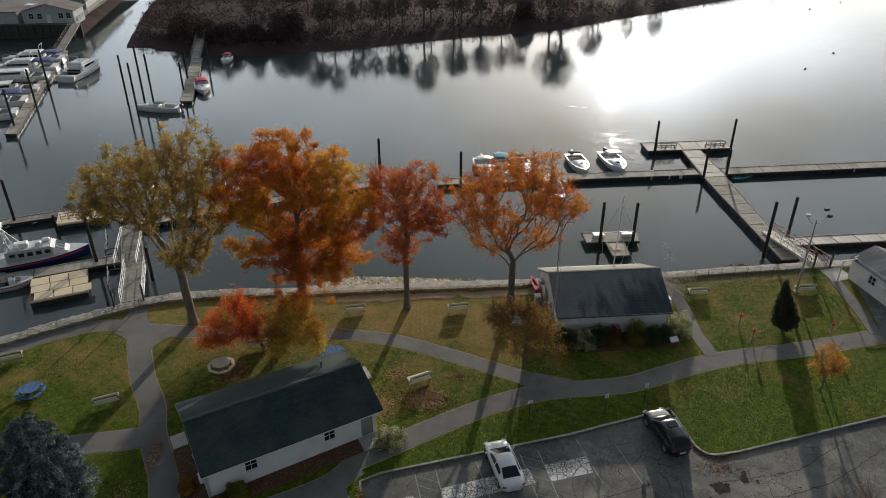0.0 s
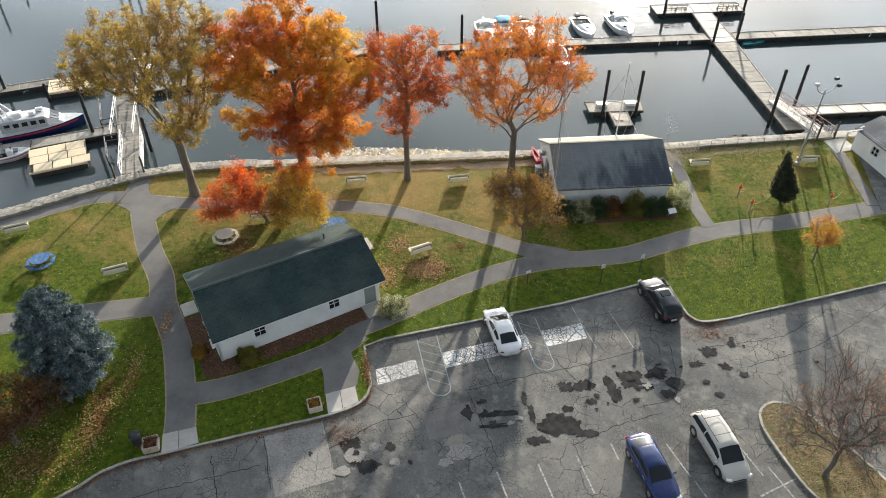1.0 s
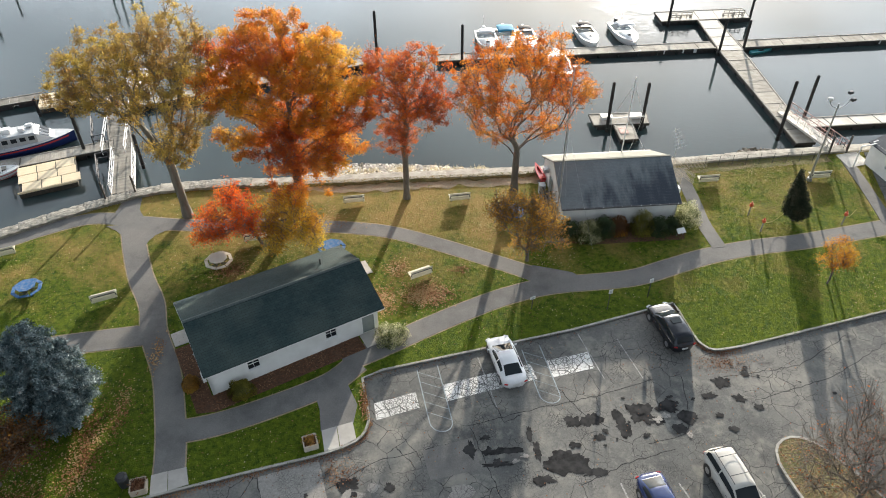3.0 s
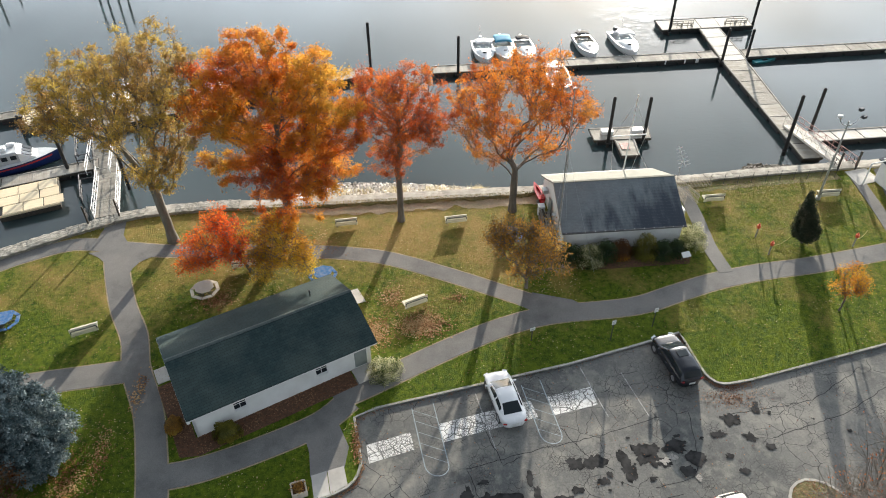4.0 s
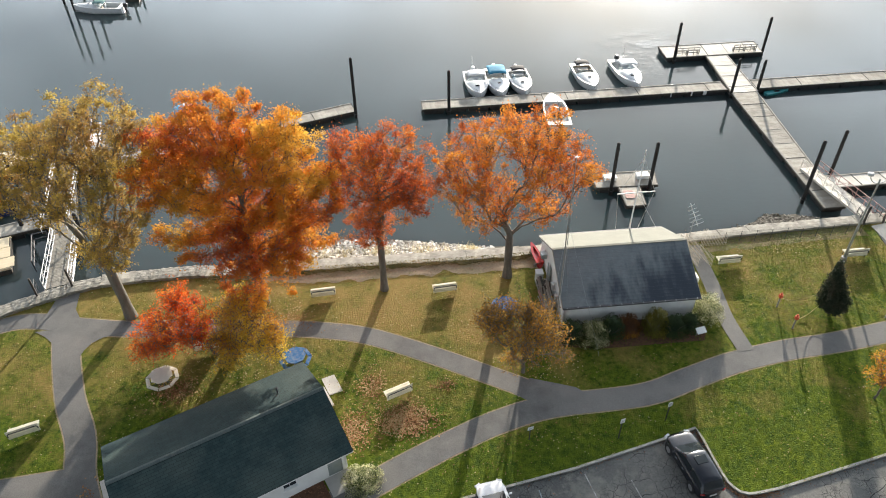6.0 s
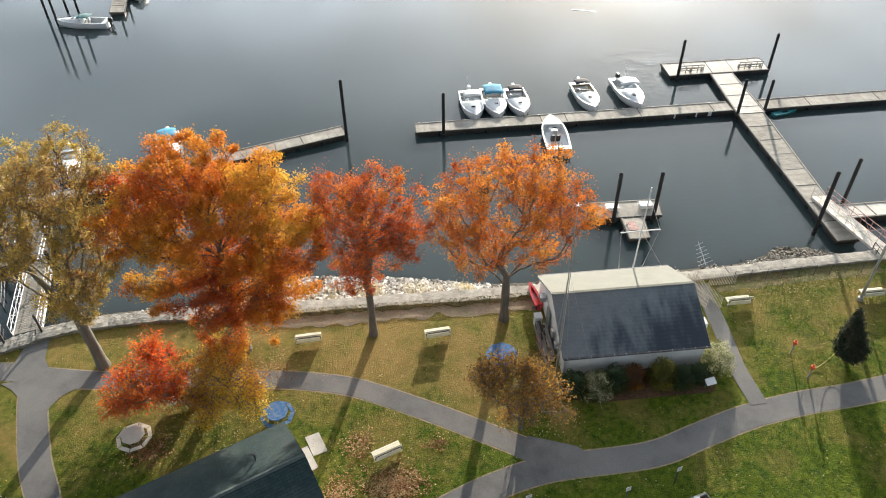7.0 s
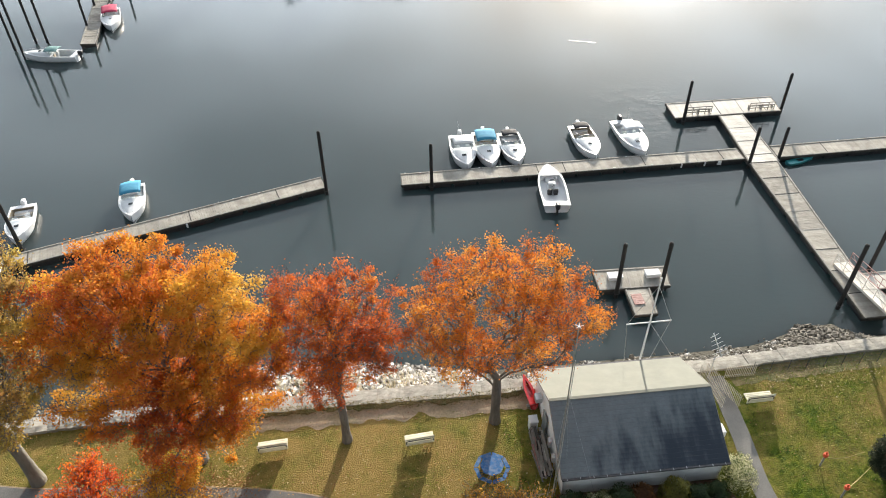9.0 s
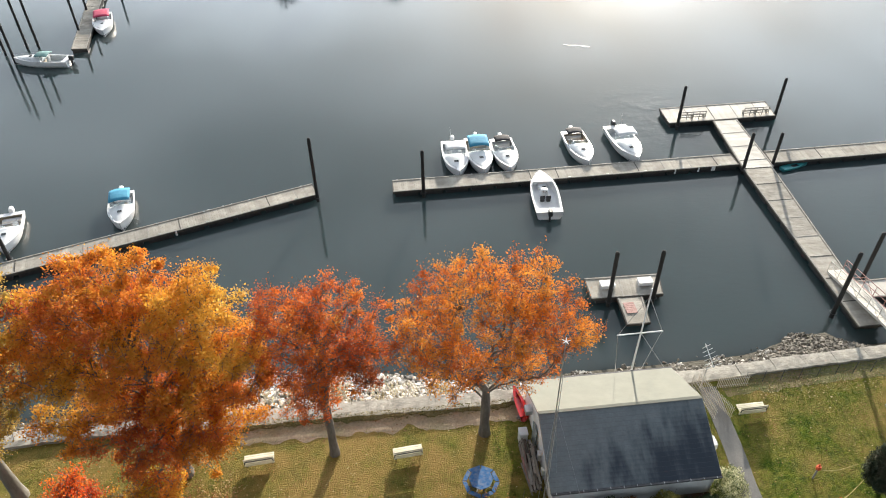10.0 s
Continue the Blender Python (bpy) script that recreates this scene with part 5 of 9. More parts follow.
for k, pts in enumerate(([(4.0, 30.6), (9, 31.6), (13, 32.2), (17.6, 33.4)], [(4.2, 30.4), (4.9, 27.5), (5.6, 25.0)], [(-12.5, 26.8), (-11.8, 24.4), (-11.5, 21.0)], [(5.6, 33.5), (6.4, 30.6), (8.0, 31.4)], [(17.0, 27.8), (13.5, 27.0), (10.0, 25.6)],
                         [(22, 33), (28, 33.6), (33, 36.2)], [(24, 31), (30, 32.5), (38, 36.5)], [(19.3, 33.5), (19.0, 31.2), (18.2, 28.8), (15, 28.2)], [(-9.3, 28), (-8.4, 23.8)], [(1.0, 29.0), (4.2, 29.7)], [(1.0, 27.9), (4.3, 28.6)],
                         [(-8, 26.2), (-5, 26.8), (-2, 28.5), (0.8, 29.0)], [(-18, 24.0), (-13, 25.2), (-9, 26.0)], [(10.6, 33), (11.8, 30.8), (13.4, 29.4)])):
    crack(pts, k)

# planted island in the car park
isl = smooth_line([(25.3, 20.0), (24.1, 21.4), (23.4, 24.2), (23.15, 26.3), (23.6, 27.4), (24.6, 27.85), (25.7, 27.5), (26.6, 26.4), (27.8, 24.2), (29.2, 21.0), (30.2, 18.0)], 0.4)
slab_pts = isl + [(29.0, 15.5), (26.8, 16.5)]
tagged(slab("planting_island", slab_pts, 0.0, 0.2, M["drylawn"]), "kerbed island of thin grass and leaf litter in the car park", "island", kind="structure")
ring = slab_pts + [slab_pts[0]]
a, b = offset_line(ring, 0.16), ring
v, f = [], []
for k in range(len(ring)):
    v += [(*a[k], gz(a[k][1]) - 0.2), (*a[k], gz(a[k][1]) + 0.02), (*b[k], gz(b[k][1]) + 0.02), (*b[k], gz(b[k][1]) - 0.2)]
for k in range(len(ring) - 1):
    for i in range(3):
        f.append((4 * k + i, 4 * k + i + 4, 4 * k + i + 5, 4 * k + i + 1))
tagged(obj("island_kerb", v, f, M["kerb"]), "pale concrete kerb round the planted island", "kerb", kind="structure")

# ---- trees ----
def branch_mesh(name, pos, par, rad, material, parent):
    """Tubes along the branches, joined in one mesh."""
    v, f = [], []
    for i in range(1, len(pos)):
        p = par[i]
        a, b = pos[p], pos[i]
        d = b - a
        if d.length < 1e-4:
            continue
        n = 8 if rad[i] > 0.09 else 5 if rad[i] > 0.035 else 3
        q = d.to_track_quat("Z", "Y").to_matrix()
        o = len(v)
        ra = min(rad[p], rad[i] * 1.35)
        for c, r in ((a, ra), (b + d.normalized() * rad[i] * 0.3, rad[i])):
            for k in range(n):
                t = 2 * math.pi * k / n
                v.append(c + q @ Vector((r * math.cos(t), r * math.sin(t), 0)))
        for k in range(n):
            f.append((o + k, o + (k + 1) % n, o + n + (k + 1) % n, o + n + k))
    return obj(name, v, f, material, parent, smooth=True)


def tree(x, y, h, trunk_h, trunk_r, lobes, n_tips, leaves, leaf_size, leaf, bark, seed, label, name="tree", twigs=7, twig_len=0.9, clump=0.33, lean=(0, 0), group="", flare=1.5, tip_r=0.022, power=0.46, base_z=None, droop=0.0, shell=0.30, leader=0.0, spray=0.0, steep=0.75):
    """A trunk that splits into limbs reaching for the crown's lobes, twigs at their ends and leaves along the twigs."""
    rng = random.Random(seed)
    root = thing(name, pose(x, y, gz(y) if base_z is None else base_z), label, "tree", group)
    pos, par, plen = [Vector((0, 0, -0.15))], [0], [0.0]
    steps = 6
    for k in range(1, steps + 1):
        t = k / steps
        pos.append(Vector((lean[0] * t + rng.uniform(-.025, .025), lean[1] * t + rng.uniform(-.025, .025), trunk_h * t)))
        par.append(len(pos) - 2)
        plen.append(0.0)
    if leader:                                     # the stem runs on up through the crown
        m = int((leader - trunk_h) / 0.7)
        lx, ly = pos[-1].x, pos[-1].y
        for k in range(1, m + 1):
            lx, ly = lx + rng.uniform(-.16, .16), ly + rng.uniform(-.16, .16)
            pos.append(Vector((lx, ly, trunk_h + (leader - trunk_h) * k / m)))
            par.append(len(pos) - 2)
            plen.append(0.35 * k * (leader - trunk_h) / m)
    tips = []
    weights = [l[6] for l in lobes]
    tries = 0
    while len(tips) < n_tips and tries < n_tips * 40:
        tries += 1
        cx, cy, cz, rx, ry, rz, _ = rng.choices(lobes, weights)[0]
        d = Vector((rng.gauss(0, 1), rng.gauss(0, 1), rng.gauss(0, 1))).normalized()
        r = rng.random() ** shell * (0.86 + 0.26 * noise.noise(d * 2.2 + Vector((seed, 0, cz))))
        p = Vector((cx + d.x * r * rx, cy + d.y * r * ry, cz + d.z * r * rz))
        if spray and any((p - q).length_squared < (spray * 0.72) ** 2 for q in tips):
            continue
        tips.append(p)
    top = pos[-1]
    tips.sort(key=lambda p: (p - top).length)
    ends = []
    arr = np.array([list(p) for p in pos])
    for p in tips:
        use = np.arange(len(arr)) >= (6 if leader else 4)
        dv = np.array(p) - arr
        dist = np.linalg.norm(dv, axis=1)
        hor = np.hypot(dv[:, 0], dv[:, 1])
        cost = dist + 0.42 * np.array(plen) + np.maximum(0, hor * steep - dv[:, 2]) * 1.5 + np.where(use, 0, 1e6)
        k = int(np.argmin(cost))
        a = pos[k]
        dd = (p - a).length
        back = (a - pos[par[k]]).normalized() if k else Vector((0, 0, 1))
        c1 = a + (back * 0.6 + Vector((0, 0, 0.55))).normalized() * dd * 0.38
        n = max(2, int(dd / 0.55))
        prev = k
        for s in range(1, n + 1):
            t = s / n
            q = a * (1 - t) ** 2 + c1 * 2 * t * (1 - t) + p * t * t
            if s < n:
                q = q + Vector((rng.uniform(-.07, .07), rng.uniform(-.07, .07), rng.uniform(-.05, .05)))
            plen.append(plen[prev] + (q - pos[prev]).length)
            pos.append(q)
            par.append(prev)
            prev = len(pos) - 1
        ends.append(prev)
        arr = np.array([list(q) for q in pos])
    count = [0.0] * len(pos)
    for e in ends:
        count[e] += 1.0
    for i in range(len(pos) - 1, 0, -1):
        count[par[i]] += count[i]
    rad = [tip_r * max(1.0, c) ** power for c in count]
    k = trunk_r / rad[3]
    rad = [min(trunk_r * 1.05, tip_r + (r - tip_r) * k) if r > tip_r else tip_r for r in rad]
    rad[0], rad[1] = trunk_r * flare, trunk_r * 1.12
    # twigs with leaves
    centres, facing = [], []
    per = max(1, leaves // (len(ends) * twigs))
    fine = [k for k in range(8, len(pos)) if rad[k] < 0.06] or [len(pos) - 1]
    mid = Vector((sum(l[0] for l in lobes) / len(lobes), sum(l[1] for l in lobes) / len(lobes), sum(l[2] for l in lobes) / len(lobes)))
    for e in list(ends):
        out = (pos[e] - mid).normalized()
        puff = spray * rng.uniform(0.55, 1.15)
        for t in range(twigs):
            d = (Vector((rng.gauss(0, 1), rng.gauss(0, 1), rng.gauss(0, 0.8))) + out * 0.6 + Vector((0, 0, 0.5 - droop))).normalized()
            ln = twig_len * rng.uniform(0.5, 1.25)
            start = pos[e] if t < 4 else pos[par[e]]
            end = start + d * ln
            pos.append(end)
            par.append(e if t < 4 else par[e])
            rad.append(tip_r * 0.5)
            for q in range(int(per * rng.uniform(0.4, 1.6))):
                if spray and rng.random() < 0.58:          # a domed spray round the branch's end
                    g = Vector((rng.gauss(0, 1), rng.gauss(0, 1), rng.gauss(0.25, 1))).normalized()
                    r = puff * rng.random() ** 0.42 * (0.8 + 0.45 * noise.noise(g * 2.0 + pos[e]))
                    c = pos[e] + out * puff * 0.25 + Vector((g.x * r, g.y * r, g.z * r * 0.62))
                    centres.append((c.x, c.y, c.z))
                    facing.append((g.x * 0.6, g.y * 0.6, g.z * 0.5 + 0.55))
                    continue
                if spray and rng.random() < 0.45:          # along the fine branches behind
                    k = rng.choice(fine)
                    c = pos[k].lerp(pos[par[k]], rng.random()) + Vector((rng.gauss(0, 0.12), rng.gauss(0, 0.12), rng.gauss(0, 0.12)))
                else:
                    c = start.lerp(end, rng.uniform(0.25, 1.1))
                centres.append((c.x + rng.gauss(0, clump), c.y + rng.gauss(0, clump), c.z + rng.gauss(0, clump * 0.5)))
                facing.append((0, 0, 1))
    branch_mesh("trunk", pos, par, rad, bark, root)
    if centres:
        quads("crown", centres, leaf_size, leaf, root, seed=seed, flat=0.42 if spray else 0.2, aspect=0.8, facing=facing)
    return root


# large trees on the lawn by the shore
tree(-18.3, 54.4, 19.4, 5.6, 0.36, [(-1.0, 0.3, 13.4, 5.4, 4.8, 4.6, 3), (-5.0, -0.5, 13.0, 2.8, 3.0, 3.0, 1), (2.0, 0.5, 15.2, 4.0, 3.8, 3.8, 1.6), (2.8, -.2, 11.0, 2.6, 2.6, 2.6, .6), (0.9, -0.8, 7.8, 2.6, 2.4, 2.0, .8)], 320, 76000, 0.112, L["gold"], M["palebark"], 11,
     "tall maple with thinning golden leaves and grey bark", twigs=9, twig_len=0.8, clump=0.2, lean=(-0.3, 0.2), tip_r=0.024, leader=7.0, power=0.56, spray=0.66, steep=1.5)
tree(-8.3, 54.9, 18.2, 3.6, 0.38, [(0.0, 0, 11.6, 5.2, 4.8, 4.6, 2.4), (4.2, -.4, 11.4, 3.4, 3.6, 4.0, 1.6), (-4.0, -.4, 13.0, 2.9, 3.0, 3.6, 1.3), (-0.9, 0, 15.6, 3.3, 3.2, 2.6, 1.2), (2.6, .6, 14.6, 2.4, 2.6, 2.0, .6), (-3.0, -1.2, 8.4, 3.0, 2.8, 2.2, .7), (0.8, -1.0, 7.0, 4.4, 4.0, 2.6, 1.3), (0.4, -1.8, 3.8, 4.2, 3.2, 1.7, .35), (3.4, -1.0, 6.6, 3.2, 3.0, 2.4, .7)], 430, 170000, 0.122, L["orange"], M["bark"], 23,
     "tall dense maple blazing orange with yellow shading", twigs=9, twig_len=0.8, clump=0.22, tip_r=0.024, leader=12.0, power=0.56, spray=0.85, steep=1.1)
tree(1.15, 55.35, 15.1, 4.4, 0.26, [(-0.3, 0, 10.4, 3.6, 3.5, 3.8, 3), (1.3, 0, 12.0, 2.9, 2.8, 3.0, 1), (2.5, -.4, 9.3, 2.2, 2.0, 1.7, 1.1), (-1.6, 0, 12.4, 2.2, 2.2, 2.4, .8), (-0.6, -.4, 6.6, 2.2, 2.2, 1.4, .4)], 200, 36000, 0.108, L["red"], M["bark"], 37,
     "slender maple with sparse deep red leaves", twigs=9, twig_len=0.8, clump=0.2, tip_r=0.022, leader=11.5, power=0.56, spray=0.62, steep=1.1)
tree(11.1, 55.8, 15.0, 4.3, 0.30, [(-0.6, 0, 11.0, 5.8, 4.8, 4.2, 4), (-3.6, -.3, 10.6, 3.2, 3.0, 2.2, 1), (3.9, -.5, 10.4, 2.8, 2.6, 2.0, 1.2), (1.2, 0, 13.2, 3.4, 3.0, 2.0, 1.0), (-2.2, -.4, 7.2, 2.4, 2.2, 1.5, .7), (2.2, -.4, 7.0, 2.2, 2.0, 1.4, .6)], 280, 46000, 0.108, L["rust"], M["bark"], 41,
     "spreading maple with thin rust-red and orange leaves", twigs=9, twig_len=0.85, clump=0.2, tip_r=0.022, power=0.66, spray=0.66, shell=0.22, steep=1.1)
nest = thing("squirrel_nest", pose(9.2, 55.3, 13.5), "dark ball of twigs and leaves lodged in a treetop", "nest")
quads("twigs", np.random.default_rng(31).normal(size=(420, 3)) * np.array([0.16, 0.16, 0.14]), 0.16, L["umber"], nest, seed=31, aspect=0.3)
# small trees
tree(-11.3, 50.0, 6.0, 0.9, 0.13, [(-2.4, 0.6, 2.7, 2.9, 2.6, 1.7, 3), (-3.8, 0.2, 1.8, 2.0, 2.3, 1.0, 1.3), (-2.3, 2.6, 3.5, 1.4, 1.2, 1.0, .6), (-0.8, 0, 3.0, 1.5, 1.4, 1.0, .6)], 110, 13000, 0.125, L["scarlet"], M["bark"], 53, "small ornamental maple with scarlet leaves", twigs=8, twig_len=0.85, clump=0.13, droop=0.6, lean=(-0.4, 0))
tree(-10.2, 49.5, 6.0, 1.0, 0.14, [(0.6, 0.8, 3.2, 2.6, 2.4, 1.7, 3), (2.4, 0.2, 2.2, 1.8, 1.7, 1.1, 1.2), (0.3, -1.2, 2.2, 1.8, 1.6, 1.0, 1), (1.2, 3.2, 2.4, 1.5, 1.3, 1.0, .6), (3.4, -0.4, 1.6, 1.0, 1.2, .8, .5)], 120, 15000, 0.12, L["yellow"], M["bark"], 59, "small ornamental tree with amber and gold leaves", twigs=8, twig_len=0.95, clump=0.14, droop=0.5)
tree(10.6, 46.0, 6.9, 0.7, 0.13, [(0.2, 0, 4.6, 2.2, 2.0, 1.7, 3), (-1.8, .8, 4.8, 1.7, 1.6, 1.4, 1.7), (1.6, -.4, 3.4, 1.4, 1.4, 1.3, 1), (-0.6, -0.4, 2.8, 1.7, 1.4, 1.0, .8)], 120, 10500, 0.125, L["bronze"], M["bark"], 61, "small weeping ornamental tree with bronze leaves", twigs=9, twig_len=0.9, clump=0.16, droop=0.5)
tree(33.9, 41.3, 4.6, 1.0, 0.07, [(0, 0, 3.2, 1.3, 1.3, 1.1, 3), (-.6, .2, 2.3, .9, .9, .7, 1), (.7, 0, 2.6, .8, .9, .7, 1)], 60, 3600, 0.09, L["amber"], M["bark"], 67, "young tree with fading orange-yellow leaves", twigs=5, twig_len=0.45, clump=0.2)
tree(25.4, 22.4, 8.2, 1.2, 0.16, [(0.6, 0.8, 5.2, 4.0, 3.8, 2.8, 3), (3.0, 0.8, 5.6, 2.8, 2.6, 2.2, 1), (-2.0, 0.8, 4.6, 2.4, 2.2, 1.8, 1)], 230, 2200, 0.085, L["red"], M["bark"], 71, "nearly bare spreading tree with a few red leaves", twigs=12, twig_len=1.3, clump=0.35, tip_r=0.016, lean=(0.3, 0.2))
tree(-24.9, 28.7, 6.0, 1.1, 0.16, [(0, 0, 3.4, 3.0, 3.0, 2.2, 3), (2.0, 1.2, 2.6, 1.7, 1.6, 1.4, 1), (-1.6, -1.8, 2.8, 2.6, 2.4, 1.6, 1.4)], 130, 13000, 0.14, L["umber"], M["bark"], 73, "low umber-brown ornamental tree with orange tips", twigs=6, twig_len=0.7, clump=0.25, droop=0.3)


def conifer(x, y, h, r, n_whorl, leaf, seed, label, size, per, tight=0.0, full=0.52, skirt=0.8, lean=0.0):
    """Whorls of drooping boughs, each with needle sprays, shorter towards the tip."""
    rng = random.Random(seed)
    root = thing("conifer", pose(x, y, gz(y)), label, "tree")
    bm = B()
    rod(bm, (0, 0, -0.1), (lean, 0, h * 0.97), 0.16 if r > 1 else 0.08, 0.02, 8)
    pts, facing = [], []
    for k in range(n_whorl):
        t = k / (n_whorl - 1)
        z = h * (0.05 + 0.93 * t)
        rr = r * (1 - t) ** full * min(1.0, skirt + 2.2 * t) + 0.10
        nb = max(4, int(5 + 11 * (1 - t)))
        for b in range(nb):
            a = 2 * math.pi * (b + rng.random() * 0.8) / nb + k * 0.7
            ln = rr * rng.uniform(0.75, 1.12)
            bx = lean * t
            tip = Vector((bx + math.cos(a) * ln, math.sin(a) * ln, z + ln * (tight if tight else -0.10) + rng.uniform(-.1, .1)))
            rod(bm, (bx, 0, z), tip, 0.022, 0.008, 3)
            m = max(3, int(per * ln / r))
            for q in range(m):
                u = rng.uniform(0.3, 1.03) ** 0.8
                w = 0.15 * ln * (1.15 - u) + 0.06
                c = Vector((bx, 0, z)).lerp(tip, u)
                pts.append((c.x + rng.gauss(0, w), c.y + rng.gauss(0, w), c.z + rng.gauss(0, 0.09) + 0.05))
                facing.append((math.cos(a) * 0.7, math.sin(a) * 0.7, 0.8))
    part("trunk", bm, M["bark"], root)
    quads("needle_canopy", pts, size, leaf, root, seed=seed, aspect=0.45, flat=0.45, facing=facing)
    return root


conifer(-22.5, 33.5, 8.5, 3.0, 32, L["spruce"], 5, "dense blue-grey spruce tree", 0.17, 340, full=0.40, skirt=0.5)
conifer(34.8, 49.2, 5.3, 1.1, 30, L["cedar"], 6, "dark narrow evergreen cedar", 0.12, 150, tight=0.45, full=0.9, skirt=0.75, lean=-0.95)


def bush(x, y, rx, ry, h, leaf, seed, label, n=1500, size=0.12):
    rng = np.random.default_rng(seed)
    root = thing("bush", pose(x, y, gz(y)), label, "bush")
    bm = B()
    r2 = random.Random(seed)
    for k in range(14):
        a = r2.uniform(0, 6.28)
        rod(bm, (0.1 * math.cos(a), 0.1 * math.sin(a), -0.05), (rx * .75 * math.cos(a), ry * .75 * math.sin(a), h * r2.uniform(.45, .8)), 0.025, 0.008, 4)
    part("stem", bm, M["bark"], root)
    d = rng.normal(size=(n, 3))
    d /= np.linalg.norm(d, axis=1, keepdims=True)
    d[:, 2] = np.abs(d[:, 2]) * 1.0
    lump = np.array([0.86 + 0.30 * noise.noise(Vector((*q * 2.4,)) + Vector((seed, 0, 0))) for q in d])
    r = (rng.random(n) ** 0.30 * lump)[:, None]
    quads("foliage", d * r * np.array([rx, ry, h]) + np.array([0, 0, 0.06]), size, leaf, root, seed=seed)


for k, (x, y, rx, ry, h, lf, lab) in enumerate(((14.6, 48.7, 1.3, 1.2, 1.9, "hedge", "dark evergreen shrub under the eaves"), (16.2, 48.4, 1.5, 1.3, 1.9, "palehedge", "pale grey-green shrub under the eaves"), (17.7, 48.8, 1.3, 1.1, 2.0, "hedge", "dark evergreen shrub under the eaves"), (19.0, 48.9, 1.2, 1.0, 1.7, "umber", "russet-brown shrub under the eaves"),
                                                 (21.0, 48.8, 1.3, 1.2, 2.3, "olive", "olive-green shrub by the white wall"), (22.4, 48.6, 1.2, 1.1, 1.7, "hedge", "dark evergreen shrub under the eaves"), (23.6, 48.8, 1.0, .9, 1.5, "hedge", "dark evergreen shrub under the eaves"),
                                                 (25.4, 49.9, 1.5, 1.5, 2.1, "creamleaf", "pale variegated shrub at the house corner"), (-0.75, 38.5, 1.55, 1.3, 1.3, "creamleaf", "rounded shrub with cream-edged leaves"),
                                                 (-11.0, 34.4, 1.1, .85, 1.2, "olive", "yellowing shrub under the white wall"), (-14.6, 35.3, .7, .8, .9, "bronze", "russet shrub at the building's end"))):
    bush(x, y, rx, ry, h, L[lf], 80 + k, lab, 6500 if lf == "palehedge" else 4200, 0.105)
tagged(slab("mulch_bed", [(13.9, 48.0), (16.5, 47.5), (20.0, 47.5), (24.4, 47.5), (25.0, 48.6), (24.4, 50.0), (14.0, 50.0)], 0.016, 0.05, M["mulch"]), "dark mulch bed under the boathouse eaves", "flower bed", kind="structure")

# ---- buildings ----
def panel(bm, x0, x1, z0, z1, y, t, holes=()):
    """A wall in the local xz plane with openings through it."""
    xs = sorted({x0, x1, *[h[0] for h in holes], *[h[1] for h in holes]})
    zs = sorted({z0, z1, *[h[2] for h in holes], *[h[3] for h in holes]})
    for a, b in zip(xs, xs[1:]):
        for c, d in zip(zs, zs[1:]):
            if any(h[0] <= a and b <= h[1] and h[2] <= c and d <= h[3] for h in holes):
                continue
            box(bm, ((a + b) / 2, y, (c + d) / 2), (b - a, t, d - c))
    bmesh.ops.remove_doubles(bm, verts=bm.verts, dist=0.0005)


def roof_slope(name, x0, x1, y_e, z_e, y_r, z_r, thick, material, parent, label=""):
    """One slope of a gable roof with courses running along its length."""
    dy, dz = y_r - y_e, z_r - z_e
    ln = math.hypot(dy, dz)
    nx = Vector((0, -dz, dy)) / ln * (1 if dy > 0 else -1)
    up = Vector((0, 0, 1)) * 0 + (nx if nx.z > 0 else -nx)
    v = []
    for x in (x0, x1):
        for y, z in ((y_e, z_e), (y_r, z_r)):
            v.append(Vector((x, y, z)))
    top = [q + up * 0.0 for q in v]
    low = [q - Vector((0, 0, thick)) for q in v]
    f = [(0, 2, 3, 1), (4, 5, 7, 6), (0, 4, 6, 2), (2, 6, 7, 3), (3, 7, 5, 1), (1, 5, 4, 0)]
    ob = obj(name, top + low, f, material, parent, label)
    uv = ob.data.uv_layers.new(name="courses")
    for lp in ob.data.loops:
        co = ob.data.vertices[lp.vertex_index].co
        uv.data[lp.index].uv = (co.x, math.hypot(co.y - y_e, co.z - z_e))
    return ob


def window(parent, x, z, w, h, y, out=-1, bars=1):
    """A framed window in a wall facing the local -y side (out = -1) or +y."""
    bm = B()
    for a, b, c, d in ((x - w / 2, x + w / 2, z + h / 2, .06), (x - w / 2, x + w / 2, z - h / 2, .06)):
        box(bm, ((a + b) / 2, y + out * 0.02, c), (b - a + 0.08, 0.10, d))
    for q in (x - w / 2, x + w / 2):
        box(bm, (q, y + out * 0.02, z), (0.06, 0.10, h))
    wd = part("window", bm, M["trim"], parent, "white-framed window with dark panes")
    bm = B()
    box(bm, (x, y - out * 0.03, z), (w, 0.012, h))
    part("pane", bm, M["pane"], wd)
    bm = B()
    for k in range(bars):
        box(bm, (x - w / 2 + w * (k + 1) / (bars + 1), y + out * 0.0, z), (0.03, 0.03, h))
    box(bm, (x, y, z), (w, 0.03, 0.03))
    part("glazing_bar", bm, M["trim"], wd)
    bm = B()
    box(bm, (x, y + out * 0.08, z - h / 2 - 0.04), (w + 0.16, 0.16, 0.05))
    part("sill", bm, M["trim"], wd)


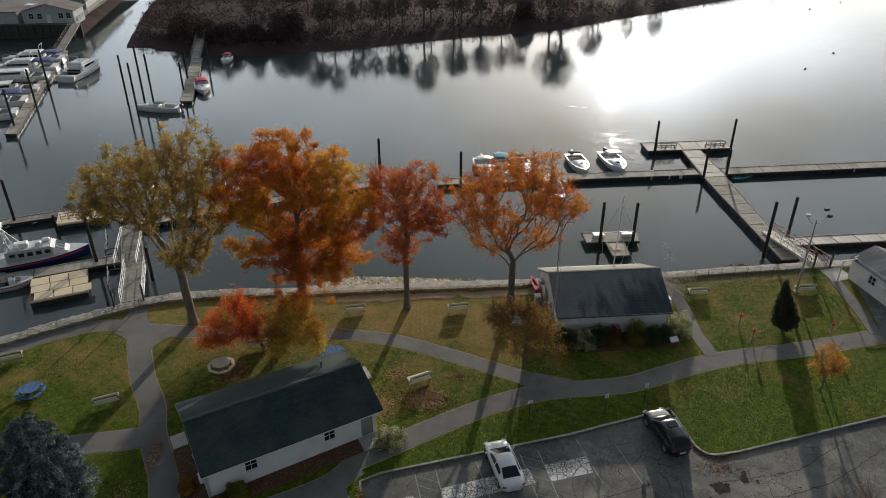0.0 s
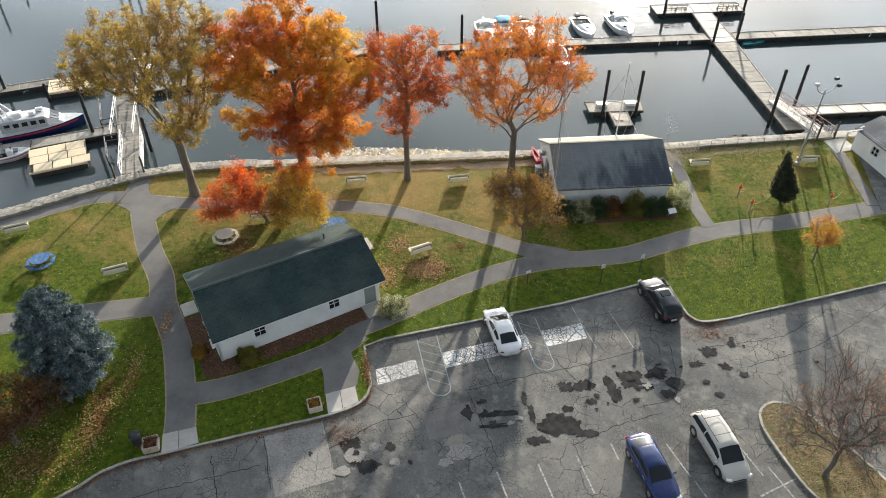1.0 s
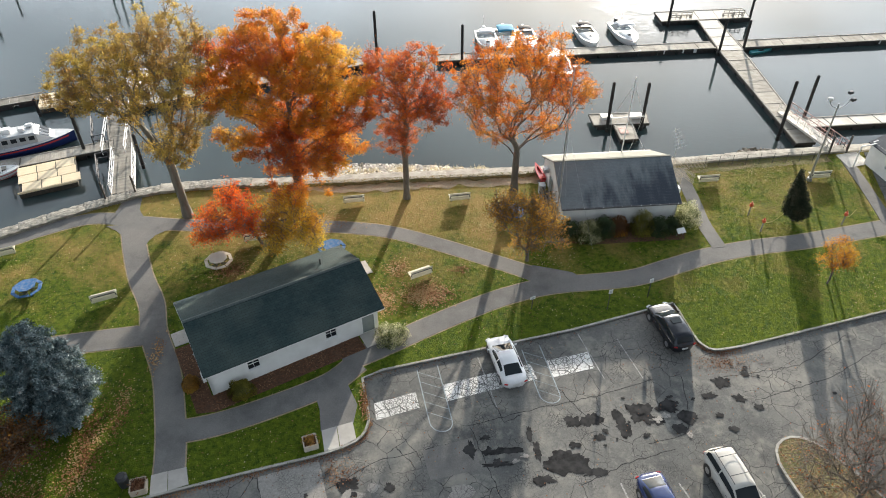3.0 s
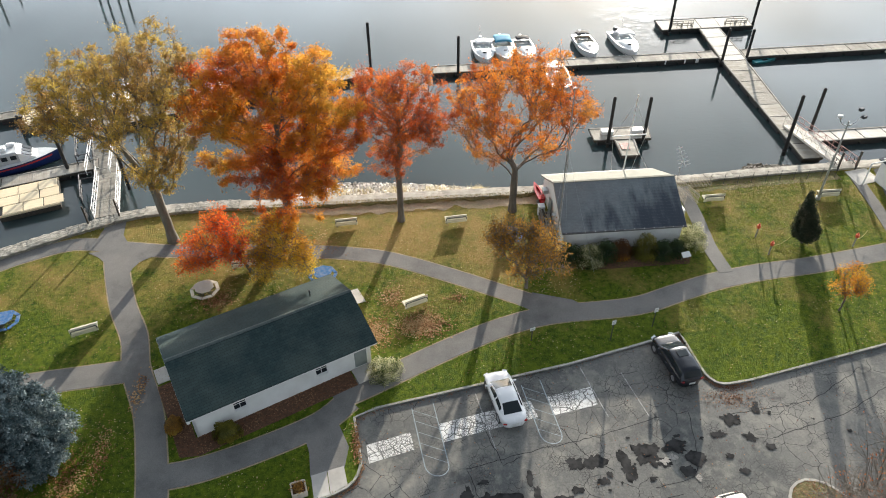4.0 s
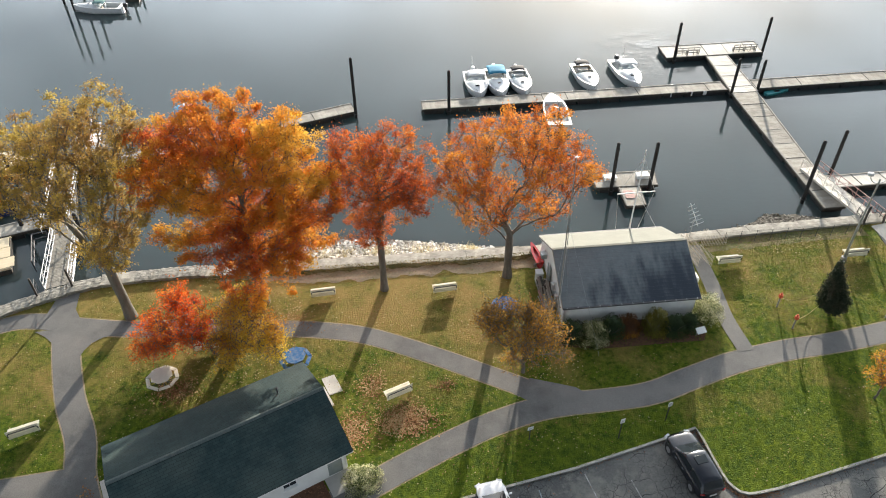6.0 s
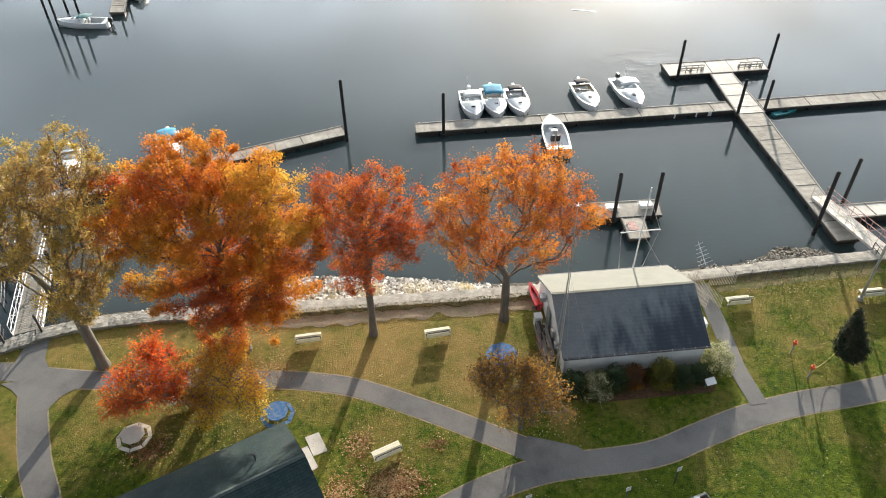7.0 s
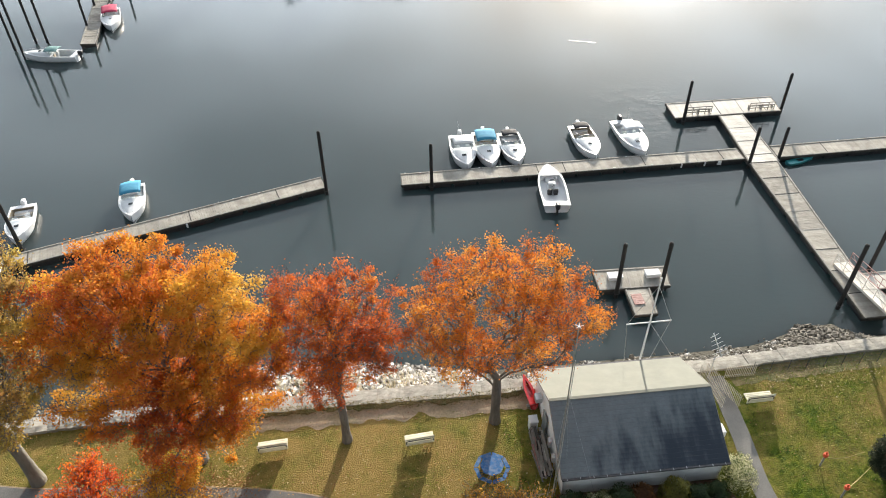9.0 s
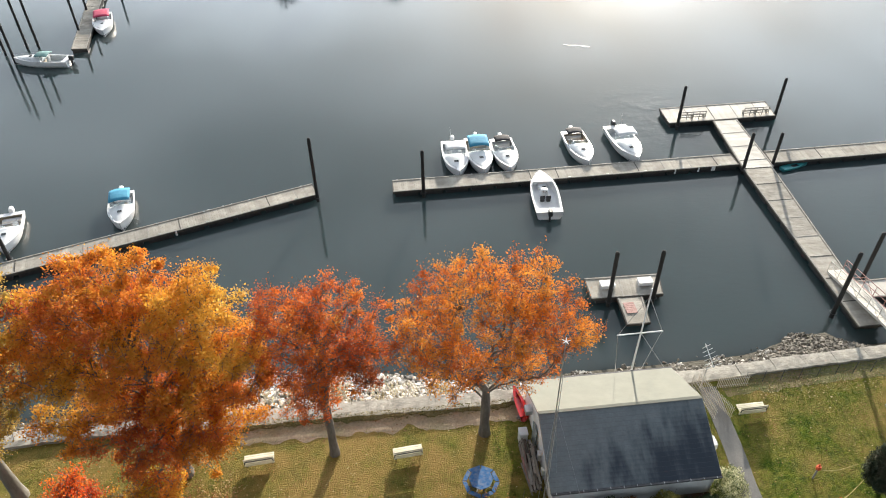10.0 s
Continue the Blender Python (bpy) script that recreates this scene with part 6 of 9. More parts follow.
def house_a():
    """Long low white building with a dark green gable roof."""
    ang = math.degrees(math.atan2(39.15 - 33.6, -1.26 + 13.16))
    cx, cy = (-13.16 - 1.26 - 16.09 - 4.43) / 4, (33.6 + 39.15 + 41.0 + 46.63) / 4
    base = gz(cy) - 0.05
    root = thing("park_building", pose(cx, cy, base, 0, 0, ang), "long white painted building with dark green shingle roof", "building")
    hx, hy, ze, zr, oh = 6.52, 4.05, 3.15 - base, 4.72 - base, 0.75
    wx, wy = hx - 0.30, hy - oh
    fl = -0.45
    bm = B()
    panel(bm, -wx, wx, fl, ze + 0.02, -wy, 0.2, [(-3.575, -2.725, 0.85, 1.80), (2.125, 2.975, 0.85, 1.80), (wx - 1.25, wx - 0.30, 0.05, 2.1)])
    part("wall", bm, M["white"], root)
    bm = B()
    panel(bm, -wx, wx, fl, ze + 0.02, wy, 0.2)
    part("wall", bm, M["white"], root)
    for sx in (-1, 1):
        bm = B()
        vs = [(-wy - 0.1, fl), (wy + 0.1, fl), (wy + 0.1, ze + 0.02), (0, zr - 0.12), (-wy - 0.1, ze + 0.02)]
        fr = [bm.verts.new((sx * wx - sx * 0.0, y, z)) for y, z in vs]
        fc = bm.faces.new(fr)
        ex = bmesh.ops.extrude_face_region(bm, geom=[fc])
        for q in ex["geom"]:
            if isinstance(q, bmesh.types.BMVert):
                q.co.x -= sx * 0.2
        part("gable_wall", bm, M["white"], root)
    roof_slope("roof_slope", -hx, hx, -hy, ze, 0, zr, 0.10, M["roofA"], root, "dark green asphalt shingles")
    roof_slope("roof_slope", -hx, hx, hy, ze, 0, zr, 0.10, M["roofA"], root, "dark green asphalt shingles with broad paler blotches")
    bm = B()
    n = 44
    for k in range(n):
        x = -hx + (k + 0.5) * 2 * hx / n
        for s in (-1, 1):
            box(bm, (0, 0, 0), (1, 1, 1), m=Matrix.Translation((x, s * 0.075, zr + 0.012)) @ Matrix.Rotation(-s * math.atan2(zr - ze, hy), 4, "X") @ Matrix.Diagonal((2 * hx / n - 0.01, 0.17, 0.025, 1)))
    part("ridge_cap", bm, M["ridge"], root)
    for s in (-1, 1):
        bm = B()
        beam(bm, (-hx, s * (hy - 0.02), ze - 0.13), (hx, s * (hy - 0.02), ze - 0.13), 0.03, 0.16)
        part("fascia", bm, M["trim"], root)
        for t in (-1, 1):
            bm = B()
            beam(bm, (s * (hx - 0.01), t * hy, ze - 0.12), (s * (hx - 0.01), 0, zr - 0.12), 0.03, 0.16)
            part("bargeboard", bm, M["trim"], root)
    window(root, -3.15, 1.325, 0.85, 0.95, -wy)
    window(root, 2.55, 1.325, 0.85, 0.95, -wy)
    bm = B()
    box(bm, (wx - 0.775, -wy - 0.02, 1.07), (0.93, 0.06, 2.04), bevel=0.01)
    d = part("door", bm, M["greydoor"], root, "flush grey-green door")
    bm = B()
    rod(bm, (wx - 1.15, -wy - 0.05, 1.05), (wx - 1.15, -wy - 0.13, 1.05), 0.03, 0.035)
    part("handle", bm, M["chrome"], d)
    bm = B()
    rod(bm, (4.0, 1.55, ze + (zr - ze) * (1 - 1.55 / hy) - 0.1), (4.0, 1.55, zr - 0.15), 0.05, 0.05)
    rod(bm, (4.0, 1.55, zr - 0.15), (4.0, 1.55, zr - 0.07), 0.09, 0.08)
    part("vent_pipe", bm, M["darksteel"], root)
    # lamps and boxes on the end wall
    bm = B()
    box(bm, (-wx - 0.22, -2.9, 1.4), (0.22, 0.5, 0.6), bevel=0.02)
    part("meter_box", bm, M["trim"], root)
    bm = B()
    box(bm, (-wx - 0.2, -1.2, 1.9), (0.2, 0.26, 0.3), bevel=0.04)
    rod(bm, (-wx - 0.1, -1.2, 2.1), (-wx - 0.35, -1.2, 2.05), 0.04)
    part("wall_lamp", bm, M["steel"], root)
    # entrance slabs
    for nm, pts in (("doorstep", [(wx - 1.6, -wy - 1.5), (wx + 0.1, -wy - 1.5), (wx + 0.1, -wy - 0.12), (wx - 1.6, -wy - 0.12)]), ("end_slab", [(-wx - 1.2, 2.2), (-wx - 0.12, 2.2), (-wx - 0.12, 3.6), (-wx - 1.2, 3.6)]), ("end_slab", [(wx + 0.12, 1.4), (wx + 1.2, 1.4), (wx + 1.2, 3.2), (wx + 0.12, 3.2)])):
        m = root.matrix_basis
        world_pts = [(m @ Vector((px, py, 0))) for px, py in pts]
        tagged(slab(nm, [(q.x, q.y) for q in world_pts], 0.05, 0.12, M["concrete"]), "pale concrete slab at the building's entrance", "slab", "entrance slabs", kind="structure")
    bed = [(-wx - 0.2, -wy - 1.5), (wx - 1.7, -wy - 1.5), (wx - 1.7, -wy - 0.1), (-wx - 0.1, -wy - 0.1), (-wx - 0.1, 2.0), (-wx - 1.3, 2.0), (-wx - 1.4, -wy - 1.0)]
    wp = [root.matrix_basis @ Vector((px, py, 0)) for px, py in bed]
    tagged(slab("mulch_bed", [(q.x, q.y) for q in wp], 0.018, 0.05, M["mulch"]), "russet mulch and leaf bed under the wall", "flower bed", kind="structure")
    return [(q.x, q.y) for q in wp]


MULCH = house_a()
tagged(slab("end_slab", [(-3.55, 46.8), (-2.67, 47.1), (-2.05, 45.65), (-2.95, 45.35)], 0.05, 0.12, M["concrete"]), "pale concrete slab at the building's entrance", "slab", "entrance slabs", kind="structure")


def house_b():
    """White boathouse by the shore with a slate-grey gable roof, its river side in a grey-buff of its own."""
    base = 0.95
    root = thing("boathouse", pose(19.3, 54.0, base, 0, 0, 0.2), "white boathouse with slate-grey shingle roof beside the sea wall", "building")
    hx, hy, ze, zr = 5.2, 4.25, 3.1 - base, 5.2 - base
    wx, wy = hx - 0.2, hy - 0.35
    for s in (-1, 1):
        bm = B()
        panel(bm, -wx, wx, -0.3, ze + 0.05, s * wy, 0.2)
        part("wall", bm, M["white"], root)
        bm = B()
        vs = [(-wy - 0.1, -0.3), (wy + 0.1, -0.3), (wy + 0.1, ze + 0.05), (0, zr - 0.12), (-wy - 0.1, ze + 0.05)]
        fc = bm.faces.new([bm.verts.new((s * wx, y, z)) for y, z in vs])
        ex = bmesh.ops.extrude_face_region(bm, geom=[fc])
        for q in ex["geom"]:
            if isinstance(q, bmesh.types.BMVert):
                q.co.x -= s * 0.2
        part("gable_wall", bm, M["white"], root)
        roof_slope("roof_slope", -hx, hx, s * hy, ze, 0, zr, 0.10, M["roofB"] if s < 0 else M["roofpale"], root, "slate-grey shingles streaked with damp" if s < 0 else "pale grey-buff roll roofing")
        bm = B()
        beam(bm, (-hx, s * (hy + 0.06), ze - 0.06), (hx, s * (hy + 0.06), ze - 0.06), 0.13, 0.10)
        part("gutter", bm, M["darksteel"], root)
        for t in (-1, 1):
            bm = B()
            beam(bm, (s * (hx + 0.012), t * hy, ze - 0.09), (s * (hx + 0.012), 0, zr - 0.09), 0.03, 0.13)
            part("bargeboard", bm, M["greytimber"], root)
    bm = B()
    box(bm, (0, 0, zr + 0.0), (2 * hx, 0.22, 0.03))
    part("ridge_cap", bm, M["roofpale"], root)
    for k in range(13):
        bm = B()
        x = -hx + 0.3 + k * (2 * hx - 0.6) / 12
        box(bm, (x, -hy - 0.06, ze - 0.005), (0.03, 0.16, 0.02))
        part("gutter_strap", bm, M["steel"], root)
    # west gable: door, meter boxes, bench
    bm = B()
    box(bm, (-wx - 0.13, 0.6, 1.0), (0.06, 0.9, 2.0), bevel=0.01)
    part("door", bm, M["greydoor"], root, "grey gable door")
    for y, z, s in ((-1.2, 1.5, (.22, .4, .6)), (-2.2, 1.3, (.2, .35, .5)), (1.9, 2.1, (.45, .6, .4))):
        bm = B()
        box(bm, (-wx - 0.1 - s[0] / 2, y, z), s, bevel=0.02)
        part("meter_box", bm, M["steel"], root)
    bm = B()
    box(bm, (wx + 0.55, -1.7, 1.75), (0.8, 0.75, 0.5), bevel=0.03)
    ac = part("air_conditioner", bm, M["trim"], root, "white window air conditioner")
    for k in range(6):
        bm = B()
        box(bm, (wx + 0.96, -1.7, 1.56 + k * 0.075), (0.03, 0.66, 0.02))
        part("louvre", bm, M["trim"], ac)
    return root


house_b()


def shed():
    root = thing("shed", pose(48.3, 54.5, gz(54.5), 0, 0, 8), "small white shed with grey roof and lean-to", "shed")
    hx, hy, ze, zr = 2.3, 2.9, 2.5, 3.4
    for s in (-1, 1):
        bm = B()
        panel(bm, -hy, hy, -0.2, ze, s * (hx - 0.1), 0.16, [(-0.4, 0.5, 1.0, 1.9)] if s < 0 else [])
        bmesh.ops.rotate(bm, verts=bm.verts, cent=(0, 0, 0), matrix=Matrix.Rotation(radians(90), 3, "Z"))
        for v in bm.verts:
            v.co = Vector((s * (hx - 0.1) + (v.co.x + s * (hx - 0.1)), v.co.y, v.co.z))
        part("wall", bm, M["white"], root)
        bm = B()
        vs = [(-hx, -0.2), (hx, -0.2), (hx, ze), (0, zr), (-hx, ze)]
        fc = bm.faces.new([bm.verts.new((x, s * hy, z)) for x, z in vs])
        ex = bmesh.ops.extrude_face_region(bm, geom=[fc])
        for q in ex["geom"]:
            if isinstance(q, bmesh.types.BMVert):
                q.co.y -= s * 0.16
        part("gable_wall", bm, M["white"], root)
        r = roof_slope("roof_slope", -hy - 0.2, hy + 0.2, s * (hx + 0.25), ze - 0.12, 0, zr + 0.06, 0.08, M["roofpale"] if s < 0 else M["roofB"], root, "grey weathered roofing")
        r.rotation_euler = (0, 0, radians(90))
    bm = B()
    box(bm, (-hx + 0.14, 0.05, 1.45), (0.03, 0.9, 0.9))
    wd_ = part("window", bm, M["pane"], root, "dark window pane")
    bm = B()
    for q in (-0.4, 0.05, 0.5):
        box(bm, (-hx - 0.02, q, 1.45), (0.06, 0.05, 0.95))
    for q in (1.0, 1.45, 1.9):
        box(bm, (-hx - 0.02, 0.05, q), (0.06, 0.95, 0.05))
    part("frame", bm, M["trim"], wd_)
    bm = B()
    box(bm, (-hx - 0.28, -1.7, 1.7), (0.5, 0.6, 0.42), bevel=0.03)
    part("air_conditioner", bm, M["trim"], root)
    bm = B()
    rod(bm, (-1.2, -1.5, 3.1), (-1.2, -1.5, 3.55), 0.025)
    for k in range(10):
        a = 2 * math.pi * k / 10
        b = 2 * math.pi * (k + 1) / 10
        c = Vector((-1.2, -1.55, 3.6))
        vs = [c + Vector((0, 0.06, -0.05)), c + Vector((0.36 * math.cos(a), -0.05, 0.28 * math.sin(a))), c + Vector((0.36 * math.cos(b), -0.05, 0.28 * math.sin(b)))]
        bm.faces.new([bm.verts.new(q) for q in vs])
    part("satellite_dish", bm, M["darksteel"], root)
    bm = B()
    beam(bm, (-hx - 1.5, hy - 0.4, 0), (-hx - 1.5, hy - 0.4, 2.4), 0.09, 0.09)
    beam(bm, (-hx - 1.5, hy - 0.4, 2.4), (-hx + 0.1, hy - 0.4, 2.5), 0.09, 0.09)
    part("porch_post", bm, M["trim"], root)
    tagged(slab("shed_slab", [(43.8, 56.4), (46.2, 56.9), (45.9, 59.0), (43.6, 58.6)], 0.05, 0.1, M["concrete"]), "pale slab beside the shed", "slab", kind="structure")


shed()

# ---- docks ----
def dock(name, corners, label, material="deck", group="", board=0.22, rim=True, float_h=0.62, z=DECK, cleats=0, bumpers=0, seed=1):
    """A floating dock: boards across its length, a dark timber rim, floats below. corners: two long edges as (a0, a1, b0, b1)."""
    rng = random.Random(seed)
    a0, a1, b0, b1 = [Vector((*p, 0)) for p in corners]
    c = (a0 + a1 + b0 + b1) / 4
    root = thing(name, Matrix.Translation((c.x, c.y, z)), label, "dock", group)
    a0, a1, b0, b1 = a0 - c, a1 - c, b0 - c, b1 - c
    n = max(3, int((a1 - a0).length / board))
    v, f = [], []
    bay = max(6, int(2.9 / board))
    up = Vector((0, 0, 1))
    for k in range(n):
        if k % bay == 0 and k and n - k > 3:
            tagged(obj("decking", v, f, M[material], root), kind="stuff")
            v, f = [], []
            bm = B()
            beam(bm, a0.lerp(a1, k / n) + up * 0.012, b0.lerp(b1, k / n) + up * 0.012, 0.09, 0.03)
            part("joint_plank", bm, M["greytimber"] if rng.random() < 0.6 else M["timber"], root)
        t0, t1 = (k + 0.018) / n, (k + 0.982) / n
        dz = rng.uniform(-0.004, 0.004)
        pts = [a0.lerp(a1, t0), a0.lerp(a1, t1), b0.lerp(b1, t1), b0.lerp(b1, t0)]
        o = len(v)
        v += [p + Vector((0, 0, dz)) for p in pts] + [p + Vector((0, 0, dz - 0.05)) for p in pts]
        f += [(o, o + 1, o + 2, o + 3), (o + 7, o + 6, o + 5, o + 4)] + [(o + i, o + 4 + i, o + 4 + (i + 1) % 4, o + (i + 1) % 4) for i in range(4)]
    d = obj("decking", v, f, M[material], root)
    tagged(d, kind="stuff")
    if rim:
        for p, q in ((a0, a1), (b0, b1), (a0, b0), (a1, b1)):
            bm = B()
            beam(bm, p - up * 0.10, q - up * 0.10, 0.10, 0.24)
            part("rim", bm, M["timber"], root)
        for p, q in ((a0, a1), (b0, b1)):
            bm = B()
            inn = ((b0 + b1) / 2 - (a0 + a1) / 2).normalized() * (0.10 if p is a0 else -0.10)
            beam(bm, p + inn + up * 0.035, q + inn + up * 0.035, 0.12, 0.05)
            part("edge_rail", bm, M["greytimber"], root)
    m = max(1, int((a1 - a0).length / 2.6))
    for k in range(m):
        t = (k + 0.5) / m
        p, q = a0.lerp(a1, t), b0.lerp(b1, t)
        bm = B()
        ax = (a1 - a0).normalized()
        box(bm, (0, 0, 0), (1, 1, 1), m=Matrix.Translation((p + q) / 2 - up * (0.06 + float_h / 2)) @ Matrix.Rotation(math.atan2(ax.y, ax.x), 4, "Z") @ Matrix.Diagonal((min(2.3, (a1 - a0).length * .9), (p - q).length * 0.9, float_h, 1)))
        part("float", bm, M["black"], root)
    for k in range(cleats):
        t = (k + 0.5) / cleats
        for p in (a0.lerp(a1, t), b0.lerp(b1, t)):
            bm = B()
            q = p * 0.0 + p + ((a0 + b0 + a1 + b1) / 4 + (a1 - a0) * (t - 0.5) - p).normalized() * 0.16
            box(bm, (q.x, q.y, 0.09), (0.26, 0.05, 0.04), bevel=0.01)
            box(bm, (q.x, q.y, 0.05), (0.10, 0.05, 0.06))
            part("cleat", bm, M["steel"], root)
    for k in range(bumpers):
        t = rng.random()
        p = (a0 if rng.random() < .5 else b0).lerp(a1 if rng.random() < .5 else b1, 0)
        side = rng.random() < 0.5
        p = a0.lerp(a1, t) if side else b0.lerp(b1, t)
        bm = B()
        rod(bm, p + up * 0.02, p - up * 0.45, 0.11, 0.09, 8)
        part("fender", bm, M["gel"], root)
    return root


def pile(x, y, top, r=0.17, group="mooring piles", lean=(0, 0)):
    bm = B()
    h = top - WATER + 3
    rod(bm, (0, 0, 0), (lean[0], lean[1], h), r * 1.08, r, 12)
    rod(bm, (lean[0], lean[1], h), (lean[0], lean[1], h + 0.10), r * 0.95, r * 0.45, 12)
    e = thing("mooring_pile", pose(x, y, WATER - 3), "tall tarred dark mooring pile standing in the water", "pile", group)
    part("shaft", bm, M["pile"], e)
    bm = B()
    for k in range(12):
        a, b = 2 * math.pi * k / 12, 2 * math.pi * (k + 1) / 12
        q = r + 0.10
        rod(bm, (q * math.cos(a), q * math.sin(a), 3.55), (q * math.cos(b), q * math.sin(b), 3.55), 0.025, n=4)
    part("hoop", bm, M["darksteel"], e)


dock("floating_dock", ((6.45, 88.85), (43.1, 89.5), (6.45, 86.7), (43.1, 87.3)), "long weathered grey plank dock with mooring cleats", cleats=9, bumpers=9, seed=3)
dock("floating_dock", ((46.9, 89.55), (92, 90.6), (46.7, 87.15), (92, 88.3)), "long weathered grey plank dock with mooring cleats", cleats=6, bumpers=5, seed=4)
dock("floating_dock", ((39.0, 100.3), (52.2, 100.5), (38.9, 96.65), (51.8, 96.85)), "broad pale T-head dock platform", "paledeck", seed=5)
dock("floating_dock", ((44.1, 96.6), (43.2, 86.5), (47.0, 96.6), (46.6, 86.5)), "pale plank walkway out to the dock head", "paledeck", seed=6)
dock("floating_dock", ((43.2, 86.45), (42.4, 63.4), (46.4, 86.45), (44.5, 63.4)), "long weathered plank walkway back to the shore", "deck", seed=7)
dock("floating_dock", ((45.0, 68.55), (92, 69.4), (45.2, 66.4), (92, 67.2)), "pale concrete-grey floating dock along the shore", "paledeck", seed=8, cleats=4)
dock("swim_float", ((22.25, 71.6), (28.8, 71.45), (22.2, 69.0), (28.3, 68.9)), "old grey float with a short stem, greenish boards", seed=9)
sd = dock("float_stem", ((24.35, 68.85), (24.25, 65.8), (26.5, 68.85), (26.15, 65.8)), "old grey plank stem of the float", seed=10)
for k in range(6):
    bm = B()
    box(bm, (-0.25, -0.25 + k * 0.21, 0.05), (0.9, 0.19, 0.03))
    part("rust_board", bm, M["rustred"], sd, "rust-brown painted board")
for x in (23.9, 27.2):
    e = thing("dock_box", pose(x, 70.4, DECK), "white rectangular dock box on the float", "box", "dock boxes")
    bm = B()
    box(bm, (0, 0, 0.17), (1.2, 0.75, 0.34), bevel=0.04)
    part("body", bm, M["gel"], e)
    bm = B()
    box(bm, (0, 0, 0.37), (1.26, 0.8, 0.06), bevel=0.02)
    part("lid", bm, M["gel"], e)
dock("floating_dock", ((-31.0, 79.3), (-1.9, 89.3), (-30.4, 77.3), (-1.2, 87.25)), "long weathered plank dock with rust-stained edge", cleats=7, bumpers=6, seed=11)
dock("floating_dock", ((-33.0, 79.6), (-28.6, 66.0), (-30.6, 79.6), (-26.3, 66.8)), "old grey plank walkway with white rails", "olddeck", seed=12)
dock("floating_dock", ((-58, 77.3), (-41.0, 82.7), (-57.4, 75.5), (-40.4, 80.9)), "mossy grey plank dock", "olddeck", seed=13)
dock("floating_dock", ((-60, 61.0), (-29.6, 70.8), (-59.4, 59.1), (-29.0, 68.9)), "weathered plank finger dock beside the work boat", seed=14, cleats=5)

# new plywood platforms, panel by panel
def plywood(cx, cy, ang, nx, ny, w, d, label, shift=(0,)):
    root = thing("work_platform", pose(cx, cy, DECK + 0.12, 0, 0, ang), label, "platform", "plywood platforms")
    bm = B()
    box(bm, (0, 0, -0.42), (nx * w * 0.98, ny * d * 0.98, 0.7), bevel=0.03)
    part("float", bm, M["timber"], root)
    first = None
    for i in range(nx):
        for j in range(ny):
            m = Matrix.Translation((-nx * w / 2 + w * (i + 0.5) + shift[j % len(shift)], -ny * d / 2 + d * (j + 0.5), 0.004 * j))
            if first is None:
                bm = B()
                box(bm, (0, 0, 0), (w - 0.09, d - 0.09, 0.05), bevel=0.008)
                first = part("panel", bm, M["newdeck"], root)
                first.matrix_basis = m
            else:
                twin(first, m, root)
    for s in (-1, 1):
        bm = B()
        beam(bm, (-nx * w / 2, s * (ny * d / 2 + 0.04), -0.10), (nx * w / 2, s * (ny * d / 2 + 0.04), -0.10), 0.07, 0.2)
        part("side_board", bm, M["newdeck"], root)
    return root


plywood(-34.2, 64.3, 19.5, 3, 3, 1.78, 1.55, "flat work platform sheeted with fresh pale plywood", (0.35, 0.0, -0.1))
plywood(-37.7, 80.9, 15.5, 2, 2, 2.95, 1.75, "flat work platform with pale plywood and a rail")


def railing(a, b, h, material, n, name="railing", label="", parent=None, mids=1, r=0.028, lattice=False):
    """Posts, a top rail and mid rails between two places; lattice adds diagonals."""
    a, b = Vector(a), Vector(b)
    up = Vector((0, 0, h))
    for k in range(n):
        p = a.lerp(b, k / (n - 1))
        bm = B()
        rod(bm, p, p + up, r, n=6)
        part("post", bm, material, parent)
    for k in range(mids + 1):
        z = up * ((k + 1) / (mids + 1))
        bm = B()
        rod(bm, a + z, b + z, r * 1.1, n=6)
        part("rail", bm, material, parent)
    if lattice:
        for k in range(n - 1):
            p, q = a.lerp(b, k / (n - 1)), a.lerp(b, (k + 1) / (n - 1))
            bm = B()
            rod(bm, p if k % 2 else p + up, q + up if k % 2 else q, r * 0.8, n=6)
            part("brace", bm, material, parent)


def gangway(a, b, w, rail_mat, label, deck="paledeck", h=1.05, second=None):
    a, b = Vector(a), Vector(b)
    root = thing("gangway", Matrix.Translation(a), label, "gangway")
    d = b - a
    s = Vector((-d.y, d.x, 0)).normalized() * w / 2
    v, f = [], []
    n = int(d.length / 0.25)
    for k in range(n):
        p, q = d * ((k + .05) / n), d * ((k + .95) / n)
        o = len(v)
        pts = [p - s, q - s, q + s, p + s]
        v += pts + [x - Vector((0, 0, .05)) for x in pts]
        f += [(o, o + 1, o + 2, o + 3), (o + 7, o + 6, o + 5, o + 4)] + [(o + i, o + 4 + i, o + 4 + (i + 1) % 4, o + (i + 1) % 4) for i in range(4)]
    tagged(obj("decking", v, f, M[deck], root), kind="stuff")
    for e, m in ((s, rail_mat), (-s, second or rail_mat)):
        bm = B()
        beam(bm, e - Vector((0, 0, .1)), e + d - Vector((0, 0, .1)), 0.08, 0.22)
        part("side_beam", bm, m, root)
        railing(e, e + d, h, m, max(5, int(d.length / 1.1)), parent=root, lattice=True, mids=1)
    return root


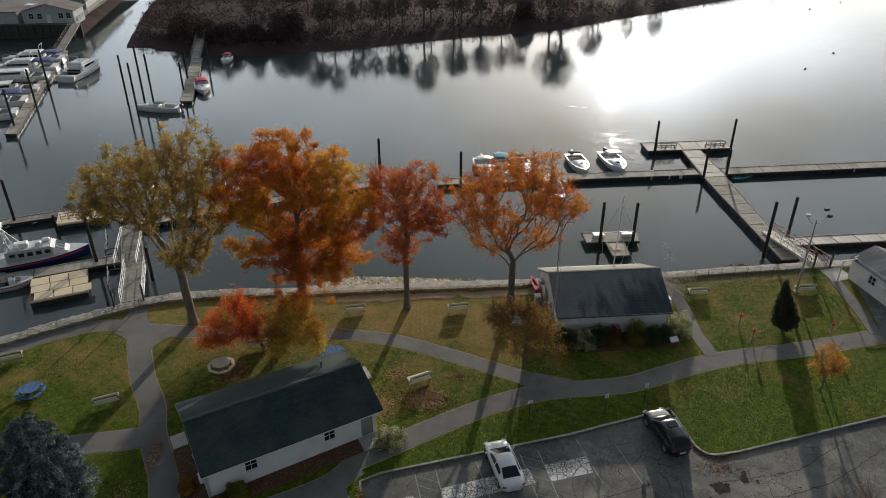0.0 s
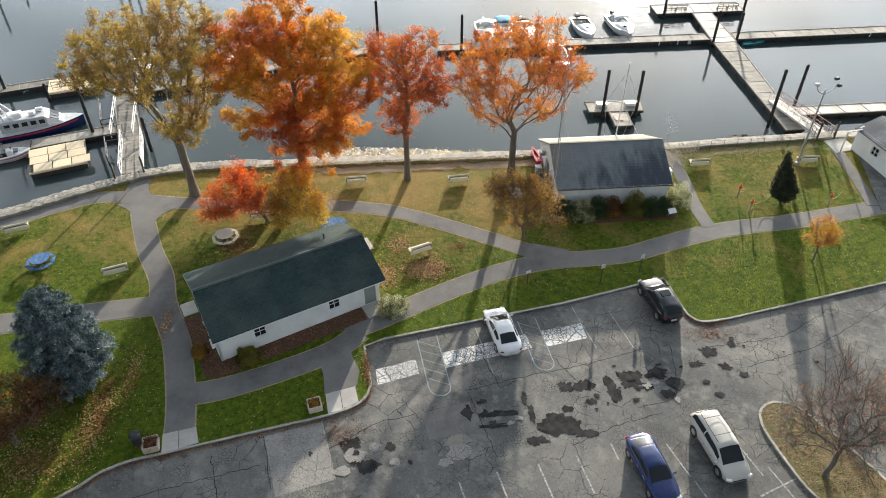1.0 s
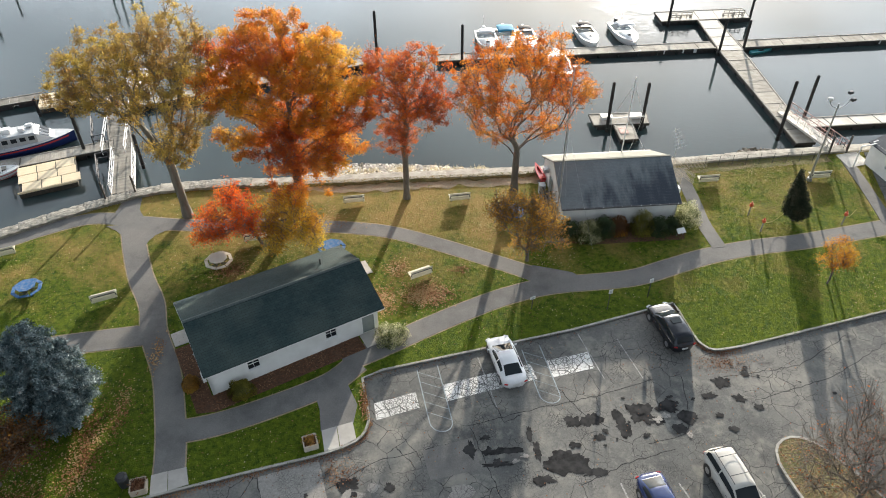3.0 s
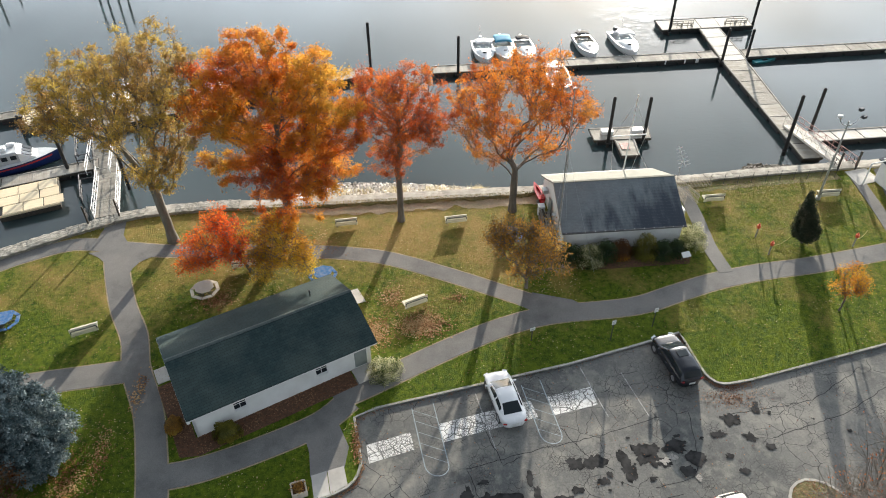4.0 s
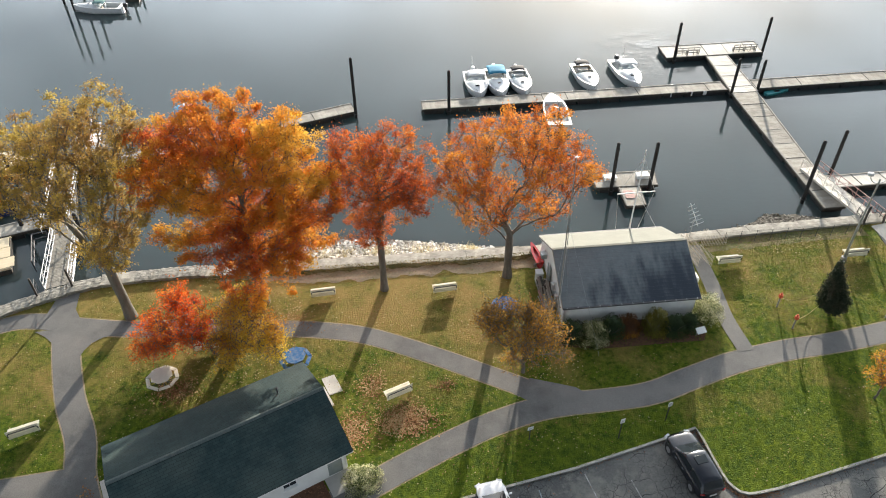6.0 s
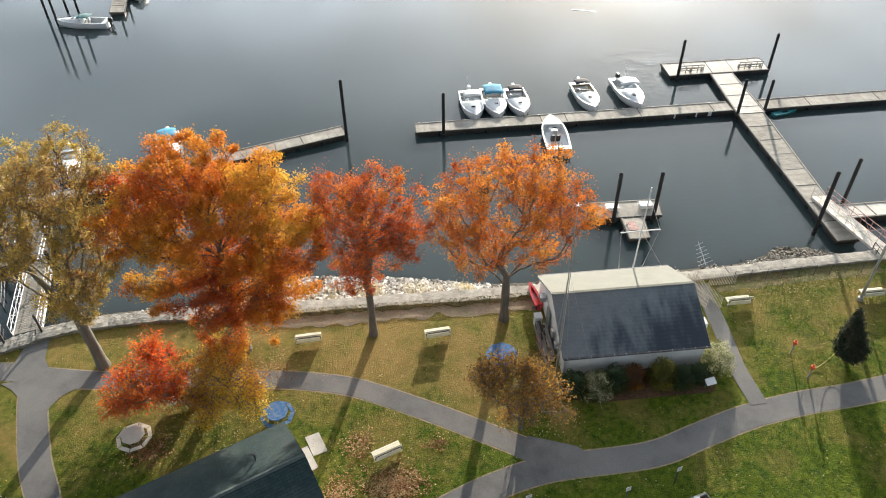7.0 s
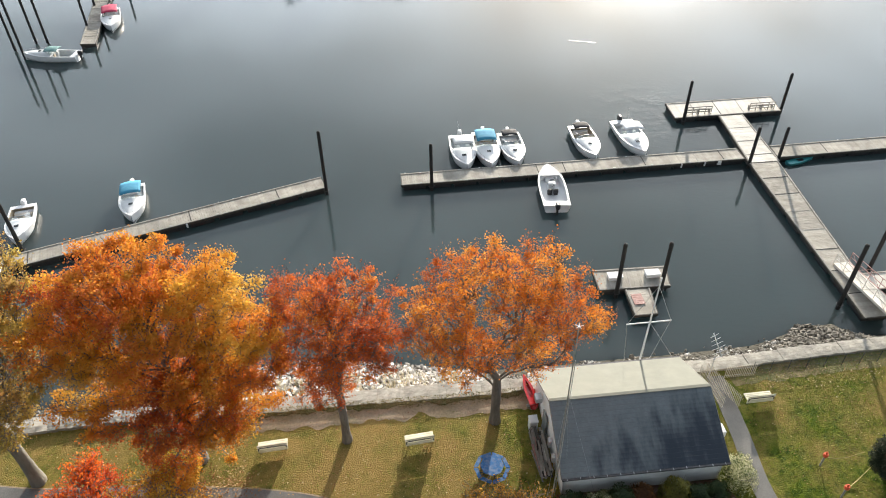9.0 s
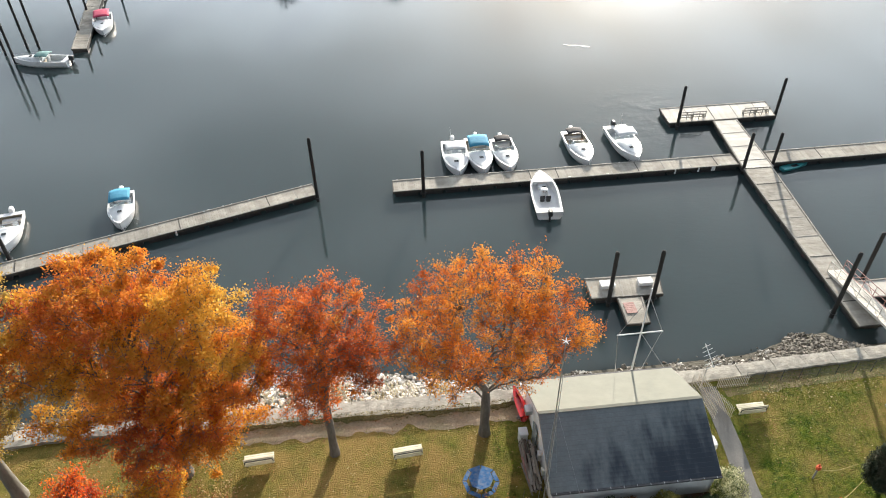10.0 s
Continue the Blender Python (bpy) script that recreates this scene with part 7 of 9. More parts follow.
gangway((44.1, 70.0, DECK + 0.12), (44.2, 59.2, 1.36), 1.4, M["rustred"], "sloping gangway with lattice side rails down to the dock", second=M["paledeck"])
gangway((-27.6, 67.6, DECK + 0.12), (-24.9, 58.3, 1.34), 2.0, M["trim"], "sloping plank gangway with white lattice rails", deck="olddeck")
e = thing("dock_rail", pose(-30.0, 74, DECK), "white timber handrails along the walkway", "railing")
railing((-2.2, 5.2, 0), (0.2, -6.3, 0), 1.0, M["trim"], 8, parent=e, mids=1, r=0.045)
railing((0.2, 5.2, 0), (2.5, -6.3, 0), 1.0, M["trim"], 8, parent=e, mids=1, r=0.045)
e = thing("dock_rail", pose(-40.2, 79.6, DECK + 0.12), "thin dark guard rail on the work platform", "railing")
railing((0.6, -0.5, 0), (3.8, 0.45, 0), 1.0, M["darksteel"], 5, parent=e, mids=2)
e = thing("dock_bench", pose(41.9, 97.3, DECK), "grey timber rail bench on the dock head", "bench", "dock benches")
def dock_bench(e):
    railing((-1.5, 0, 0), (1.5, 0, 0), 0.95, M["greytimber"], 5, parent=e, mids=2, r=0.05)
    for k in range(2):
        bm = B()
        box(bm, (0, 0.25 + k * 0.2, 0.45), (3.0, 0.17, 0.05))
        part("seat_board", bm, M["greytimber"], e)
    for x in (-1.4, 0, 1.4):
        bm = B()
        box(bm, (x, 0.33, 0.21), (0.1, 0.36, 0.42))
        part("leg", bm, M["greytimber"], e)
dock_bench(e)
copy_thing(e, pose(49.6, 97.4, DECK))

for p in ((-1.25, 87.0, 6.4), (9.5, 86.5, 4.5), (39.8, 96.4, 4.5), (52.2, 97.6, 4.1), (43.3, 86.6, 3.9), (46.75, 87.1, 3.4), (23.6, 68.75, 4.9), (27.4, 68.7, 4.7), (41.4, 65.3, 5.9), (46.0, 68.9, 4.6),
          (-32.2, 69.2, 5.2), (-45.6, 80.3, 5.0), (-29.0, 80.6, 5.5), (-25.4, 65.8, 3.0), (-39.8, 77.9, 1.3), (-36.8, 79.0, 1.6), (-51.0, 63.6, 5.0), (-44.3, 125.4, 7.4), (-44.5, 130.6, 9.3), (-43.0, 130.8, 7.6), (-38.4, 135.0, 5.0), (-46.8, 128.6, 8.0),
          (-65.0, 139.6, 6.7), (-61.3, 116.4, 5.8), (-62.6, 128, 6.0), (-39.6, 143.5, 6.0), (-38.4, 157, 6.0), (74, 87.4, 4.4), (66, 66, 4.6)):
    pile(*p)
# timber landing gates on the sea wall
for x0, x1 in ((43.0, 44.8), (-26.2, -23.6)):
    e = thing("landing_gate", pose((x0 + x1) / 2, 58.9 if x0 > 0 else 57.6, 1.25, 0, 0, 0 if x0 > 0 else 18), "dark steel posts and gate at the head of the gangway", "gate")
    for s in (-1, 1):
        bm = B()
        beam(bm, (s * (x1 - x0) / 2, 0, 0), (s * (x1 - x0) / 2, 0, 2.0), 0.14, 0.14)
        part("post", bm, M["timber"], e)
        railing((s * (x1 - x0) / 2, 0, 0), (s * (x1 - x0) / 2, 1.2, 0), 1.0, M["darksteel"], 3, parent=e)

# dark tubular guard frames beside the walkway
for (x0, y0), (x1, y1) in (((-31.3, 69.8), (-32.9, 74.8)), ((-29.9, 66.2), (-28.6, 62.4))):
    e = thing("guard_frame", pose(x0, y0, DECK), "black tubular steel guard frame beside the walkway", "railing", "guard frames")
    dx, dy = x1 - x0, y1 - y0
    railing((0, 0, -0.1), (dx, dy, -0.1), 1.15, M["darksteel"], 4, parent=e, mids=1, r=0.05)
    railing((0, 0, -0.1), (1.1, 0.35, -0.1), 1.15, M["darksteel"], 2, parent=e, mids=1, r=0.05)

# ---- boats ----
def hull_parts(root, ln, wd, fb, hull="gel", liner="gelgrey", ck=(0.06, 0.60), stripe=None, flare=3.0, low_band=None, top=None):
    """Hull, rim, foredeck and cockpit of a motor boat; bow to local +y, waterline at z 0."""
    n = 22

    def hb(t):
        return wd / 2 * (0.93 + 0.07 * min(1, t * 3)) * (1 - max(0.0, (t - 0.42) / 0.58) ** flare) + 0.02

    def sheer(t):
        return fb * (1.0 + 0.26 * t * t)
    yy = [(-ln / 2 + ln * k / (n - 1)) for k in range(n)]
    tt = [k / (n - 1) for k in range(n)]
    v, f = [], []
    for y, t in zip(yy, tt):
        b, s = hb(t), sheer(t)
        low = -0.28 + 0.55 * max(0, t - 0.7) ** 1.3
        ring = [(0, low), (b * 0.72, -0.06 + 0.45 * max(0, t - 0.6)), (b * 0.86, 0.12 + 0.35 * max(0, t - 0.6)), (b * 0.95, s * 0.6), (b, s)]
        pts = [(-x, z) for x, z in ring[:0:-1]] + ring
        v += [(x, y, z) for x, z in pts]
    m = 9
    for k in range(n - 1):
        for i in range(m - 1):
            f.append((k * m + i, k * m + i + 1, (k + 1) * m + i + 1, (k + 1) * m + i))
    f.append(tuple(range(m)))
    h = obj("hull", v, f, M[hull], root, smooth=True)
    if stripe:
        sv, sf = [], []
        for sgn in (-1, 1):
            o = len(sv)
            for y, t in zip(yy[:-1], tt[:-1]):
                sv += [(sgn * (hb(t) * 0.975 + 0.015), y, sheer(t) * 0.72), (sgn * (hb(t) * 0.99 + 0.015), y, sheer(t) * 0.86)]
            sf += [(o + 2 * k, o + 2 * k + 1, o + 2 * k + 3, o + 2 * k + 2) for k in range(n - 2)]
        obj("stripe", sv, sf, M[stripe], root)
    if low_band:                                       # black stands in for the hull's shaded foot, red is real bottom paint
        sv, sf = [], []
        for sgn in (-1, 1):
            o = len(sv)
            for y, t in zip(yy, tt):
                sv += [(sgn * (hb(t) * 0.735 + 0.012), y, -0.04 + 0.45 * max(0, t - 0.6)), (sgn * (hb(t) * 0.885 + 0.012), y, 0.20 + 0.35 * max(0, t - 0.6))]
            sf += [(o + 2 * k, o + 2 * k + 1, o + 2 * k + 3, o + 2 * k + 2) for k in range(n - 1)]
        obj("bottom_paint", sv, sf, M[low_band], root)
    # rim and foredeck
    rim = 0.16
    v, f = [], []
    for y, t in zip(yy, tt):
        b, s = hb(t), sheer(t)
        inn = max(0.0, b - rim)
        v += [(-b - .02, y, s), (-b - .02, y, s + .05), (-inn, y, s + .05), (inn, y, s + .05), (b + .02, y, s + .05), (b + .02, y, s)]
    for k in range(n - 1):
        o, q = 6 * k, 6 * k + 6
        for i in (0, 1, 3, 4):
            f.append((o + i, o + i + 1, q + i + 1, q + i))
        if not (ck[0] <= tt[k] and tt[k + 1] <= ck[1] + 0.02):
            f.append((o + 2, o + 3, q + 3, q + 2))
    obj("deck", v, f, M[top or hull], root)
    v, f = [], []
    ks = [k for k in range(n) if ck[0] - 0.03 <= tt[k] <= ck[1] + 0.06]
    fl = 0.22
    for k in ks:
        inn, s = max(0.05, hb(tt[k]) - rim), sheer(tt[k]) + 0.05
        v += [(-inn, yy[k], s), (-inn, yy[k], fl), (inn, yy[k], fl), (inn, yy[k], s)]
    for k in range(len(ks) - 1):
        for i in range(3):
            f.append((4 * k + i, 4 * k + i + 1, 4 * k + i + 5, 4 * k + i + 4))
    f += [(0, 1, 2, 3), tuple(4 * (len(ks) - 1) + i for i in (3, 2, 1, 0))]
    obj("cockpit", v, f, M[liner], root)
    return hb, sheer


def outboard(root, x, y, z, s=1.0, col="black"):
    bm = B()
    box(bm, (x, y - 0.15 * s, z + 0.35 * s), (0.38 * s, 0.62 * s, 0.55 * s), bevel=0.09 * s)
    o = part("outboard_motor", bm, M[col], root, "outboard motor")
    bm = B()
    box(bm, (x, y - 0.08 * s, z - 0.25 * s), (0.16 * s, 0.26 * s, 0.75 * s), bevel=0.03 * s)
    part("shaft_leg", bm, M[col], o)
    bm = B()
    box(bm, (x, y + 0.22 * s, z + 0.02), (0.22 * s, 0.22 * s, 0.4 * s), bevel=0.02)
    part("bracket", bm, M["darksteel"], o)


def canopy(root, y0, y1, w, z, mat_, frame=True, name="canopy", crown=0.14):
    v, f = [], []
    nx, ny = 9, 5
    for j in range(ny):
        for i in range(nx):
            u, t = i / (nx - 1) * 2 - 1, j / (ny - 1)
            v.append((u * w / 2, y0 + (y1 - y0) * t, z + crown * (1 - u * u) - 0.05 * abs(2 * t - 1) ** 2))
    top = len(v)
    v += [(x, y, q - 0.05) for x, y, q in v]
    for j in range(ny - 1):
        for i in range(nx - 1):
            a = j * nx + i
            f += [(a, a + 1, a + nx + 1, a + nx), (top + a + nx, top + a + nx + 1, top + a + 1, top + a)]
    edge = [i for i in range(nx)] + [j * nx + nx - 1 for j in range(1, ny)] + [(ny - 1) * nx + i for i in range(nx - 2, -1, -1)] + [j * nx for j in range(ny - 2, 0, -1)]
    for a, b in zip(edge, edge[1:] + edge[:1]):
        f.append((a, top + a, top + b, b))
    c = obj(name, v, f, mat_, root, smooth=True)
    if frame:
        for sx in (-1, 1):
            for y in (y0 + 0.1, y1 - 0.1):
                bm = B()
                rod(bm, (sx * w * 0.46, y, z), (sx * w * 0.5, (y0 + y1) / 2, 0.55), 0.018, n=5)
                part("canopy_pole", bm, M["steel"], root)
    return c


def windscreen(root, y, w, z0, z1, rake=0.35):
    bm = B()
    xs = [-w / 2, -w * 0.34, w * 0.34, w / 2]
    ys = [y - 0.55, y, y, y - 0.55]
    lo = [bm.verts.new((a, b, z0)) for a, b in zip(xs, ys)]
    hi = [bm.verts.new((a * 0.92, b - rake, z1)) for a, b in zip(xs, ys)]
    for k in range(3):
        bm.faces.new((lo[k], lo[k + 1], hi[k + 1], hi[k]))
    w_ = part("windscreen", bm, M["screen"], root)
    bm = B()
    for k in range(3):
        rod(bm, (xs[k] * .92, ys[k] - rake, z1), (xs[k + 1] * .92, ys[k + 1] - rake, z1), 0.022, n=5)
    for k in range(4):
        rod(bm, (xs[k], ys[k], z0), (xs[k] * .92, ys[k] - rake, z1), 0.018, n=5)
    part("screen_frame", bm, M["steel"], w_)


def seat(root, x, y, z=0.22, col="gel", w=0.5):
    bm = B()
    box(bm, (x, y, z + 0.22), (w, 0.48, 0.44), bevel=0.05)
    s = part("seat", bm, M[col], root)
    bm = B()
    box(bm, (x, y - 0.24, z + 0.58), (w, 0.12, 0.42), bevel=0.04)
    part("backrest", bm, M[col], s)


def cabin_top(root, hb, sheer, ln, t0, t1, rise):
    """A smooth raised foredeck, full at the windscreen and running out at the bow."""
    v, f = [], []
    nt, nu = 12, 11
    for j in range(nt):
        t = t0 + (t1 - t0) * j / (nt - 1)
        w = max(0.03, hb(t) - 0.20)
        h = rise * (1 - (j / (nt - 1)) ** 1.8) * min(1.0, 0.55 + j * 0.25)
        for i in range(nu):
            u = i / (nu - 1) * 2 - 1
            v.append((u * w, -ln / 2 + ln * t, sheer(t) + 0.052 + h * (1 - abs(u) ** 3.2)))
    for j in range(nt - 1):
        for i in range(nu - 1):
            a = j * nu + i
            f.append((a, a + 1, a + nu + 1, a + nu))
    f.append(tuple(range(nu - 1, -1, -1)))
    obj("cabin_top", v, f, M["gel"], root, smooth=True)


def runabout(x, y, rz, ln, wd, label, cover=None, kind="cuddy", motor="gel", fb=0.84, stripe=None, liner="gelgrey", group="moored motor boats", hull="gel", low_band="black"):
    root = thing("motor_boat", pose(x, y, WATER, 0, 0, rz), label, "boat", group)
    hb, sheer = hull_parts(root, ln, wd, fb, ck=(0.06, 0.45 if kind != "console" else 0.74), stripe=stripe, liner=liner, hull=hull, flare=2.6, low_band=low_band)
    s = ln / 7.2
    outboard(root, 0, -ln / 2 - 0.12, fb * 0.75, 1.1, motor)
    if kind == "cuddy":
        cabin_top(root, hb, sheer, ln, 0.46, 0.93, 0.34)
        bm = B()
        box(bm, (0, 1.35 * s, sheer(0.7) + 0.32), (0.42, 0.34, 0.05), bevel=0.02)
        part("hatch", bm, M["carglass"], root)
        windscreen(root, 0.15 * s, wd * 0.82, sheer(0.55) + 0.05, sheer(0.55) + 0.55)
        seat(root, -wd * 0.2, -0.5 * s, col="vinyl")
        seat(root, wd * 0.2, -0.5 * s, col="gel")
        bm = B()
        box(bm, (0, -ln / 2 + 0.75, 0.42), (wd * 0.7, 0.5, 0.38), bevel=0.06)
        part("stern_bench", bm, M["gel"], root)
    elif kind == "hardtop":
        cabin_top(root, hb, sheer, ln, 0.50, 0.93, 0.30)
        windscreen(root, 0.2 * s, wd * 0.8, sheer(0.55) + 0.05, sheer(0.55) + 0.75)
        canopy(root, -1.3 * s, 0.35 * s, wd * 0.78, 1.95, M["gel"], name="hard_top")
        seat(root, -wd * 0.2, -0.7 * s)
        seat(root, wd * 0.2, -0.7 * s)
        bm = B()
        rod(bm, (0.4, -0.8 * s, 2.0), (0.5, -1.0 * s, 3.9), 0.012, n=4)
        part("aerial", bm, M["gel"], root)
        bm = B()
        box(bm, (0.1, 1.7 * s, sheer(0.75) + 0.27), (0.45, 0.35, 0.05), bevel=0.02)
        part("hatch", bm, M["carglass"], root)
    else:                                          # open boat with a centre console
        bm = B()
        box(bm, (0, 0.15, 0.62), (0.75, 0.6, 0.85), bevel=0.07)
        part("console", bm, M["gel"], root)
        bm = B()
        box(bm, (0, 0.38, 1.2), (0.66, 0.03, 0.4), m=Matrix.Translation((0, 0.36, 1.2)) @ Matrix.Rotation(radians(20), 4, "X") @ Matrix.Diagonal((0.66, 0.03, 0.42, 1)))
        part("console_screen", bm, M["carglass"], root)
        bm = B()
        for k in range(10):
            a, b = 2 * math.pi * k / 10, 2 * math.pi * (k + 1) / 10
            rod(bm, (0.17 * math.cos(a), -0.25, 1.0 + 0.17 * math.sin(a)), (0.17 * math.cos(b), -0.25, 1.0 + 0.17 * math.sin(b)), 0.02, n=4)
        part("wheel", bm, M["black"], root)
        for sx in (-0.3, 0.3):
            seat(root, sx, -0.75, col="black", w=0.42)
        bm = B()
        box(bm, (0, 1.45 * s, 0.42), (0.9, 0.7, 0.4), bevel=0.08)
        part("bow_seat", bm, M["gel"], root)
    if cover == "teal":
        canopy(root, -ln / 2 + 0.9, -0.2, wd * 0.8, 1.75, M["bluecanvas"])
    elif cover == "black":
        canopy(root, -ln / 2 + 0.4, -ln / 2 + 1.6, wd * 0.66, 1.5, M["blackcanvas"])
    elif cover == "tealcanvas":
        canopy(root, -1.3, 0.5, wd * 0.7, 1.6, M[cover])
    elif cover:
        canopy(root, -ln / 2 + 0.7, -0.1, wd * 0.8, 1.7, M[cover])
    # bow rail
    for sx in (-1, 1):
        bm = B()
        pts = [(sx * hb(t) * 0.92, -ln / 2 + ln * t, sheer(t) + 0.05) for t in (0.62, 0.74, 0.86, 0.95)]
        up = Vector((0, 0, 0.28))
        for a, b in zip(pts, pts[1:]):
            rod(bm, Vector(a) + up, Vector(b) + up, 0.014, n=4)
        for a in pts:
            rod(bm, a, Vector(a) + up, 0.012, n=4)
        part("bow_rail", bm, M["steel"], root)
    return root


runabout(13.5, 92.45, 180, 6.5, 2.75, "white motor boat with a hard top, bow to the dock", kind="hardtop")
runabout(16.15, 92.6, 180, 6.9, 2.75, "white cabin boat under a teal-blue canopy", cover="teal", liner="vinyl")
runabout(18.95, 92.4, 181, 6.3, 2.6, "white cuddy boat with folded black canopy", cover="black")
runabout(27.3, 92.8, 182, 6.7, 2.65, "white cuddy boat with open cockpit and black canopy", cover="black", liner="vinyl")
runabout(32.6, 93.1, 184, 7.3, 2.85, "white walkaround boat with hard top and dark motor", kind="hardtop", motor="black")
runabout(21.6, 84.75, -4, 7.2, 2.75, "white open centre-console boat with black motor", kind="console", motor="black", liner="gel")
runabout(-20.5, 87.0, 192, 5.9, 2.5, "small white boat with blue canopy", cover="bluecanvas")
runabout(-30.5, 84.6, 192, 6.0, 2.5, "white motor boat with tan seats at the plank dock", liner="vinyl")
runabout(-40.3, 124.7, 82, 7.8, 2.5, "pale motor boat with a teal canopy among dark piles", cover="tealcanvas", motor="black")
runabout(-35.4, 137.2, 195, 8.0, 2.9, "white boat with a crimson canopy", cover="redcanvas")
runabout(-34.8, 158.5, 175, 5.0, 2.0, "small white boat with red trim at the far dock", cover="redcanvas")
runabout(-39.6, 65.5, 108 + 180, 4.2, 1.9, "small open tender with red hull", kind="console", fb=0.6, stripe="redboat", low_band="redboat")


def work_boat(x, y, rz):
    """Aluminium work boat: blue hull, grey wheelhouse with a row of windows, white wheelhouse roof gear."""
    root = thing("work_boat", pose(x, y, WATER, 0, 0, rz), "blue-hulled work boat with grey cabin and white radar mast", "boat")
    hull_parts(root, 12.5, 3.5, 1.0, hull="bluehull", liner="gelgrey", ck=(0.05, 0.30), stripe="redboat", top="gelgrey")
    bm = B()
    box(bm, (0, 0.5, 1.6), (2.3, 4.6, 1.2), bevel=0.10)
    cab = part("cabin", bm, M["alu"], root, "bare aluminium cabin")
    for s in (-1, 1):
        for k in range(5):
            bm = B()
            box(bm, (s * 1.16, -1.1 + k * 0.85, 1.78), (0.04, 0.55, 0.45), bevel=0.01)
            part("pane", bm, M["pane"], cab)
    v = [(-1.15, 2.78, 2.18), (1.15, 2.78, 2.18), (-1.15, 2.78, 1.0), (1.15, 2.78, 1.0), (-0.8, 4.5, 1.0), (0.8, 4.5, 1.0), (-0.8, 4.3, 1.25), (0.8, 4.3, 1.25)]
    obj("wheelhouse_front", v, [(0, 1, 7, 6), (6, 7, 5, 4), (0, 6, 4, 2), (1, 3, 5, 7), (0, 2, 3, 1), (2, 4, 5, 3)], M["gel"], root)
    for k in range(3):
        x0 = -0.72 + 0.72 * k
        a, b = Vector((x0, 3.1, 2.02)), Vector((x0 * 0.85, 3.9, 1.55))
        bm = B()
        beam(bm, a, b, 0.52, 0.04)
        part("pane", bm, M["pane"], root)
    bm = B()
    box(bm, (0, 0.6, 2.24), (2.1, 4.2, 0.10), bevel=0.03)
    part("roof", bm, M["gelgrey"], root)
    rq = random.Random(5)
    for k in range(9):
        bm = B()
        box(bm, (rq.uniform(-1, 1), rq.uniform(-5.4, -3.4), 0.5 + rq.uniform(0, .2)), (rq.uniform(.3, .7), rq.uniform(.3, .8), rq.uniform(.4, .9)), bevel=0.04)
        part("deck_gear", bm, M[rq.choice(["gel", "alu", "black", "gelgrey"])], root)
    for s in (-0.8, 0.8):
        for y0, z1, r in ((-1.2, 4.9, 0.09), (-0.2, 4.6, 0.06)):
            bm = B()
            rod(bm, (s, y0, 2.2), (s * 0.5, -1.7, z1), r)
            part("mast_leg", bm, M["gel"], root, "white mast leg")
    for z in (3.2, 4.0, 4.7):
        bm = B()
        rod(bm, (-0.7, -1.6, z), (0.7, -1.6, z), 0.07)
        part("mast_rung", bm, M["gel"], root)
    bm = B()
    box(bm, (0, -1.6, 5.0), (1.9, 0.28, 0.2), bevel=0.03)
    part("radar_bar", bm, M["gel"], root, "white radar bar")
    bm = B()
    rod(bm, (0.3, -1.7, 4.9), (0.3, -1.9, 6.4), 0.03)
    part("aerial", bm, M["gel"], root)
    bm = B()
    rod(bm, (-0.5, -1.7, 4.7), (-0.5, -1.7, 5.2), 0.3, 0.22, 10)
    part("radar_dome", bm, M["gel"], root)
    for bx_, by_, bs in ((0, -0.2, (0.9, 1.4, 0.55)), (0.3, 1.5, (0.6, 0.6, 0.4)), (-0.4, 2.2, (0.5, 0.8, 0.35))):
        bm = B()
        box(bm, (bx_, by_, 2.5), bs, bevel=0.10)
        part("roof_locker", bm, M["gel"], root)
    for s in (-1, 1):
        for k in range(7):
            bm = B()
            rod(bm, (s * 1.7, -5.8 + k * 0.9, 1.1), (s * 1.7, -5.8 + k * 0.9, 1.9), 0.025, n=5)
            part("stanchion", bm, M["steel"], root)
        bm = B()
        rod(bm, (s * 1.7, -5.8, 1.9), (s * 1.7, -0.4, 1.9), 0.04, n=5)
        part("hand_rail", bm, M["steel"], root)
    bm = B()
    for k in range(12):
        a, b = 2 * math.pi * k / 12, 2 * math.pi * (k + 1) / 12
        rod(bm, (0.42 * math.cos(a), 6.55, 1.15 + 0.42 * math.sin(a)), (0.42 * math.cos(b), 6.55, 1.15 + 0.42 * math.sin(b)), 0.11, n=6)
    part("bow_fender", bm, M["rubber"], root)


work_boat(-39.9, 70.3, -72)


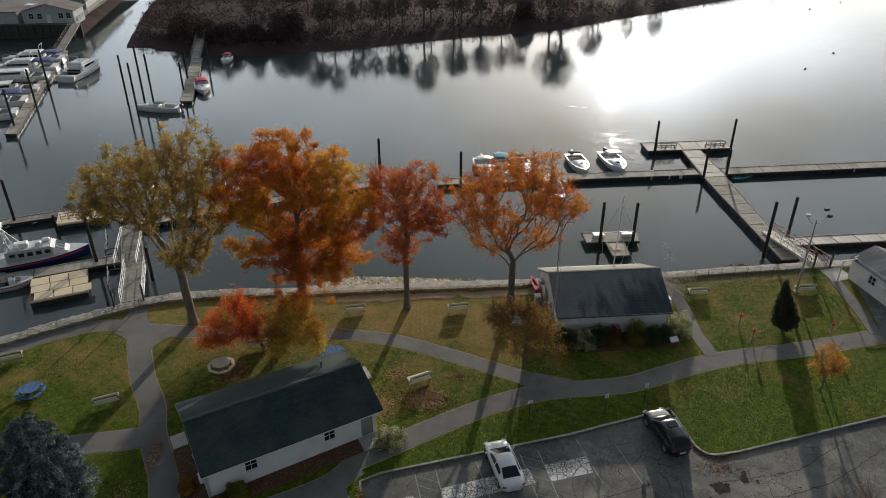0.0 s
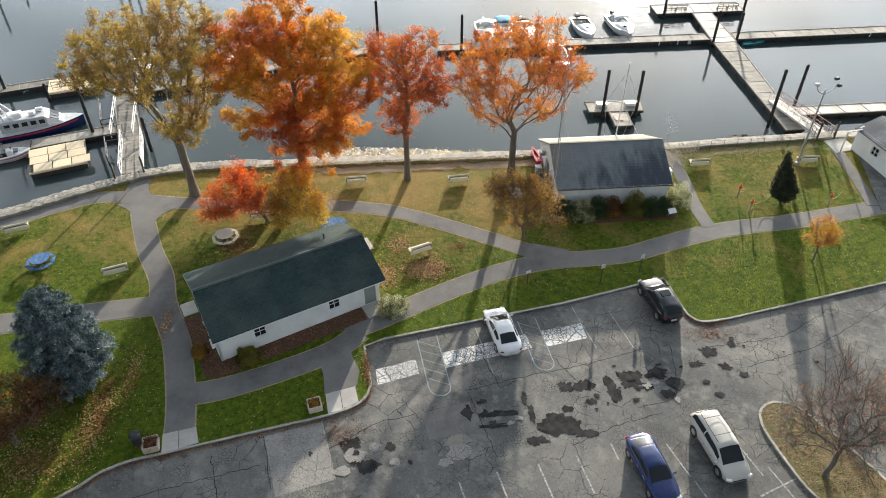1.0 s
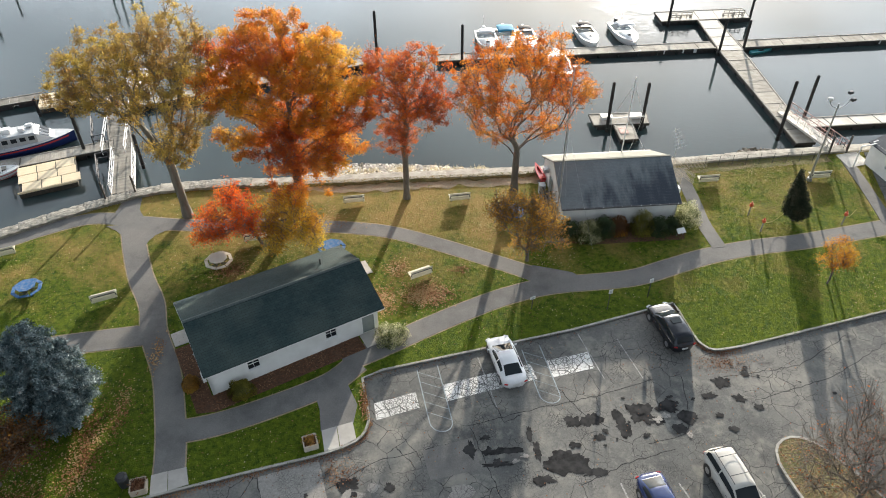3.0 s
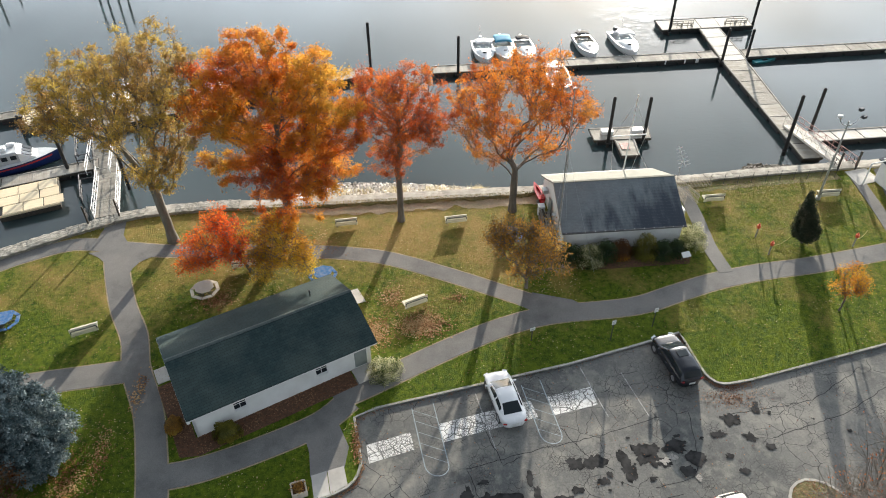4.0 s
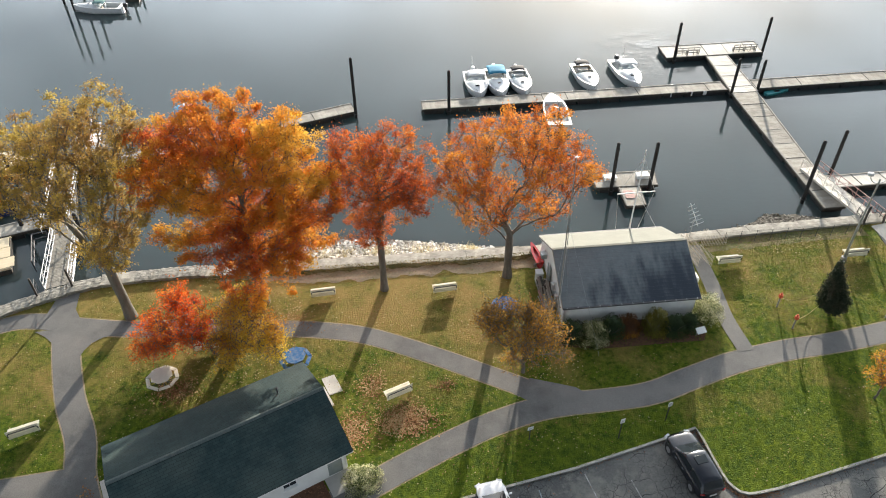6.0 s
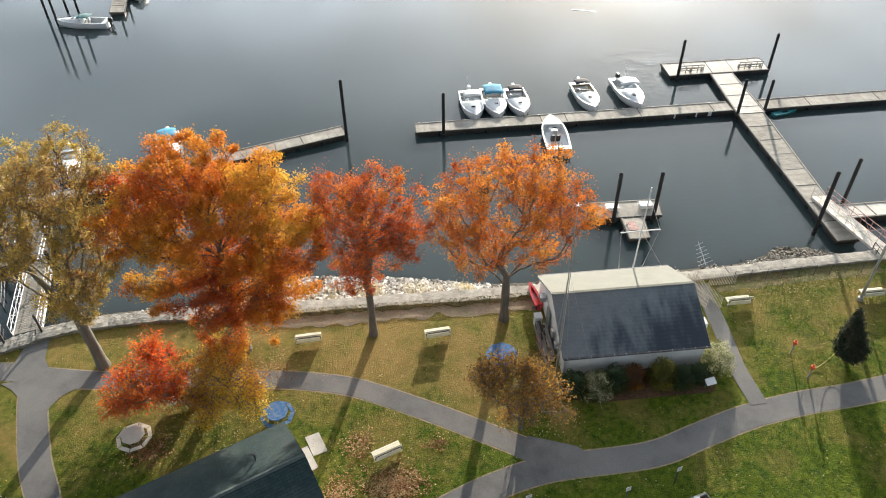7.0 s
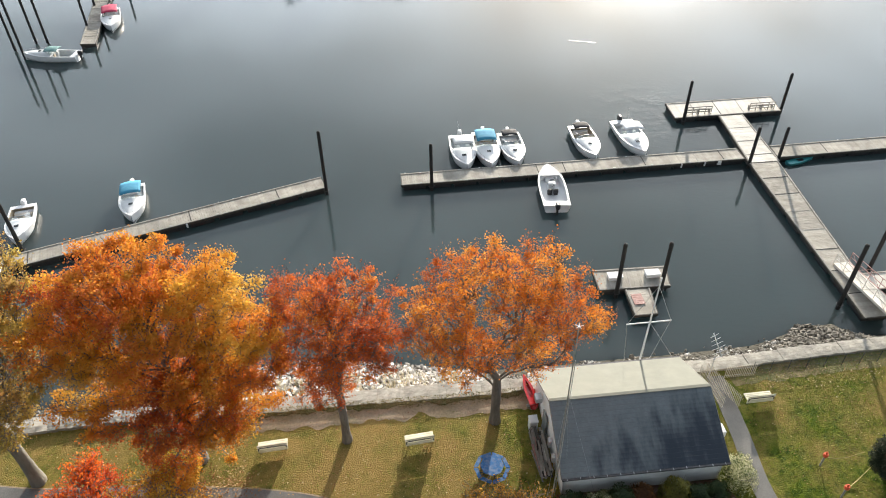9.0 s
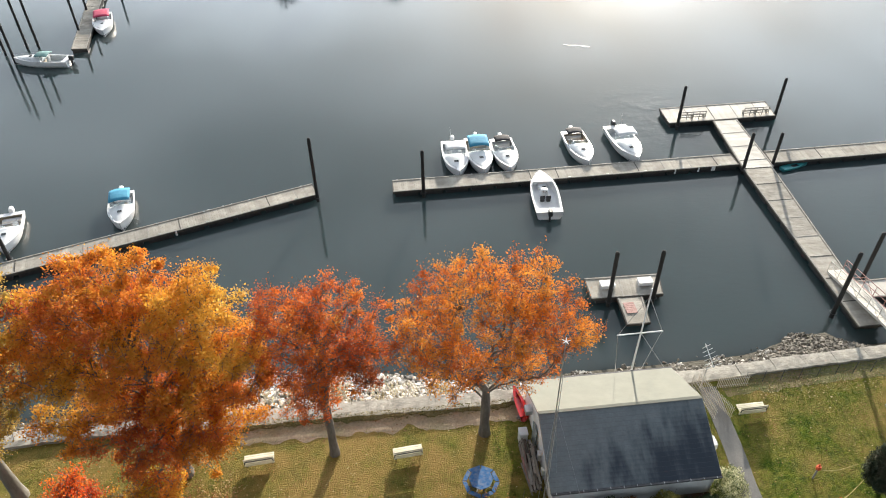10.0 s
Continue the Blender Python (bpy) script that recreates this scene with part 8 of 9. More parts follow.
def yacht(x, y, rz, ln, wd, label, cover=None, fly=True):
    """Cabin cruiser with superstructure and, where fly, an upper helm."""
    root = thing("cabin_cruiser", pose(x, y, WATER, 0, 0, rz), label, "boat", "yachts at the marina")
    hb, sheer = hull_parts(root, ln, wd, 1.15, ck=(0.05, 0.26))
    bm = B()
    box(bm, (0, ln * 0.02, 1.75), (wd * 0.78, ln * 0.42, 1.2), bevel=0.22)
    box(bm, (0, ln * 0.28, 1.5), (wd * 0.55, ln * 0.25, 0.5), bevel=0.2)
    cab = part("cabin", bm, M["gel"], root)
    for s in (-1, 1):
        bm = B()
        box(bm, (s * wd * 0.392, ln * 0.03, 1.95), (0.03, ln * 0.30, 0.45), bevel=0.01)
        part("pane", bm, M["pane"], cab)
    bm = B()
    box(bm, (0, 0, 0), (1, 1, 1), m=Matrix.Translation((0, ln * 0.235, 1.95)) @ Matrix.Rotation(radians(40), 4, "X") @ Matrix.Diagonal((wd * 0.6, 0.05, 0.7, 1)))
    part("pane", bm, M["pane"], cab)
    bm = B()
    box(bm, (0, -ln * 0.23, 1.0), (wd * 0.66, 0.06, 1.3))
    part("saloon_door", bm, M["pane"], root)
    if fly:
        bm = B()
        box(bm, (0, -ln * 0.02, 2.5), (wd * 0.7, ln * 0.30, 0.5), bevel=0.12)
        part("flybridge", bm, M["gel"], root)
        bm = B()
        box(bm, (0, -ln * 0.03, 2.77), (wd * 0.55, ln * 0.22, 0.06))
        part("flybridge_floor", bm, M["gelgrey"], root)
        bm = B()
        for s in (-1, 1):
            rod(bm, (s * wd * .3, -ln * 0.14, 2.6), (s * wd * .25, -ln * 0.17, 4.1), 0.05)
        rod(bm, (-wd * .25, -ln * .17, 4.1), (wd * .25, -ln * .17, 4.1), 0.05)
        part("radar_arch", bm, M["gel"], root)
    if cover:
        canopy(root, -ln * 0.47, -ln * 0.16, wd * 0.86, 2.5, M[cover])
    for s in (-1, 1):
        bm = B()
        pts = [(s * hb(t) * 0.93, -ln / 2 + ln * t, sheer(t) + 0.05) for t in (0.5, 0.62, 0.74, 0.86, 0.97)]
        up = Vector((0, 0, 0.6))
        for a, b in zip(pts, pts[1:]):
            rod(bm, Vector(a) + up, Vector(b) + up, 0.02, n=4)
        for a in pts:
            rod(bm, a, Vector(a) + up, 0.018, n=4)
        part("bow_rail", bm, M["steel"], root)
    return root


yacht(-62.9, 151.5, -8, 13.5, 4.2, "white flybridge cruiser moored along the marina dock")
yacht(-74.0, 146.5, 100, 12.5, 4.0, "white cabin cruiser with grey windows", fly=False)
yacht(-75.5, 153.5, 98, 13.5, 4.2, "white cabin cruiser with blue canvas", "navycanvas")
yacht(-76.5, 161.0, 97, 12.5, 4.2, "white flybridge yacht with blue canvas", "navycanvas")
yacht(-72.0, 137.0, 102, 12.0, 3.9, "white cruiser under dark covers", "blackcanvas", fly=False)
yacht(-70.5, 129.5, 103, 11.0, 3.8, "white cruiser with a long blue cover", "navycanvas", fly=False)
yacht(-69.0, 122.0, 104, 11.0, 3.7, "white cruiser with open stern", fly=False)
yacht(-67.5, 109.5, -72, 12.5, 3.9, "white cruiser at the end of the marina dock", fly=True)
dock("marina_dock", ((-61.0, 112.3), (-74.8, 170), (-59.2, 112.2), (-72.8, 170)), "long grey marina dock with white edge", cleats=8, seed=21)
dock("marina_dock", ((-37.4, 128.0), (-42.6, 160), (-35.2, 127.8), (-40.2, 160)), "grey plank dock reaching out from the far bank", cleats=4, seed=22)
gangway((-41.6, 159.5, DECK + .1), (-43.6, 178, 2.2), 1.8, M["greytimber"], "grey timber gangway on the far bank", deck="deck")
gangway((-74.2, 169, DECK + .1), (-76.5, 187.5, 2.4), 1.8, M["greytimber"], "grey timber gangway up to the boat yard", deck="deck")


def kayak():
    root = thing("kayak", pose(49.2, 87.0 - 0.05, WATER + 0.05, 0, 0, -78), "teal plastic kayak afloat beside the dock", "kayak")
    hull_parts(root, 3.2, 0.75, 0.22, hull="teal", liner="black", ck=(0.35, 0.6), flare=1.6)


kayak()
for k, (x, y) in enumerate(((34.0, 121.0),)):
    e = thing("drifting_reed", pose(x, y, WATER + 0.02, 0, 0, -20), "thin pale streak of drifting reed on the water", "debris")
    bm = B()
    r = random.Random(3)
    for q in range(14):
        a = -1.7 + q * 0.25
        beam(bm, (a, r.uniform(-.1, .1), 0), (a + r.uniform(.3, .6), r.uniform(-.12, .12), 0.02), 0.07, 0.03)
    part("stalks", bm, M["gel"], e)

# mooring buoys far out
for x, y in ((89.36, 143.01), (103.36, 156.01), (127.46, 209.26), (143.22, 219.55), (122.08, 222.21)):
    e = thing("mooring_buoy", pose(x, y, WATER), "small dark mooring buoy on the open water", "buoy", "mooring buoys")
    bm = B()
    rod(bm, (0, 0, -0.3), (0, 0, 0.15), 0.24, 0.24, 10)
    rod(bm, (0, 0, 0.15), (0, 0, 0.3), 0.22, 0.08, 10)
    part("float", bm, M["black"], e)

# ---- cars ----
def car(x, y, rz, paint, label, ln, wd, ht, belt, glass, rack=False, sunroof=False):
    """A car, nose to local +y. belt: (u, z) of the body's upper line from tail to nose; glass: u of the rear glass's foot and head, then of the windscreen's head and foot."""
    z0 = gz(y) - 0.115
    slope = math.degrees(math.atan(0.031))
    root = thing("car", pose(x, y, z0, slope * math.cos(radians(rz)), 0, rz), label, "car", "parked cars")
    n = 25
    us = [k / (n - 1) for k in range(n)]
    bu, bz = zip(*belt)

    def half(u):
        q = abs(2 * u - 1)
        return wd / 2 * (1 - 0.03 * q * q - 0.17 * max(0, (q - 0.62) / 0.38) ** 2 - 0.24 * max(0, (q - 0.88) / 0.12) ** 2)
    v, f = [], []
    for u in us:
        w, zb = half(u), float(np.interp(u, bu, bz))
        y_ = -ln / 2 + ln * u
        lo = 0.24 + 0.10 * max(0, abs(2 * u - 1) - 0.85) / 0.15
        ring = [(w * 0.90, lo), (w * 0.985, lo + 0.16), (w, min(zb - 0.12, 0.62)), (w * 0.97, zb - 0.05), (w * 0.88, zb), (w * 0.55, zb + 0.025), (0, zb + 0.035)]
        v += [(q, y_, z) for q, z in ring] + [(-q, y_, z) for q, z in ring[-2::-1]]
    m = 13
    for k in range(n - 1):
        for i in range(m - 1):
            f.append((k * m + i, k * m + i + 1, (k + 1) * m + i + 1, (k + 1) * m + i))
        f.append((k * m + m - 1, k * m, (k + 1) * m, (k + 1) * m + m - 1))
    f += [tuple(range(m))[::-1], tuple((n - 1) * m + i for i in range(m))]
    body = obj("body", v, f, paint, root, smooth=True)
    # cabin: one rounded shell, the glass set on it in panes
    ra, rb, fb, fa = [-ln / 2 + ln * u for u in glass]
    zf = lambda yy: float(np.interp((yy + ln / 2) / ln, bu, bz)) - 0.01
    wb, wr = wd / 2 * 0.93, wd / 2 * (0.66 if ht < 1.6 else 0.74)
    zr = ht - 0.03
    fine = np.linspace(ra - 0.4, fa + 0.4, 200)
    raw = np.interp(fine, [ra - 0.4, ra, rb, (rb + fb) / 2, fb, fa, fa + 0.4], [zf(ra) - 0.12, zf(ra), zr - 0.06, zr + 0.03, zr - 0.03, zf(fa), zf(fa) - 0.25])
    win = 17
    soft_z = np.convolve(np.pad(raw, win // 2, mode="edge"), np.ones(win) / win, "valid")

    def skin(y_, u, off=0.0):
        """A place on the shell: u runs from the left sill over the roof to the right sill."""
        zb = zf(y_) - 0.05
        zt = max(zb + 0.02, float(np.interp(y_, fine, soft_z)))
        wt = float(np.interp(y_, [ra, rb, fb, fa], [wb * 0.80, wr * 0.95, wr, wb * 0.86]))
        s = -1 if u < 0.5 else 1
        q = min(u, 1 - u) / 0.5
        zs = zb + (zt - zb) * 0.84
        if q < 0.5:
            t = q / 0.5
            bulge = 0.05 * math.sin(math.pi * t) * min(1, (zt - zb) / 0.4)
            x_, z_ = wb * 0.97 + (wt - wb * 0.97) * t + bulge, zb + (zs - zb) * t
            return Vector((s * (x_ + off), y_, z_ + off * 0.4))
        t = (q - 0.5) / 0.5
        tilt = (float(np.interp(y_ + 0.05, fine, soft_z)) - float(np.interp(y_ - 0.05, fine, soft_z))) / 0.1
        return Vector((s * wt * (1 - t), y_ - off * tilt, zs + (zt - zs) * (1 - (1 - t) ** 2.6) + off))

    def patch(name, y0, y1, u0, u1, material, parent, off=0.0, ny=10, nu=10):
        vs, fs = [], []
        for j in range(ny + 1):
            for i in range(nu + 1):
                u = u0 + (u1 - u0) * i / nu
                vs.append(skin(y0 + (y1 - y0) * j / ny, u, off))
        for j in range(ny):
            for i in range(nu):
                k = j * (nu + 1) + i
                fs.append((k, k + 1, k + nu + 2, k + nu + 1))
        return obj(name, vs, fs, material, parent, smooth=True)
    roof = patch("roof", ra, fa, 0.0, 1.0, paint, root, ny=28, nu=24)
    patch("windscreen", fb + (fa - fb) * 0.10, fa - (fa - fb) * 0.06, 0.265, 0.735, M["carglass"], root, 0.012)
    patch("rear_window", ra + (rb - ra) * 0.16, rb - (rb - ra) * 0.06, 0.27, 0.73, M["carglass"], root, 0.012)
    mid = rb + (fb - rb) * 0.52
    lo, hi = ra + (rb - ra) * (0.62 if ht < 1.6 else 0.75), fb + (fa - fb) * 0.50
    for u0, u1 in ((0.075, 0.215), (0.785, 0.925)):
        for y0, y1 in ((lo, mid - 0.05), (mid + 0.05, hi)):
            patch("side_window", y0, y1, u0, u1, M["carglass"], root, 0.010, nu=4)
    if rack:
        for s in (-1, 1):
            bm = B()
            rod(bm, (s * wr * 0.9, rb + 0.1, zr + 0.10), (s * wr * 0.9, fb - 0.1, zr + 0.10), 0.025, n=6)
            part("roof_rail", bm, M["darksteel"], roof)
        for t in (0.25, 0.75):
            bm = B()
            yy = rb + (fb - rb) * t
            rod(bm, (-wr * 0.9, yy, zr + 0.11), (wr * 0.9, yy, zr + 0.11), 0.022, n=6)
            part("cross_bar", bm, M["darksteel"], roof)
    if sunroof:
        bm = B()
        box(bm, (0, fb - 0.55, zr + 0.045), (0.75, 0.55, 0.02), bevel=0.008)
        part("sunroof", bm, M["carglass"], roof)
    for s in (-1, 1):
        for yy in (-ln * 0.295, ln * 0.315):
            r = 0.32 if ht < 1.6 else 0.36
            bm = B()
            rod(bm, (s * (wd / 2 - 0.20), yy, r), (s * (wd / 2 - 0.005), yy, r), r, r, 20)
            w = part("wheel", bm, M["rubber"], root)
            bm = B()
            rod(bm, (s * (wd / 2 - 0.01), yy, r), (s * (wd / 2 + 0.006), yy, r), r * 0.66, r * 0.6, 14)
            part("rim", bm, M["alloy"], w)
            # black disc on the flank stands in for the arch's shaded hollow
            bm = B()
            rod(bm, (s * (wd / 2 - 0.06), yy, r + 0.02), (s * (wd / 2 + 0.001), yy, r + 0.02), r * 1.16, r * 1.16, 20)
            part("wheel_arch", bm, M["black"], body)
        bm = B()
        box(bm, (s * wd * 0.36, ln / 2 - 0.13, float(np.interp(0.97, bu, bz)) - 0.10), (0.36, 0.26, 0.15), rz=-s * 22, bevel=0.03)
        part("headlight", bm, M["clearlens"], body)
        bm = B()
        box(bm, (s * wd * 0.385, -ln / 2 + 0.065, belt[0][1] - 0.10), (0.26, 0.10, 0.11), rz=s * 20, bevel=0.03)
        part("tail_light", bm, M["redlens"], body)
        bm = B()
        box(bm, (s * (wd / 2 + 0.09), fa - 0.35, zf(fa) + 0.06), (0.2, 0.10, 0.13), bevel=0.03)
        part("door_mirror", bm, paint, body)
        bm = B()
        for t in (0.45, 0.62):
            box(bm, (s * (wd / 2 + 0.008), -ln / 2 + ln * t, 0.78), (0.03, 0.2, 0.035), bevel=0.008)
        part("door_handle", bm, M["chrome"], body)
    bm = B()
    box(bm, (0, -ln / 2 - 0.01, 0.62), (0.46, 0.03, 0.16), bevel=0.008)
    part("number_plate", bm, M["plate"], body)
    bm = B()
    box(bm, (0, ln / 2 - 0.02, 0.50), (wd * 0.46, 0.06, 0.14), bevel=0.02)
    part("grille", bm, M["black"], body)
    return root


SEDAN = [(0, 0.86), (0.05, 0.96), (0.16, 0.99), (0.3, 0.96), (0.66, 0.93), (0.74, 0.90), (0.9, 0.78), (0.97, 0.68), (1, 0.56)]
WAGON = [(0, 0.95), (0.04, 1.04), (0.3, 1.06), (0.66, 1.04), (0.76, 1.02), (0.92, 0.92), (0.98, 0.80), (1, 0.66)]
MINIVAN = [(0, 0.95), (0.03, 1.02), (0.3, 1.04), (0.70, 1.02), (0.80, 0.98), (0.93, 0.84), (0.98, 0.70), (1, 0.58)]
car(7.22, 35.35, 9.5, M["carwhite"], "white four-door saloon parked nose to the kerb", 4.45, 1.84, 1.43, SEDAN, (0.10, 0.31, 0.55, 0.80))
car(19.72, 37.5, 9.5, M["carblack"], "black sport utility car parked nose to the kerb", 4.45, 1.86, 1.70, WAGON, (0.015, 0.10, 0.53, 0.76), sunroof=True)
car(19.42, 24.65, 189.0, M["carcream"], "champagne-white minivan with roof rails", 4.85, 1.92, 1.74, MINIVAN, (0.02, 0.09, 0.62, 0.82), rack=True)
car(14.75, 23.5, 189.5, M["carblue"], "dark blue saloon in the car park", 4.6, 1.82, 1.45, SEDAN, (0.06, 0.27, 0.56, 0.76))

# ---- things in the park ----
def bench(x, y, rz):
    """Slatted bench with a low back (local -y side), its dark tube frame bent round the back's top."""
    e = thing("park_bench", pose(x, y, gz(y), 0, 0, rz), "pale slatted park bench on a dark tube frame", "bench", "park benches")
    for s in (-0.80, 0.80):
        bm = B()
        rod(bm, (s, 0.30, 0), (s, 0.27, 0.40), 0.028, n=6)
        rod(bm, (s, 0.27, 0.40), (s, -0.24, 0.38), 0.028, n=6)
        rod(bm, (s, -0.26, 0), (s, -0.25, 0.40), 0.028, n=6)
        part("leg_frame", bm, M["darksteel"], e)
    for k in range(4):
        bm = B()
        box(bm, (0, 0.28 - k * 0.15, 0.43), (1.9, 0.135, 0.04), bevel=0.008)
        part("seat_slat", bm, M["benchwood"], e)
    for k in range(4):
        bm = B()
        t = k / 3
        box(bm, (0, 0, 0), (1, 1, 1), m=Matrix.Translation((0, -0.275 - 0.03 * t, 0.23 + 0.58 * t)) @ Matrix.Rotation(radians(3), 4, "X") @ Matrix.Diagonal((1.9, 0.035, 0.165, 1)))
        part("back_slat", bm, M["benchwood"], e)
    bm = B()
    bend = [(-0.90, -0.33, 0.42), (-0.88, -0.35, 0.64), (-0.80, -0.355, 0.71), (0.80, -0.355, 0.71), (0.88, -0.35, 0.64), (0.90, -0.33, 0.42)]
    for a, b in zip(bend, bend[1:]):
        rod(bm, a, b, 0.034, n=6)
    part("top_rail", bm, M["darksteel"], e)
    return e


for x, y, rz in ((-32.6, 50.4, 20), (-22.8, 44.4, 19), (1.75, 45.0, 22), (-3.65, 55.2, 4), (5.9, 54.7, 5), (29.4, 55.5, 1), (40.1, 55.2, 1), (-11.9, 50.6, 6), (-31.0, 36.4, 15)):
    bench(x, y, rz)


def picnic(x, y, rz, top, label, sides=8, seats=8):
    """Eight-sided picnic table with seats on arms from a central frame."""
    e = thing("picnic_table", pose(x, y, gz(y), 0, 0, rz) @ Matrix.Diagonal((0.76, 0.76, 1, 1)), label, "picnic table", "picnic tables")
    bm = B()
    ring = [(1.0 * math.cos(2 * math.pi * (k + .5) / sides), 1.0 * math.sin(2 * math.pi * (k + .5) / sides)) for k in range(sides)]
    f0 = bm.faces.new([bm.verts.new((a, b, 0.76)) for a, b in ring])
    ex = bmesh.ops.extrude_face_region(bm, geom=[f0])
    for q in ex["geom"]:
        if isinstance(q, bmesh.types.BMVert):
            q.co.z -= 0.06
    part("tabletop", bm, top, e)
    for k in range(seats):
        a = 2 * math.pi * k / seats
        r = Matrix.Rotation(a, 4, "Z")
        bm = B()
        pts = [(1.10, -0.40), (1.42, -0.54), (1.42, 0.54), (1.10, 0.40)]
        f0 = bm.faces.new([bm.verts.new(r @ Vector((p, q, 0.46))) for p, q in pts])
        ex = bmesh.ops.extrude_face_region(bm, geom=[f0])
        for q in ex["geom"]:
            if isinstance(q, bmesh.types.BMVert):
                q.co.z -= 0.05
        part("seat", bm, top, e)
        bm = B()
        rod(bm, r @ Vector((0.25, 0, 0.12)), r @ Vector((1.27, 0, 0.42)), 0.03, n=6)
        rod(bm, r @ Vector((0.25, 0, 0.12)), r @ Vector((0.62, 0, 0.70)), 0.03, n=6)
        rod(bm, r @ Vector((0.25, 0, 0.12)), r @ Vector((0.95, 0, 0)), 0.03, n=6)
        part("leg", bm, M["darksteel"], e)
    return e


picnic(-14.55, 47.7, 20, M["creamtable"], "eight-sided picnic table with cream top and seats")
picnic(-29.0, 45.7, 10, M["bluetable"], "blue eight-sided picnic table, paint worn")
picnic(-5.4, 48.5, 30, M["bluetable"], "blue eight-sided picnic table behind the building")
picnic(10.3, 52.0, 15, M["bluetable"], "blue eight-sided picnic table under the trees")


def planter(x, y, rz, w, leaf, label, body="terracotta"):
    e = thing("planter", pose(x, y, gz(y), 0, 0, rz), label, "planter")
    bm = B()
    for a, b, s in ((0, w / 2, (w, .09, .5)), (0, -w / 2, (w, .09, .5)), (w / 2, 0, (.09, w, .5)), (-w / 2, 0, (.09, w, .5))):
        box(bm, (a, b, 0.25), s, bevel=0.015)
    part("box", bm, M[body], e)
    bm = B()
    box(bm, (0, 0, 0.2), (w - .1, w - .1, 0.36))
    part("soil", bm, M["mulch"], e)
    rng = np.random.default_rng(int(abs(x) * 10))
    tagged(quads("plants", rng.normal(size=(260, 3)) * np.array([w * .24, w * .24, .10]) + np.array([0, 0, .55]), 0.12, leaf, e, seed=4), kind="stuff")


planter(-16.3, 27.75, 12, 0.9, L["litter"], "square pale planter with withered plants")
planter(-6.15, 29.95, 14, 0.85, L["bronze"], "square timber planter with autumn flowers", "palewood")
e = thing("waste_bin", pose(-17.25, 28.1, gz(28.1)), "round dark waste bin beside a planter", "bin")
bm = B()
rod(bm, (0, 0, 0), (0, 0, 0.85), 0.30, 0.34, 16)
part("drum", bm, M["darksteel"], e)
bm = B()
rod(bm, (0, 0, 0.85), (0, 0, 0.98), 0.37, 0.24, 16)
part("lid", bm, M["black"], e)


def sign(x, y, h, rz, w=0.32, hh=0.42):
    e = thing("sign_post", pose(x, y, gz(y), 0, 0, rz), "small white parking sign on a thin steel post", "sign", "parking signs")
    bm = B()
    box(bm, (0, 0, h / 2), (0.06, 0.04, h))
    part("post", bm, M["darksteel"], e)
    bm = B()
    box(bm, (0, -0.035, h - hh / 2), (w, 0.012, hh), bevel=0.004)
    p = part("plate", bm, M["trim"], e)
    bm = B()
    for k in range(3):
        box(bm, (0, -0.044, h - 0.12 - k * 0.09), (w * 0.66, 0.004, 0.035))
    part("text_bars", bm, M["greydoor"], p)


sign(15.75, 40.0, 2.1, 12)
sign(19.2, 41.0, 2.0, 12)
sign(10.0, 40.5, 1.4, 12, 0.4, 0.3)
e = thing("notice_board", pose(24.2, 48.0, gz(48.0), 0, 0, 12), "low white tilted notice panel on the lawn", "sign")
bm = B()
box(bm, (0, 0, 0), (1, 1, 1), m=Matrix.Translation((0, 0, 0.55)) @ Matrix.Rotation(radians(28), 4, "X") @ Matrix.Diagonal((0.75, 0.5, 0.04, 1)))
part("panel", bm, M["trim"], e)
for s in (-.3, .3):
    bm = B()
    box(bm, (s, 0.05, 0.26), (0.05, 0.05, 0.52))
    part("leg", bm, M["greydoor"], e)

# red-topped posts with a rope between them
posts = [(31.15, 50.2), (31.3, 47.95), (38.75, 48.25)]
for k, (x, y) in enumerate(posts):
    e = thing("rope_post", pose(x, y, gz(y)), "short post topped with a red-orange buoy", "post", "rope posts")
    bm = B()
    rod(bm, (0, 0, -.05), (0, 0, 1.0), 0.06, 0.055, 8)
    part("post", bm, M["greytimber"], e)
    bm = B()
    rod(bm, (0, 0, 0.96), (0, 0, 1.08), 0.10, 0.17, 10)
    rod(bm, (0, 0, 1.08), (0, 0, 1.28), 0.17, 0.14, 10)
    rod(bm, (0, 0, 1.28), (0, 0, 1.46), 0.07, 0.05, 10)
    part("buoy", bm, M["orange"], e)
for (x0, y0), (x1, y1) in (((31.15, 50.2), (34.0, 50.4)), ((31.3, 47.95), (34.2, 49.6)), ((38.75, 48.25), (40.4, 49.3))):
    bm = B()
    a, b = Vector((x0, y0, gz(y0) + 0.95)), Vector((x1, y1, gz(y1) + 0.75))
    pr = a
    for k in range(1, 13):
        t = k / 12
        q = a.lerp(b, t) - Vector((0, 0, 0.4 * math.sin(math.pi * t)))
        rod(bm, pr, q, 0.022, n=5)
        pr = q
    tagged(part("rope", bm, M["rope"]), "slack yellow rope hung from a post", "rope", "ropes")

